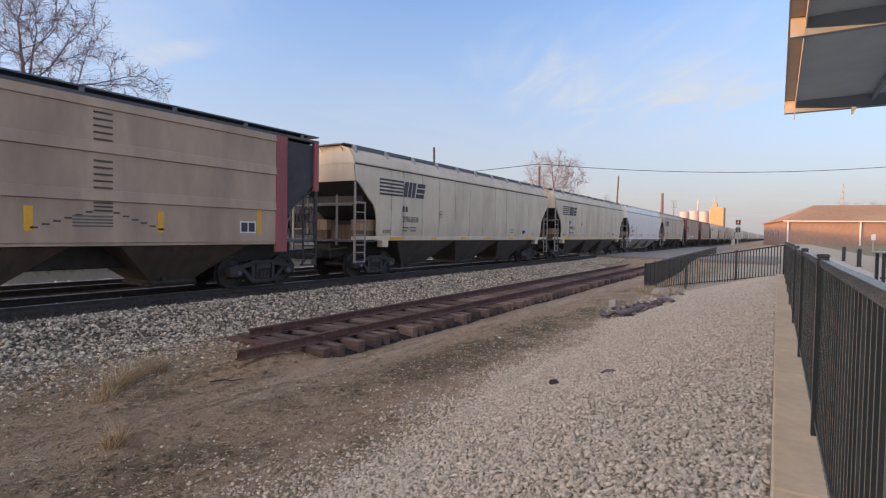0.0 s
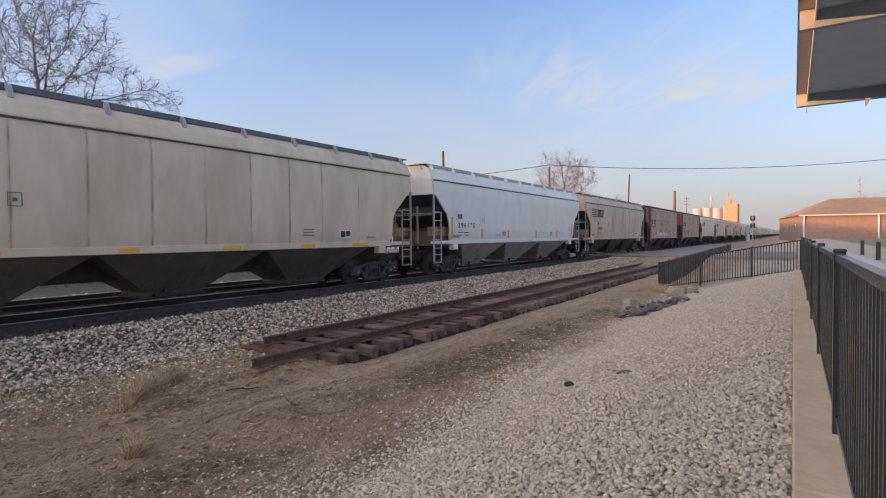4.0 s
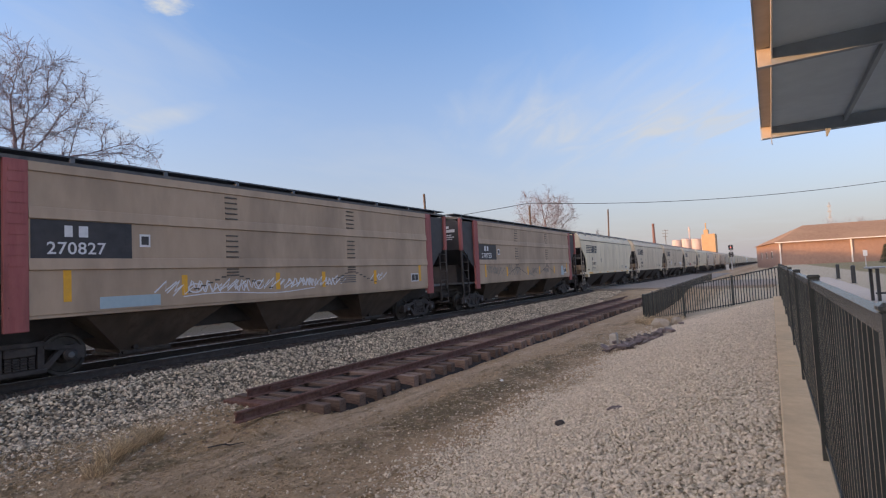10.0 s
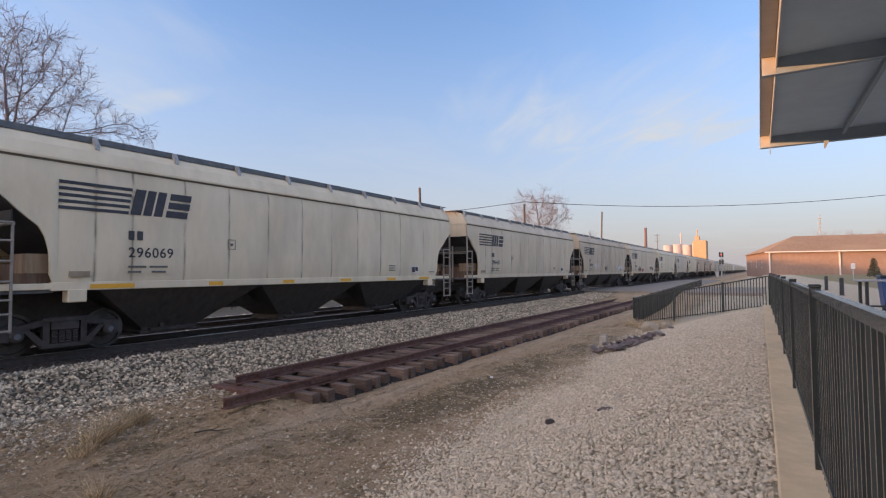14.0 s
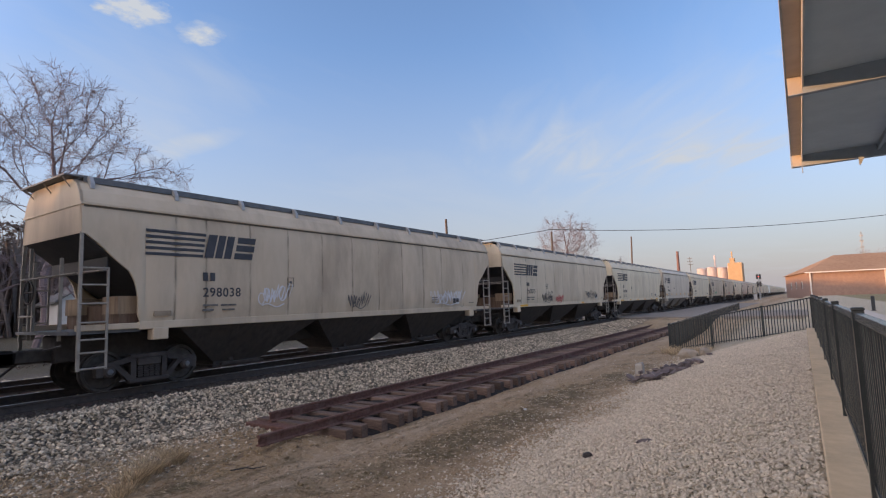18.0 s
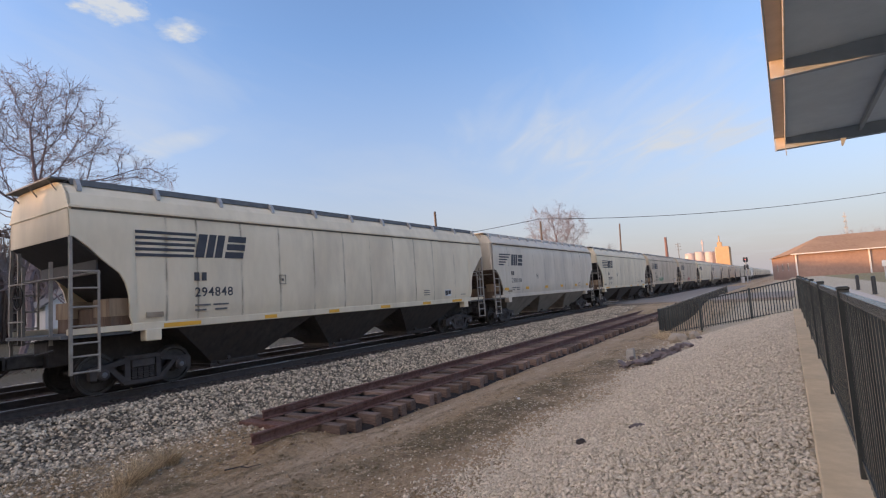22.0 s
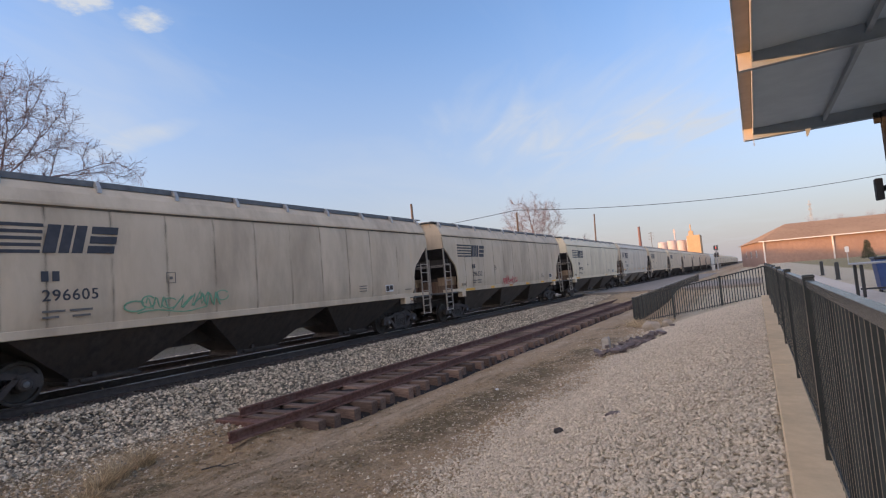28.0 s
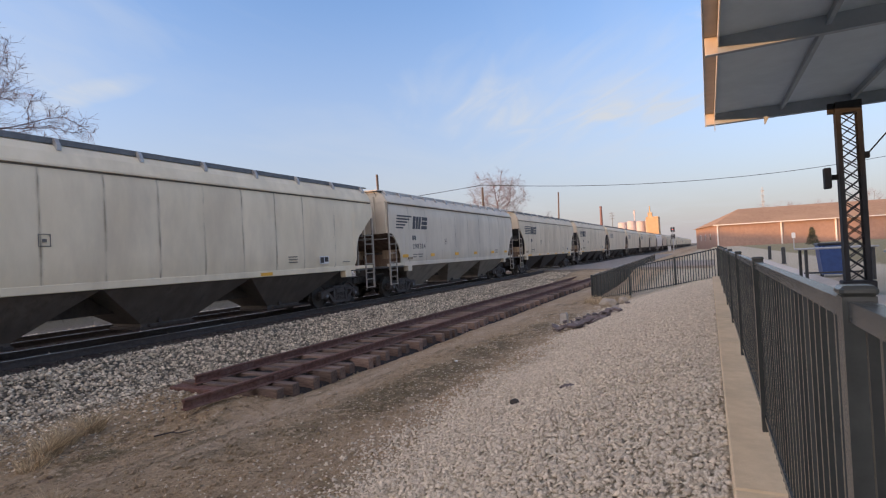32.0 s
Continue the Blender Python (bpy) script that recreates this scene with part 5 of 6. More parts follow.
M_COL = mat("dark_grey_column_paint", (0.016, 0.017, 0.021), (0.025, 0.027, 0.031), 5, 0.9, 0, 0.08, (0.032, 0.03, 0.03), 2, 0.4)
for cy in (12.85, 1.75, -7.0):
    col = thing("canopy_column", "dark lattice steel column under the canopy", "column", "canopy columns")
    col.matrix_basis = pose(2.92, cy, 0.38)
    for s in (-1, 1):
        bm = B((s * 0.19 - 0.045, s * 0.19 + 0.045, -0.13, -0.115, 0, 4.28), (s * 0.19 - 0.045, s * 0.19 + 0.045, 0.115, 0.13, 0, 4.28), (s * 0.225 - 0.008, s * 0.225 + 0.008, -0.115, 0.115, 0, 4.28))
        part("column_channel", bm, M_COL, col)
    for fy in (-0.125, 0.125):
        n = 15
        for i in range(n):
            z0, z1 = 0.35 + i * 0.245, 0.35 + (i + 1) * 0.245
            for a, b in (((-0.15, fy, z0), (0.15, fy, z1)), ((0.15, fy, z0), (-0.15, fy, z1))):
                part("lattice_bar", bar(bmesh.new(), a, b, 0.013, 5), M_COL, col)
    part("base_plate", B((-0.3, 0.3, -0.2, 0.2, -0.02, 0.34, 0.015)), M_COL, col)
    part("column_head", B((-0.235, 0.235, -0.135, 0.135, 4.02, 4.28, 0.012)), M_COL, col)
    part("head_bracket", B((-0.36, -0.24, -0.05, 0.05, 4.05, 4.28, 0.01)), M_COL, col)
    # box loudspeaker on the side of the column
    sp = part("wall_lamp", B((-0.5, -0.37, -0.12, 0.1, 2.4, 2.86, 0.015)), M_COL, col, "dark box loudspeaker on a bracket")
    part("bracket", B((-0.38, -0.2, -0.03, 0.03, 2.58, 2.7)), M_COL, sp)
    part("brace_clamp", B((0.2, 0.34, -0.06, 0.06, 3.0, 3.14, 0.01)), M_COL, col)
    part("brace_rod", bar(bmesh.new(), (0.3, 0, 3.08), (1.15, 0, 4.1), 0.016), M_COL, col)

# platform behind the fence
M_PAVE = mat("pale_concrete_paving", (0.47, 0.405, 0.325), (0.55, 0.475, 0.39), 5, 0.9, 0, 0.15, (0.40, 0.345, 0.275), 0.7, 0.5)
sheet("platform", [0.42, 1.4, 2.4, 3.3], [-12, 0, 10, 21.4, 42], lambda x, y: 0.425 if y < 21 else 0.41, M_PAVE, "pale concrete platform paving", category="platform")

# ---- litter bin, tables, bollards behind the fence ----
M_SIGNW = mat("white_sign_paint", (0.62, 0.62, 0.6), (0.7, 0.7, 0.68), 6, 0.5, 0, 0.02)
M_OLIVE = mat("dull_olive_foliage", (0.05, 0.055, 0.03), (0.09, 0.09, 0.05), 4, 0.9, 0, 0.1, island=0.4)
M_BLUE = mat("blue_plastic", (0.012, 0.04, 0.14), (0.02, 0.06, 0.19), 6, 0.45, 0, 0.04)
M_BIN = mat("black_plastic", (0.014, 0.015, 0.017), (0.03, 0.032, 0.034), 6, 0.5, 0, 0.05)


def bin_at(x, y, z, body, label):
    b = thing("wheelie_bin", label, "bin", "bins by the platform", at=pose(x, y, z))
    bm = bmesh.new()
    prism(bm, [(-0.32, 0.06), (0.32, 0.06), (0.40, 1.0), (-0.40, 1.0)], "y", -0.36, 0.36)
    part("body", bm, body, b)
    lid = part("lid", B((-0.44, 0.44, -0.42, 0.42, 1.0, 1.08, 0.04)), M_BIN, b)
    part("handle", B((-0.3, 0.3, 0.4, 0.46, 0.93, 0.98, 0.01)), M_BIN, lid)
    for s in (-0.3, 0.3):
        part("wheel", lathe(bmesh.new(), [(s - 0.04, 0.1), (s + 0.04, 0.1)], 12), M_BIN, b)


bin_at(3.62, 19.6, 0.43, M_BLUE, "blue plastic wheelie bin with a black lid")


def table_at(x, y, z, rz):
    t = thing("high_table", "dark metal high table with a pale top on paving", "table", "high tables", at=pose(x, y, z, 0, 0, rz))
    part("tabletop", B((-0.95, 0.95, -0.37, 0.37, 0.92, 0.97, 0.015)), M_STEEL, t)
    for s in (-0.82, 0.82):
        for u in (-0.28, 0.28):
            part("leg", B((s - 0.035, s + 0.035, u - 0.035, u + 0.035, 0, 0.92)), M_BIN, t)
    part("crossbar", B((-0.82, 0.82, -0.025, 0.025, 0.2, 0.25, 0.005)), M_BIN, t)


table_at(3.35, 17.5, 0.43, 8)
table_at(4.1, 11.4, 0.43, 8)

for bx, by in ((3.46, 37.8), (3.41, 30.3), (6.3, 38.5)):
    bo = thing("bollard", "dark steel bollard beside the path", "bollard", "bollards by the path", at=pose(bx, by, 0.43))
    part("shaft", lathe(bmesh.new(), [(0, 0.09), (0.82, 0.09), (0.86, 0.05)], 12, "z"), M_BIN, bo)
    part("foot_plate", lathe(bmesh.new(), [(0, 0.14), (0.02, 0.14)], 12, "z"), M_BIN, bo)
sg = thing("sign_post", "white sign post at the edge of the grass", "sign", at=pose(9.25, 75, 0.4))
part("shaft", B((-0.05, 0.05, -0.05, 0.05, 0, 2.0)), M_STEEL, sg)
part("sign_plate", B((-0.2, 0.2, -0.07, -0.05, 1.3, 1.95, 0.01)), M_SIGNW, sg)
bush = thing("shrub", "dark olive conical shrub before the shed", "shrub", at=pose(15.5, 105, 0.4))
rng = random.Random(77)
bm = bmesh.new()
for i in range(900):
    z = 2.8 * rng.random() ** 1.3
    r = (0.95 * (1 - z / 3.0) + 0.1) * rng.random() ** 0.5
    t = rng.uniform(0, 6.283)
    p = Vector((r * math.cos(t), r * math.sin(t), z + 0.1))
    d = Vector((rng.uniform(-1, 1), rng.uniform(-1, 1), rng.uniform(-0.2, 1))).normalized() * 0.25
    o = d.orthogonal().normalized() * 0.07
    bm.faces.new([bm.verts.new(q) for q in (p, p + d * 0.5 + o, p + d, p + d * 0.5 - o)])
part("foliage", bm, M_OLIVE, bush)
part("stem", bar(bmesh.new(), (0, 0, -0.1), (0, 0, 2.4), 0.08, 6, 0.02), M_OLIVE, bush)


# ---- barn, silos, poles, signal ----
M_BRICK = mat("red_brown_brick", (0.27, 0.175, 0.135), (0.34, 0.225, 0.175), 1.2, 0.9, 0, 0.2, (0.23, 0.15, 0.12), 0.08, 0.5)
M_ROOFB = mat("brown_shingle_roof", (0.27, 0.165, 0.095), (0.38, 0.24, 0.14), 1.5, 0.95, 0, 0.2, (0.44, 0.29, 0.17), 0.12, 0.6)
M_TRIM = mat("white_trim_paint", (0.62, 0.6, 0.57), (0.72, 0.7, 0.67), 3, 0.6, 0, 0.03)
M_PALE = mat("pale_concrete_silo", (0.43, 0.30, 0.175), (0.49, 0.35, 0.21), 0.3, 0.9, 0, 0.1, (0.33, 0.25, 0.17), 0.05, 0.4)
M_PINKW = mat("pinkish_white_silo_render", (0.46, 0.41, 0.42), (0.52, 0.465, 0.47), 0.3, 0.9, 0, 0.1, (0.30, 0.315, 0.35), 0.05, 0.5)
M_STACK = mat("faded_stack_brick", (0.17, 0.10, 0.095), (0.22, 0.13, 0.12), 1.0, 0.9, 0, 0.1, (0.14, 0.085, 0.08), 0.2, 0.5)
M_GLASS = mat("dark_window", (0.02, 0.02, 0.022), (0.04, 0.04, 0.045), 3, 0.2, 0, 0.0)

barn = thing("long_shed", "long brown brick shed with a hipped shingle roof", "building", at=pose(1.7, 151.0, 0.0, 0, 0, 8))
BL, D, BE = 75.0, 37.0, 6.0
part("wall", B((0, BL, 0, 0.4, -0.4, BE)), M_BRICK, barn)
part("wall", B((0, 0.4, 0.4, D, -0.4, BE)), M_BRICK, barn)
part("wall", B((BL - 0.4, BL, 0.4, D, -0.4, BE)), M_BRICK, barn)
part("wall", B((0, BL, D, D + 0.4, -0.4, BE)), M_BRICK, barn)
bm = bmesh.new()
o = 0.7
vs = [bm.verts.new(p) for p in ((-o, -o, BE), (BL + o, -o, BE), (BL + o, D + o, BE), (-o, D + o, BE), (D * 0.24, D / 2, 10.7), (BL - D * 0.5, D / 2, 10.7))]
for f in ((0, 1, 5, 4), (1, 2, 5), (2, 3, 4, 5), (3, 0, 4), (3, 2, 1, 0)):
    bm.faces.new([vs[i] for i in f])
part("roof", bm, M_ROOFB, barn)
part("gutter", B((-o, BL + o, -o - 0.14, -o, BE - 0.18, BE + 0.06)), M_TRIM, barn)
for u in (0.4, 14.6, 26.0, 44.0):
    part("downpipe", B((u - 0.13, u + 0.13, -0.34, -0.02, -0.3, BE - 0.1)), M_TRIM, barn)
part("plinth", B((-0.05, BL, -0.06, -0.02, -0.3, 0.7)), M_BRICK, barn)
for u in (9, 18, 27):
    w = part("window", B((-0.06, 0.02, u - 0.7, u + 0.7, 2.2, 4.0)), M_TRIM, barn)
    part("pane", B((-0.08, -0.05, u - 0.58, u + 0.58, 2.32, 3.88)), M_GLASS, w)

elev = thing("grain_elevator", "tall pale concrete grain elevator block with headhouse pipes", "grain elevator", at=pose(-33.0, 392.0, 0))
part("bin_block", B((-5.0, 3.2, -6, 6, 0, 21.3, 0.3)), M_PALE, elev)
part("headhouse", B((-4.0, -1.2, -2, 2, 21.3, 24.5, 0.1)), M_PALE, elev)
part("leg_pipe", B((-3.0, -2.3, -0.6, 0.6, 24.5, 29.0, 0.1)), M_PALE, elev)
sil = thing("silo_group", "row of pale round silos beside the elevator", "silo", at=pose(-46, 402, 0))
for i in range(4):
    part("silo", lathe(bmesh.new(), [(0, 3.2), (19.2 + (i % 2) * 0.5, 3.2), (19.6 + (i % 2) * 0.5, 0.6)], 20, "z"), M_PINKW, sil).matrix_basis = pose(-9.5 + i * 6.2, 0, 0)
part("elevator_leg", B((-1.4, -0.7, -0.6, 0.6, 19, 28.0, 0.1)), M_PINKW, sil)
part("leg_head", B((-1.8, -0.3, -0.7, 0.7, 25.0, 26.4, 0.2)), M_PINKW, sil)

chim = thing("chimney_stack", "slender red brick chimney stack", "chimney", at=pose(-61.5, 351, 0))
part("shaft", lathe(bmesh.new(), [(0, 1.2), (28.5, 0.7), (28.5, 0.5)], 16, "z"), M_STACK, chim)
part("cap_ring", lathe(bmesh.new(), [(27.6, 0.8), (28.6, 0.8)], 16, "z"), M_STACK, chim)

M_POLE = mat("weathered_pole_wood", (0.10, 0.075, 0.06), (0.17, 0.13, 0.105), 4, 0.9, 0, 0.2, (0.08, 0.06, 0.05), 1, 0.5, (6, 6, 0.5))
M_WIRE = mat("black_cable", (0.02, 0.02, 0.022), (0.03, 0.03, 0.032), 8, 0.7, 0, 0.0)


def pole(x, y, h, lean=0.0, arms=()):
    p = thing("utility_pole", "weathered wooden utility pole" + (" with crossarms" if arms else ""), "utility pole", "utility poles", at=pose(x, y, ground_z(x, y), 0, lean, 0))
    part("shaft", bar(bmesh.new(), (0, 0, -0.3), (0, 0, h), 0.16, 10, 0.11), M_POLE, p)
    part("pole_step", bar(bmesh.new(), (-0.25, 0, 1.6), (0.25, 0, 1.6), 0.02), M_STEEL, p)
    for z in arms:
        a = part("crossarm", B((-1.3, 1.3, -0.06, 0.06, z - 0.07, z + 0.07)), M_POLE, p)
        for u in (-1.1, -0.5, 0.5, 1.1):
            part("insulator", lathe(bmesh.new(), [(z + 0.07, 0.05), (z + 0.2, 0.07), (z + 0.26, 0.03)], 8, "z"), M_STEEL, a).matrix_basis = pose(u, 0, 0)


pole(-27.5, 40.5, 10.2, -1.5)
pole(-22.2, 85.3, 11.8, 2.0)
pole(-43.5, 279, 20.0, 0, (16.5, 18.0, 19.4))

mast = thing("radio_mast", "thin lattice radio mast far off", "mast", at=pose(30.6, 374, 0.5))
for s in (0, 1, 2):
    t = 2.094 * s
    part("mast_leg", bar(bmesh.new(), (0.9 * math.cos(t), 0.9 * math.sin(t), 0), (0.25 * math.cos(t), 0.25 * math.sin(t), 33), 0.12, 5), M_STEEL, mast)
for z in (24, 27.5, 30.5):
    part("antenna", B((-1.0, 1.0, -0.1, 0.1, z, z + 0.6)), M_STEEL, mast)


def cable(name, a, b, sag, r=0.03):
    w = thing(name, "black overhead cable sagging across the tracks", "cable", "overhead cables")
    a, b = Vector(a), Vector(b)
    bm = bmesh.new()
    pts = []
    for i in range(25):
        t = i / 24
        p = a.lerp(b, t)
        p.z -= sag * 4 * t * (1 - t)
        pts.append(p)
    rows = [[bm.verts.new(p + Vector((0.0, r * math.cos(k), r * math.sin(k)))) for k in (0, 1.57, 3.14, 4.71)] for p in pts]
    for u, v in zip(rows, rows[1:]):
        for k in range(4):
            bm.faces.new((u[k], u[(k + 1) % 4], v[(k + 1) % 4], v[k]))
    part("strand", bm, M_WIRE, w)


cable("overhead_cable", (-23.0, 55.1, 9.7), (22.0, 83.5, 11.6), 1.4)
cable("overhead_cable", (-52.0, 36.5, 6.2), (-23.0, 55.1, 9.7), 0.3)
pole(-23.0, 55.1, 9.9)

sig = thing("railway_signal", "two-head railway signal on a silver mast, one red lamp lit", "railway signal", at=pose(-6.6, 118.6, 0.2))
M_LAMP = glow("red_signal_lamp", (1.0, 0.12, 0.10), 0.7)
part("mast", bar(bmesh.new(), (0, 0, 0), (0, 0, 5.0), 0.12, 8), M_STEEL, sig)
for z in (4.55, 3.1):
    hd = part("signal_head", B((-0.42, 0.42, -0.1, 0.1, z - 0.5, z + 0.5, 0.12)), M_BLACK, sig)
    part("lens", lathe(bmesh.new(), [(-0.14, 0.11), (-0.10, 0.11)], 12, "y"), M_LAMP if z > 4 else M_GLASS, hd).matrix_basis = pose(0, 0, z)
part("ladder", B((0.2, 0.24, 0, 0.04, 0, 4.6), (0.44, 0.48, 0, 0.04, 0, 4.6)), M_STEEL, sig)
part("relay_case", B((-1.1, -0.5, -0.3, 0.3, 0, 1.2, 0.03)), M_STEEL, sig)


# ---- bare trees ----
M_BARK = mat("grey_brown_bark", (0.19, 0.145, 0.148), (0.28, 0.22, 0.222), 6, 0.95, 0, 0.3, (0.12, 0.092, 0.092), 1.5, 0.5)


def tree(x, y, z, height, seed, spread=0.62, levels=6, label="bare deciduous tree with fine twigs", trunk=0.4, lean=(0.05, 0.02), extra=0):
    rng = random.Random(seed)
    fine = random.Random(seed + 999)
    t = thing("tree", label, "tree", "bare trees", at=pose(x, y, z))
    tb, cb = bmesh.new(), bmesh.new()

    def grow(bm, p, d, length, r, lev):
        n = 3 if lev < 3 else 2
        q = p.copy()
        for i in range(n):
            e = q + d * (length / n)
            bar(bm if lev < 2 else cb, q, e, max(r * (1 - 0.3 * i / n), 0.009), 6 if lev < 3 else 3, max(r * (1 - 0.3 * (i + 1) / n), 0.008))
            q = e
            d = (d + Vector((rng.uniform(-1, 1), rng.uniform(-1, 1), rng.uniform(-0.6, 0.9))) * 0.2).normalized()
            for _ in range(extra if lev >= levels - 2 else 0):
                o = q - d * length / n * fine.random()
                side = (d * 0.7 + Vector((fine.uniform(-1, 1), fine.uniform(-1, 1), fine.uniform(-0.5, 0.8)))).normalized()
                tl = length * fine.uniform(0.4, 1.0)
                bar(cb, o, o + side * tl, 0.011, 3, 0.006)
                for k in (0.35, 0.65):
                    s3 = (side + Vector((fine.uniform(-1, 1), fine.uniform(-1, 1), fine.uniform(-0.7, 0.7)))).normalized()
                    bar(cb, o + side * tl * k, o + side * tl * k + s3 * tl * 0.55, 0.008, 3, 0.005)
            if lev >= levels - 2:
                for _ in range(3 if lev >= levels - 1 else 2):
                    side = (d + Vector((rng.uniform(-1, 1), rng.uniform(-1, 1), rng.uniform(-0.5, 0.7)))).normalized()
                    e2 = q + side * length * rng.uniform(0.5, 0.95)
                    bar(cb, q, e2, 0.008, 3, 0.005)
                    if lev >= levels - 1:
                        s2 = (side + Vector((rng.uniform(-1, 1), rng.uniform(-1, 1), rng.uniform(-0.6, 0.6)))).normalized()
                        bar(cb, q.lerp(e2, 0.5), q.lerp(e2, 0.5) + s2 * length * 0.5, 0.007, 3, 0.005)
        if lev >= levels:
            return
        kids = 3 if lev < 2 else rng.choice((2, 3, 3))
        turn = rng.uniform(0, 6.28)
        for k in range(kids):
            a = turn + 6.283 * k / kids + rng.uniform(-0.5, 0.5)
            side = d.orthogonal().normalized()
            side.rotate(Matrix.Rotation(a, 3, d))
            w = spread * rng.uniform(0.6, 1.45)
            nd = (d + side * w + Vector((0, 0, 0.06))).normalized()
            grow(bm, q, nd, length * rng.uniform(0.62, 0.9), r * rng.uniform(0.48, 0.62), lev + 1)

    grow(tb, Vector((0, 0, -0.2)), Vector((*lean, 1)).normalized(), height * 0.27, trunk, 0)
    k = height / max(v.co.z for v in cb.verts)
    for v in [*tb.verts, *cb.verts]:
        v.co *= k
    part("trunk", tb, M_BARK, t)
    part("crown", cb, M_BARK, t)
    return t


def spreading_tree(x, y, z, fork, lobes, count, seed, label, tip=0.0125, step=0.42, twigs=4, reach=0.9, thick=1.0):
    """A tree whose limbs grow towards points strewn through the lobes of its crown, each thinner than what bears it."""
    rng = np.random.default_rng(seed)
    t = thing("tree", label, "tree", "bare trees", at=pose(x, y, z))
    goal = []
    share = np.array([lb[3] * lb[4] * lb[5] for lb in lobes])
    for (cx, cy, cz, rx, ry, rz), k in zip(lobes, count * share / share.sum()):
        for _ in range(int(k)):
            d = rng.normal(size=3)
            d *= rng.random() ** 0.42 / np.linalg.norm(d)
            p = np.array((cx + rx * d[0], cy + ry * d[1], cz + rz * d[2]))
            if noise.noise(Vector(p) * 0.55 + Vector((seed, 0, 0))) > -0.16:
                goal.append(p)
    goal = np.array(goal)
    pos, par = [np.array((0.0, 0.0, -0.3))], [-1]
    while pos[-1][2] < fork:
        k = len(pos)
        pos.append(pos[-1] + np.array((0.06 * math.sin(k * 0.9 + seed), 0.10 * math.sin(k * 0.55) + 0.03, step)))
        par.append(k - 1)
    near = np.full(len(goal), 1e9)
    who = np.zeros(len(goal), int)
    fresh = range(len(pos))
    for _ in range(90):
        for i in fresh:
            d = np.linalg.norm(goal - pos[i], axis=1)
            better = d < near
            near[better], who[better] = d[better], i
        live = near > 0.62
        goal, near, who = goal[live], near[live], who[live]
        if not len(goal):
            break
        at = np.array(pos)
        pull = goal - at[who]
        pull /= np.linalg.norm(pull, axis=1)[:, None]
        total = np.zeros_like(at)
        np.add.at(total, who, pull)
        first_new = len(pos)
        for i in np.unique(who):
            d = total[i] / (np.linalg.norm(total[i]) + 1e-9) + rng.normal(size=3) * 0.16
            if par[i] >= 0:
                b = pos[i] - pos[par[i]]
                d = d + 0.45 * b / (np.linalg.norm(b) + 1e-9)
            pos.append(pos[i] + step * d / np.linalg.norm(d))
            par.append(i)
        fresh = range(first_new, len(pos))
    load = np.zeros(len(pos))
    kids = np.zeros(len(pos), int)
    for i in range(len(pos) - 1, 0, -1):
        if not kids[i]:
            load[i] = 1
        load[par[i]] += load[i]
        kids[par[i]] += 1
    rad = tip * load ** 0.53
    meshes = {"trunk": ([], []), "crown": ([], [])}

    def limb(where, p, q, ra, rb, n):
        vs, fs = meshes[where]
        d = Vector(q - p).normalized()
        a = d.orthogonal().normalized()
        b = d.cross(a)
        o = len(vs)
        for c, r in ((p, ra), (q, rb)):
            vs.extend(tuple(Vector(c) + float(r) * (math.cos(6.2832 * k / n) * a + math.sin(6.2832 * k / n) * b)) for k in range(n))
        fs.extend((o + k, o + (k + 1) % n, o + n + (k + 1) % n, o + n + k) for k in range(n))

    for i in range(1, len(pos)):
        j = par[i]
        big = rad[i] > 0.05
        limb("trunk" if big else "crown", pos[j], pos[i], min(rad[j], rad[i] * 1.35), rad[i], 7 if big else 3)
        if load[i] <= 6:
            b = pos[i] - pos[j]
            for _ in range(twigs):
                d = b / np.linalg.norm(b) + rng.normal(size=3) * 0.75
                d *= reach * rng.uniform(0.35, 1.0) / np.linalg.norm(d)
                m = pos[j] + b * rng.random()
                limb("crown", m, m + d, 0.009 * thick, 0.005 * thick, 3)
                for u in (0.4, 0.75):
                    e = d + rng.normal(size=3) * 0.4
                    limb("crown", m + d * u, m + d * u + e * 0.5, 0.0065 * thick, 0.004 * thick, 3)
    for where, (vs, fs) in meshes.items():
        me = bpy.data.meshes.new(where)
        me.from_pydata(vs, [], fs)
        me.materials.append(M_BARK)
        new(where, me).parent = t
    return t


spreading_tree(-42.0, 12.4, -0.2, 9.6, ((0.2, 1.0, 14.6, 4.6, 5.0, 5.2), (1.9, 5.9, 12.0, 2.6, 3.6, 2.4), (-1.2, -2.4, 13.0, 3.4, 3.2, 4.6), (0.2, 1.6, 17.2, 2.6, 3.0, 2.6)), 2000, 13,
               "tall bare deciduous tree with a broad twiggy crown", thick=1.15)
spreading_tree(-46.0, 5.5, -0.2, 7.5, ((0, 0, 12.6, 4.2, 4.4, 5.0), (1.0, 3.2, 10.0, 2.4, 2.6, 2.6)), 1300, 12, "bare deciduous tree with fine twigs", thick=1.15)
spreading_tree(-33.0, 86.5, -0.2, 7.2, ((0, 0, 11.6, 5.6, 5.4, 4.7), (-2.5, 1.4, 9.8, 3.0, 3.0, 2.8)), 1000, 21, "bare deciduous tree with upright limbs behind the tracks", 0.015, 0.5, 4, 1.3, 1.15)
tree(-36.0, 7.6, -0.2, 7.0, 51, 0.75, 5, label="leafless scrubby tree behind the far track", trunk=0.2)
tree(-38.0, 4.0, -0.2, 9.0, 52, 0.75, 5, label="leafless scrubby tree behind the far track", trunk=0.25)
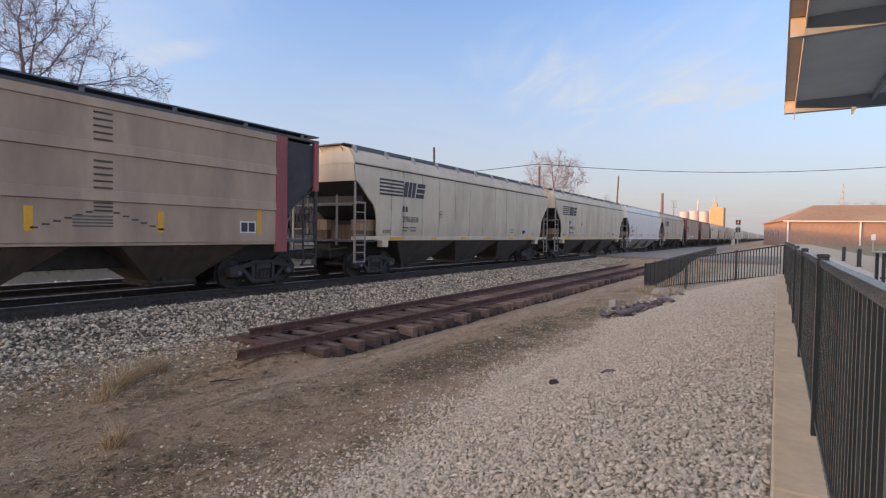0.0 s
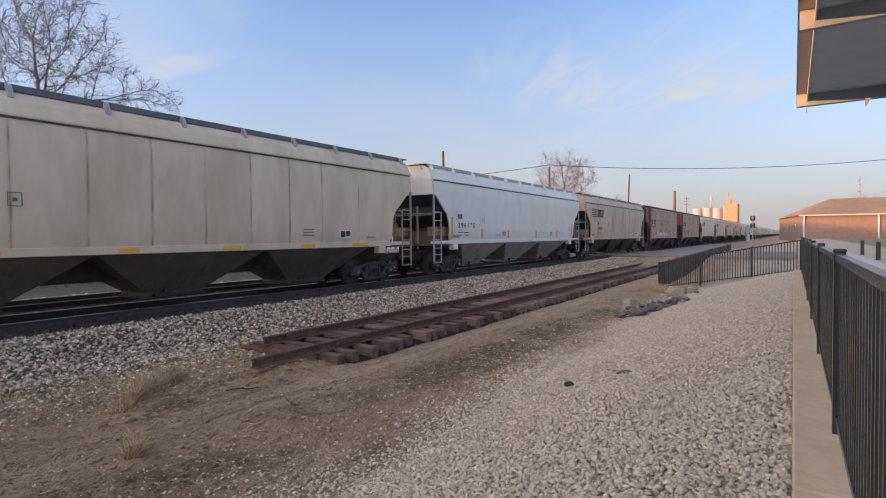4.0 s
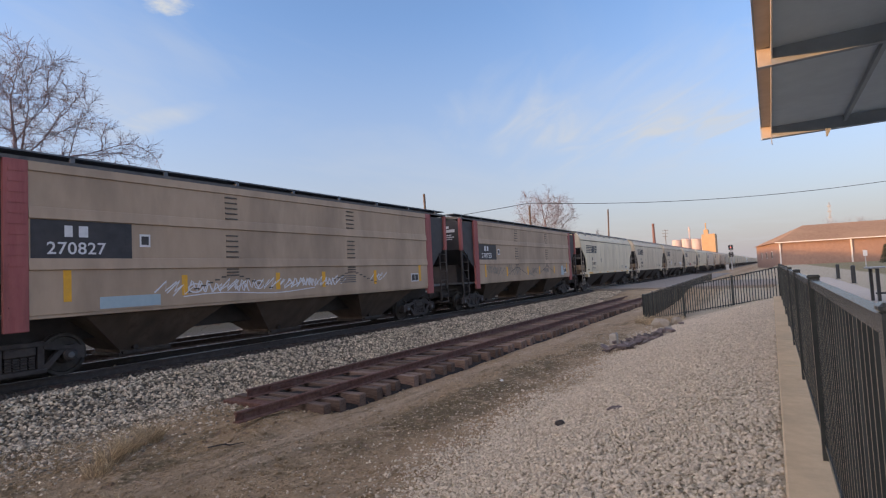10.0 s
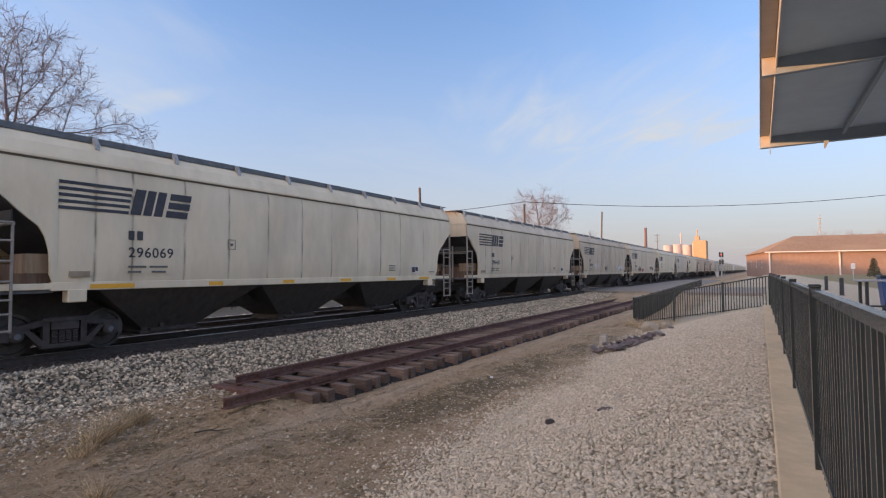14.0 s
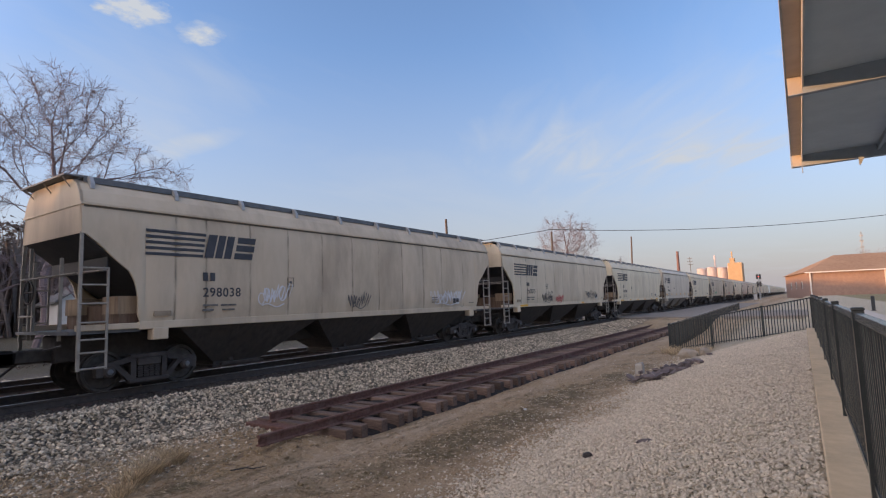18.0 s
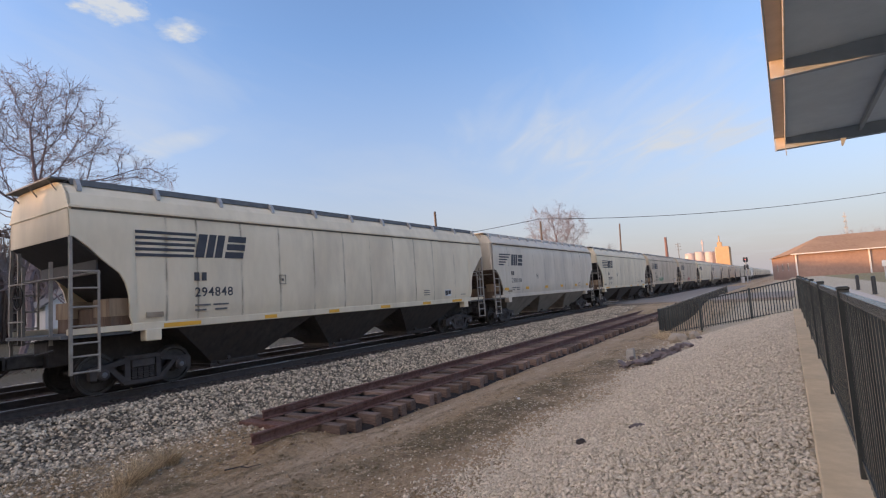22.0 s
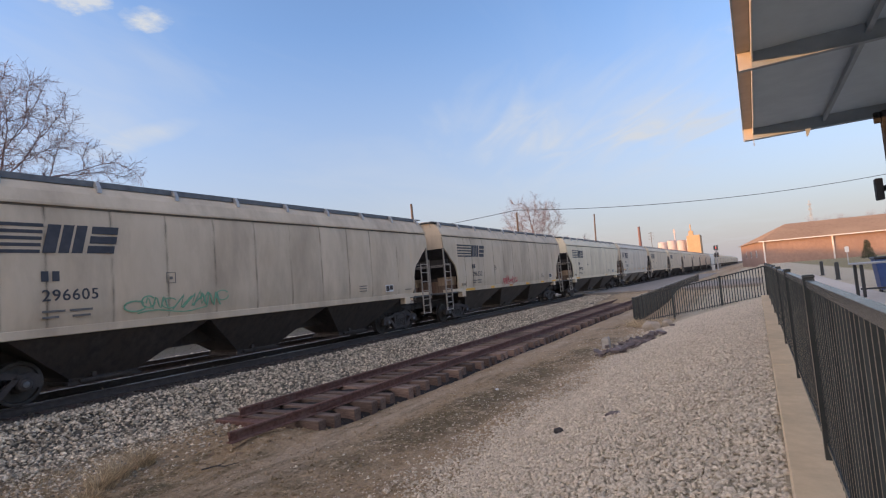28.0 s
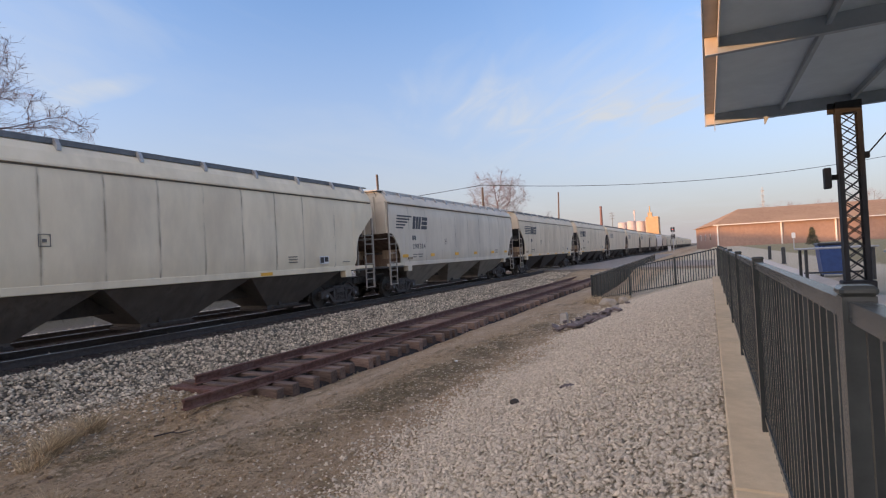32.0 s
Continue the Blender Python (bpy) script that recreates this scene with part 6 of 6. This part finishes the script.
tree(-37.0, 13.0, -0.2, 6.5, 53, 0.8, 5, label="leafless scrubby tree behind the far track", trunk=0.2)
tree(24.0, 228.0, 0.0, 17.0, 61, 0.6, 4, trunk=0.35, extra=2)
tree(36.0, 236.0, 0.0, 16.0, 62, 0.6, 4, trunk=0.35, extra=2)
tree(50.0, 240.0, 0.0, 18.5, 63, 0.6, 4, trunk=0.35, extra=2)
tree(-30.0, 95.0, -0.2, 9.5, 23, 0.6, 5)
tree(-52.0, 44.0, -0.2, 7.0, 31, 0.7, 5)
tree(-58.0, 30.0, -0.2, 8.0, 33, 0.7, 5)

# ---- houses behind the train ----
M_SIDING = mat("white_clapboard", (0.62, 0.60, 0.56), (0.70, 0.68, 0.64), 2, 0.7, 0, 0.05, (0.55, 0.53, 0.49), 0.5, 0.4)
M_TEAL = mat("grey_green_siding", (0.20, 0.26, 0.26), (0.25, 0.31, 0.31), 2, 0.7, 0, 0.05, (0.17, 0.21, 0.21), 0.5, 0.4)
M_SHING = mat("grey_asphalt_shingle", (0.13, 0.125, 0.12), (0.19, 0.18, 0.175), 3, 0.95, 0, 0.2, (0.1, 0.095, 0.09), 0.5, 0.5)


def house(x, y, w, d, eave, peak, wall, label, rz=0.0, windows=2):
    h = thing("house", label, "house", "houses behind the tracks", at=pose(x, y, ground_z(x, y), 0, 0, rz))
    # gable front towards +x
    part("wall", prism(bmesh.new(), [(-w / 2, -0.3), (w / 2, -0.3), (w / 2, eave), (0, peak), (-w / 2, eave)], "x", -0.15, 0.0), wall, h)
    part("wall", prism(bmesh.new(), [(-w / 2, -0.3), (w / 2, -0.3), (w / 2, eave), (0, peak), (-w / 2, eave)], "x", -d, -d + 0.15), wall, h)
    for s in (-1, 1):
        a, b = sorted((s * w / 2, s * (w / 2 - 0.15)))
        part("wall", B((-d + 0.15, -0.15, a, b, -0.3, eave)), wall, h)
        o = 0.35
        k = (peak - eave) / (w / 2)
        part("roof", prism(bmesh.new(), [(0, peak + 0.05), (0, peak + 0.2), (s * (w / 2 + o), eave - k * o + 0.15), (s * (w / 2 + o), eave - k * o)], "x", -d - 0.3, 0.3), M_SHING, h)
    for i in range(windows):
        yc = w * ((i + 0.5) / windows - 0.5) * 0.8
        f = part("window", B((-0.02, 0.05, yc - 0.55, yc + 0.55, 0.9, 2.3)), M_TRIM, h)
        part("pane", B((0.05, 0.06, yc - 0.45, yc + 0.45, 1.0, 1.58)), M_GLASS, f)
        part("pane", B((0.05, 0.06, yc - 0.45, yc + 0.45, 1.64, 2.2)), M_GLASS, f)
    part("door", B((-0.02, 0.05, w / 2 - 1.2, w / 2 - 0.35, 0.0, 2.05)), M_TRIM, h)


house(-48.0, 19.6, 7.0, 10, 3.2, 5.6, M_SIDING, "small white clapboard house with a grey gable roof", -12, 3)
house(-38.0, 27.5, 4.2, 6, 2.6, 3.6, M_TEAL, "grey-green garage with a low gable roof", 0, 1)
house(-52.0, 36.0, 8.0, 10, 3.4, 6.2, M_TEAL, "grey-green house with a shingled gable roof", 5, 2)
# the next two stand out of view, added to shade the far ground
house(-56.0, 0.0, 8.0, 10, 3.4, 6.4, M_SIDING, "unseen white clapboard house added to shade the far ground", 0, 2)
house(-58.0, -30.0, 8.0, 10, 2.6, 4.0, M_SIDING, "low unseen white clapboard house added to shade the tracks", 0, 2)
house(-46.0, 62.0, 8.0, 10, 3.2, 5.8, M_SIDING, "white clapboard house near the crossing", 0, 2)

# ---- brush along the far side ----
M_BRUSH = mat("dry_brown_brush", (0.12, 0.085, 0.065), (0.22, 0.165, 0.12), 5, 0.95, 0, 0.1, island=0.3)
rng = random.Random(9)
bm = bmesh.new()
for i in range(2600):
    y = rng.uniform(-10, 75)
    x = -28 + rng.gauss(0, 1.3)
    z = ground_z(x, y)
    h = rng.uniform(0.5, 1.7) * (0.7 + 0.4 * math.sin(y * 0.7))
    p = Vector((x, y, z - 0.05))
    q = p + Vector((rng.uniform(-0.4, 0.4), rng.uniform(-0.4, 0.4), h * 0.6))
    bar(bm, p, q, 0.016, 3, 0.012)
    bar(bm, q, q + Vector((rng.uniform(-0.5, 0.5), rng.uniform(-0.5, 0.5), h * 0.5)), 0.012, 3, 0.006)
me = bpy.data.meshes.new("brush")
bm.to_mesh(me)
bm.free()
me.materials.append(M_BRUSH)
tagged(new("brush", me), "dry brown leafless brush along the far track", "shrub", "", "stuff")

# ---- leafless thicket far behind the houses, made tall and dense to block low sun ----
M_THICKET = mat("grey_brown_thicket", (0.15, 0.115, 0.095), (0.23, 0.18, 0.15), 3, 0.95, 0, 0.1, island=0.3)
rng = random.Random(19)
vs, fs = [], []
for i in range(11000):
    y = rng.uniform(-80, 170)
    x = -66 + rng.gauss(0, 2.2)
    h = rng.uniform(7.0, 11.8)
    lx, ly = rng.gauss(0, 0.12) * h, rng.gauss(0, 0.16) * h
    z = -0.3 + (rng.random() ** 2) * 2.0
    r = rng.uniform(0.05, 0.22)
    n = len(vs)
    vs += [(x - r, y - r, z), (x + r, y - r, z), (x, y + r, z), (x + lx * 0.6 + rng.uniform(-.3, .3), y + ly * 0.6 + rng.uniform(-.3, .3), h * 0.6), (x + lx, y + ly, h),
           (x + lx + rng.uniform(-.9, .9), y + ly + rng.uniform(-1.2, 1.2), h * 0.86)]
    fs += [(n, n + 1, n + 3), (n + 1, n + 2, n + 3), (n + 2, n, n + 3), (n + 3, n + 1, n + 4), (n + 2, n + 3, n + 5)]
for i in range(90000):
    y, x, z = rng.uniform(-82, 172), -66 + rng.gauss(0, 1.8), rng.uniform(0.0, 11.55)
    n = len(vs)
    vs += [(x + rng.uniform(-.25, .25), y + rng.uniform(-.45, .45), z + rng.uniform(-.25, .25)) for _ in range(3)]
    fs.append((n, n + 1, n + 2))
me = bpy.data.meshes.new("thicket")
me.from_pydata(vs, [], fs)
me.materials.append(M_THICKET)
tagged(new("thicket", me), "leafless grey-brown thicket behind the houses, made dense to block sun", "shrub", "", "stuff")

M_ASPHW = mat("weathered_grey_boards", (0.20, 0.19, 0.18), (0.28, 0.27, 0.25), 4, 0.9, 0, 0.2, (0.15, 0.14, 0.13), 0.6, 0.5)
# ---- plain wall added out of view on the far side to block low sun ----
far_wall = thing("boundary_wall", "plain grey wall added out of view to block low sun", "wall", kind="structure")
part("wall_run", B((-31.2, -31.0, -110, -2, -0.5, 4.1)), M_ASPHW, far_wall)

# ---- road crossing ----
M_ASPH = mat("worn_grey_asphalt", (0.22, 0.185, 0.15), (0.31, 0.265, 0.22), 8, 0.95, 0, 0.3, (0.16, 0.135, 0.11), 0.8, 0.5)
road = thing("crossing_road", "worn grey asphalt road over the tracks", "road", kind="structure")
part("road_surface", B((-60, -15.6, 44, 58, -0.5, -0.015)), M_ASPH, road)
part("road_surface", B((-12.4, 60, 44, 58, -0.5, -0.015)), M_ASPH, road)
part("crossing_panel", B((-14.68, -13.32, 44.2, 57.8, -0.17, -0.012)), M_ASPH, road)
part("crossing_panel", B((-13.16, -12.42, 44.2, 57.8, -0.17, -0.012)), M_ASPH, road)
part("apron", B((-12.4, -6.0, 58, 104, -0.5, -0.05)), M_ASPH, road)

# ---- small things on the ground ----
SCRAP = (-5.24, 9.32)
M_STRAW = mat("dry_straw_grass", (0.44, 0.33, 0.195), (0.60, 0.47, 0.30), 6, 0.9, 0, 0.1, island=0.45)
M_SLATE = mat("dark_purple_slate", (0.095, 0.074, 0.07), (0.17, 0.135, 0.125), 7, 0.85, 0, 0.3, (0.27, 0.22, 0.19), 2, 0.5, rand=0.35)
M_COAL = mat("black_lump", (0.022, 0.018, 0.017), (0.05, 0.042, 0.038), 10, 0.8, 0, 0.3)


def tuft(x, y, h, n, seed, lean=0.55, wide=0.25):
    """Curved dry blades, bent over to all sides, with broken brown ones low down."""
    rng = random.Random(seed)
    bm = bmesh.new()
    for i in range(2 * n):
        a, r = rng.uniform(0, 6.28), wide * rng.random() ** 0.7
        p = Vector((r * math.cos(a), r * math.sin(a), 0))
        b = a + rng.gauss(0, 0.8)
        tilt = lean * rng.random() ** 0.7
        d = Vector((math.cos(b) * tilt + 0.12, math.sin(b) * tilt + 0.2, 1)).normalized()
        l = h * (rng.uniform(0.2, 0.6) if i % 3 == 0 else rng.uniform(0.5, 1.15))
        w = rng.uniform(0.004, 0.009)
        for k in range(3):
            q = p + d * l * 0.38
            bar(bm, p, q, w * (1 - 0.28 * k), 3, w * (1 - 0.28 * (k + 1)))
            p = q
            d = (d + Vector((rng.uniform(-0.25, 0.25) + math.cos(b) * 0.2, rng.uniform(-0.25, 0.25) + math.sin(b) * 0.2, -0.22))).normalized()
    me = bpy.data.meshes.new("grass_tuft")
    bm.to_mesh(me)
    bm.free()
    me.materials.append(M_STRAW)
    ob = new("grass_tuft", me)
    ob.matrix_basis = pose(x, y, bumpy(x, y) - 0.02)
    tagged(ob, "tuft of dry straw-coloured grass on bare dirt", "grass", "", "stuff")


for k, (x, y, h, n, w) in enumerate(((-8.7, 3.25, 0.36, 130, 0.16), (-8.55, 2.8, 0.34, 110, 0.2), (-8.2, 2.4, 0.32, 110, 0.16), (-7.9, 2.1, 0.22, 60, 0.18), (-9.6, 2.3, 0.16, 40, 0.4), (-6.1, 1.4, 0.30, 70, 0.12),
                                     (-10.1, 1.4, 0.2, 50, 0.4), (-4.1, 21.6, 0.3, 160, 0.5), (-4.6, 22.4, 0.35, 160, 0.5), (-3.4, 21.8, 0.25, 120, 0.4))):
    tuft(x, y, h, n, 40 + k, wide=w)


M_RUBB = mat("tan_rubble", (0.30, 0.25, 0.185), (0.40, 0.335, 0.255), 9, 0.95, 0, 0.4, (0.22, 0.18, 0.135), 3, 0.5)
M_MARK = mat("grey_weathered_concrete", (0.36, 0.33, 0.28), (0.46, 0.42, 0.36), 9, 0.9, 0, 0.3, (0.30, 0.28, 0.25), 3, 0.5)


def rubble(name, x, y, sx, sy, sz, material, label, category, seed, rz=0.0, group=""):
    """A rough lump: a worn block with uneven corners."""
    rng = random.Random(seed)
    bm = bmesh.new()
    bmesh.ops.create_icosphere(bm, subdivisions=2, radius=1.0)
    for v in bm.verts:
        k = 1 + 0.28 * noise.noise(v.co * 1.7 + Vector((seed, 0, 0)))
        v.co = Vector((v.co.x * sx * k, v.co.y * sy * k, v.co.z * sz * k))
    me = bpy.data.meshes.new(name)
    bm.to_mesh(me)
    bm.free()
    me.materials.append(material)
    ob = new(name, me)
    ob.matrix_basis = pose(x, y, bumpy(x, y) + sz * 0.45, rng.uniform(-8, 8), rng.uniform(-8, 8), rz)
    return tagged(ob, label, category, group)


rubble("coal_lump", -2.36, 5.08, 0.075, 0.06, 0.055, M_COAL, "small black lump lying on the gravel", "stone", 3)
rubble("gravel_lump", -1.69, 5.34, 0.12, 0.07, 0.035, M_SLATE, "flat dark stone lying on the gravel", "stone", 4)
rubble("boulder", -3.55, 19.6, 0.36, 0.3, 0.24, M_RUBB, "tan broken concrete boulder by the cross fence", "rubble", 5, 20, "rubble by the fence")
rubble("boulder", -3.05, 19.9, 0.24, 0.2, 0.18, M_RUBB, "small tan concrete chunk by the cross fence", "rubble", 6, 60, "rubble by the fence")
rubble("concrete_chunk", -3.05, 17.9, 0.16, 0.14, 0.1, M_RUBB, "whitish concrete chunk among slate pieces", "rubble", 7, 10, "rubble by the fence")
post = thing("marker_post", "stub of a pale concrete marker post", "post", at=pose(-4.28, 15.5, ground_z(-4.28, 15.5) - 0.1))
part("shaft", B((-0.12, 0.12, -0.12, 0.12, 0, 0.42, 0.03)), M_MARK, post)
part("broken_top", prism(bmesh.new(), [(-0.11, 0.4), (0.11, 0.4), (0.08, 0.46), (-0.06, 0.43)], "y", -0.1, 0.1), M_MARK, post)
rng = random.Random(17)
for i in range(85):
    y = 15.1 + rng.gauss(0, 0.85)
    x = -3.45 + (y - 15.0) * 0.25 + rng.gauss(0, 0.24)
    s = rng.uniform(0.06, 0.21)
    bm = bmesh.new()
    prism(bm, [(s * (1 + rng.uniform(-0.3, 0.3)) * math.cos(a), 0.7 * s * (1 + rng.uniform(-0.3, 0.3)) * math.sin(a)) for a in (0.3, 1.4, 2.5, 3.6, 4.5, 5.6)], "z", 0, rng.uniform(0.03, 0.08))
    me = bpy.data.meshes.new("slate_slab")
    bm.to_mesh(me)
    bm.free()
    me.materials.append(M_SLATE)
    ob = new("slate_slab", me)
    ob.matrix_basis = pose(x, y, bumpy(x, y) + rng.uniform(0.0, 0.11), rng.uniform(-22, 22), rng.uniform(-22, 22), rng.uniform(0, 360))
    tagged(ob, "dark broken slate slab in a heap on dirt", "slab", "heap of slate slabs")
scrap = thing("paper_scrap", "crumpled white paper scrap on bare dirt", "litter", at=pose(SCRAP[0], SCRAP[1], bumpy(*SCRAP)))
bm = bmesh.new()
bmesh.ops.create_icosphere(bm, subdivisions=2, radius=0.04)
for v in bm.verts:
    v.co *= 1 + 0.5 * noise.noise(v.co * 40)
    v.co.z = v.co.z * 0.6 + 0.02
part("crumpled_sheet", bm, M_SIGNW, scrap)
stick = thing("fallen_stick", "dark fallen stick on bare dirt", "stick", at=pose(-7.2, 3.6, ground_z(-7.2, 3.6) + 0.03, 0, 0, 35))
bm = bar(bmesh.new(), (-0.26, -0.03, 0), (-0.05, 0.02, 0.02), 0.012, 5)
bar(bm, (-0.05, 0.02, 0.02), (0.08, -0.02, 0.015), 0.011, 5)
bar(bm, (0.08, -0.02, 0.015), (0.27, 0.03, 0.03), 0.010, 5, 0.004)
bar(bm, (-0.05, 0.02, 0.02), (0.05, 0.10, 0.03), 0.007, 5, 0.003)
part("twig", bm, M_COAL, stick)


# ---- the train ----
def travelled(t):
    return 8.739 * t + 0.01898 * t * t


G = {10: ((M_SPRAYR, 6.9, 1.62, 1.1, 0.42, 6), (M_NAVY, 4.95, 1.65, 1.35, 0.55, 7), (M_INK, 12.4, 1.85, 2.3, 0.4, 9)),
     9: ((M_SPRAYW, 4.4, 1.9, 1.1, 0.5, 8), (M_INK, 8.0, 1.75, 0.9, 0.45, 6), (M_SPRAYW, 12.8, 1.75, 2.3, 0.55, 9)),
     14: ((M_SPRAYG, 4.4, 1.75, 2.6, 0.4, 9),), 15: ((M_SPRAYR, 6.4, 1.58, 2.1, 0.4, 9),),
     11: (), 5: ((M_SPRAYW, 4.3, 1.62, 6.4, 0.3, 26), (M_SPRAYW, 12.3, 1.75, 0.7, 0.3, 3)), 6: ((M_BAYS, 2.7, 1.66, 1.6, 0.5, 5), (M_BAYS, 5.2, 1.66, 1.4, 0.55, 5), (M_BAYS, 8.1, 1.62, 1.4, 0.45, 6))}
CARS = [  # leading end at the start, kind, number, reflectors
    (-7.0, "boxy", "", "posts"), (12.37, "tan", "296068", "line"), (32.08, "tan", "294818", "line"), (51.85, "white", "296175", "posts"), (71.17, "tan", "297690", "line"),
    (90.57, "boxy", "270827", "posts"), (109.63, "boxy", "270755", "posts"), (128.40, "tan", "296069", "line"), (147.59, "tan", "296481", ""), (166.72, "tan", "298038", ""),
    (185.75, "tan", "297875", "two"), (204.82, "tan", "294848", "line"), (223.8, "silver", "298318", "high"), (241.5, "tan", "295188", "line"), (260.3, "tan", "296605", ""),
    (279.24, "tan", "296332", "line"), (298.13, "tan", "296998", "two"), (317.08, "silver", "298284", "high")]
tail = 334.9
for kind in ("tan",) * 6 + ("white",) + ("tan",) * 15:
    CARS.append((tail, kind, "", "line"))
    tail += 19.2
for k in range(1, 8):      # cars that have passed already
    CARS.append((-7.0 - 19.2 * k, "boxy" if k in (3, 6) else "tan", "", "line"))
LENGTHS = {1: 18.3, 2: 18.2, 3: 17.9, 4: 17.8, 5: 17.7, 6: 17.35, 8: 17.6, 9: 17.6, 11: 17.8, 12: 16.2, 13: 17.4, 15: 17.1, 16: 17.7, 17: 16.2}
TRAIN = []
simple_made = {}
for i, (s, kind, number, yellow) in enumerate(CARS):
    length = LENGTHS.get(i, 17.6 if kind in ("boxy", "white") else 17.5)
    if i < 20:
        if kind == "boxy":
            car = boxy(number, yellow, G.get(i, ()), length)
        else:
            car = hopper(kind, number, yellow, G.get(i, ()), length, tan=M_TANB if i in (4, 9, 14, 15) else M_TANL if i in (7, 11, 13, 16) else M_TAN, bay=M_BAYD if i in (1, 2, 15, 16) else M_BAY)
    elif kind in simple_made:
        car = copy_thing(simple_made[kind], pose(0, 0, 0))
    else:
        car = boxy("", "", (), length, False, True) if kind == "boxy" else hopper(kind, "", "", (), length, False, True)
        simple_made[kind] = car
    TRAIN.append((car, s))

# ---- loose stones ----
stones("ballast_fringe", 7500, ((-10.5, -7.7), (-2.5, 7.5)), 0.026, M_BALLAST, "ballast stones strewn over the dirt", seed=21, fade=0.45)
stones("gravel_fringe", 3600, ((-5.6, -3.1), (-0.6, 22)), 0.017, M_STONE, "scattered limestone gravel thinning out over dirt", seed=14, fade=2.2)
stones("platform_gravel", 34000, ((-4.9, 0.09), (-0.6, -9)), 0.022, M_STONE, "pale crushed limestone gravel along the kerb", seed=31, sink=0.55, ragged=-3.35)
stones("gravel_stones", 130000, ((-4.9, 0.09), (-0.6, 20.5)), 0.021, M_STONE, "pale crushed limestone gravel along the kerb", seed=3, sink=0.55, ragged=-3.35)
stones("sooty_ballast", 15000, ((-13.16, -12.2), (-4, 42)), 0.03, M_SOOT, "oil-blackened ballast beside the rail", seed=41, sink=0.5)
stones("ballast_stones", 44000, ((-12.42, -10.1), (-4, 42)), 0.036, M_BALLAST, "grey and white ballast stones beside the main track", seed=4, sink=0.75)
stones("track_ballast", 9000, ((-14.68, -13.32), (-4, 43)), 0.04, M_BALLAST, "ballast stones between the main line rails", seed=11)
stones("far_ballast", 9000, ((-16.3, -15.35), (-4, 43)), 0.045, M_BALLAST, "ballast stones between the two tracks", seed=12)
stones("second_track_ballast", 7000, ((-22.3, -19.05), (-4, 43)), 0.06, M_BALLAST, "ballast stones beyond the second track", seed=13)
stones("crib_ballast", 3500, ((-18.35, -17.05), (-4, 43)), 0.05, M_BALLAST, "ballast stones between the second track rails", seed=15)
stones("dirt_pebbles", 2600, ((-10.6, -3.0), (-0.5, 24)), 0.0135, M_STONE, "scattered pale pebbles on bare dirt", seed=6)
stones("dirt_clods", 16000, ((-10.6, -2.9), (-1.5, 24)), 0.017, M_GROUND, "crumbled dirt clods and grit", seed=8)
stones("dirt_lumps", 5500, ((-10.4, -3.6), (-1.5, 14)), 0.028, M_GROUND, "larger crumbled dirt lumps", seed=9)
stones("dirt_stones", 170, ((-10.6, -3.0), (-0.5, 24)), 0.026, M_STONE, "scattered pale stones on bare dirt", seed=7)


M_LITTER = mat("dead_grass_litter", (0.22, 0.16, 0.10), (0.44, 0.34, 0.22), 6, 0.95, 0, 0.1, island=0.6)


def litter(name, count, region, label, seed):
    """Short dead blades lying flat in patches on the dirt, in one mesh."""
    rng = random.Random(seed)
    (xa, xb), (ya, yb) = region
    vs, fs = [], []
    while len(fs) < 3 * count:
        x, y = rng.uniform(xa, xb), ya + (yb - ya) * rng.random() ** 1.4
        if noise.noise(Vector((x * 1.1, y * 0.6, 21))) + 0.5 * noise.noise(Vector((x * 3, y * 2.2, 4))) < rng.uniform(-0.1, 0.35):
            continue
        a, ln = rng.uniform(0, 6.283), rng.uniform(0.03, 0.11)
        z = bumpy(x, y) + 0.004
        dx, dy = math.cos(a) * ln, math.sin(a) * ln
        w = 0.0035
        o = len(vs)
        vs += [(x - w * math.sin(a), y + w * math.cos(a), z), (x + w * math.sin(a), y - w * math.cos(a), z), (x, y, z + 2 * w), (x + dx, y + dy, z + rng.uniform(0.0, 0.03))]
        fs += [(o, o + 2, o + 3), (o + 2, o + 1, o + 3), (o + 1, o, o + 3)]
    me = bpy.data.meshes.new(name)
    me.from_pydata(vs, [], fs)
    me.materials.append(M_LITTER)
    return tagged(new(name, me), label, "grass", "", "stuff")


litter("dead_grass", 8000, ((-10.2, -4.0), (-1.0, 16)), "dead grass blades lying flat in patches on dirt", 71)


def motions():
    for car, s in TRAIN:
        walk(car, [(t, pose(X_TRACK, s - travelled(t), 0)) for t in (0, 4, 8, 12, 16, 20, 24, 28, 32)])
    for wheel, dy in SPINNING:
        rows = []
        for k in range(0, 961, 2):
            t = k / 30
            rows.append((t, pose(0, dy, WHEEL_R, math.degrees(travelled(t) / WHEEL_R) % 360)))
        walk(wheel, rows)


motions()
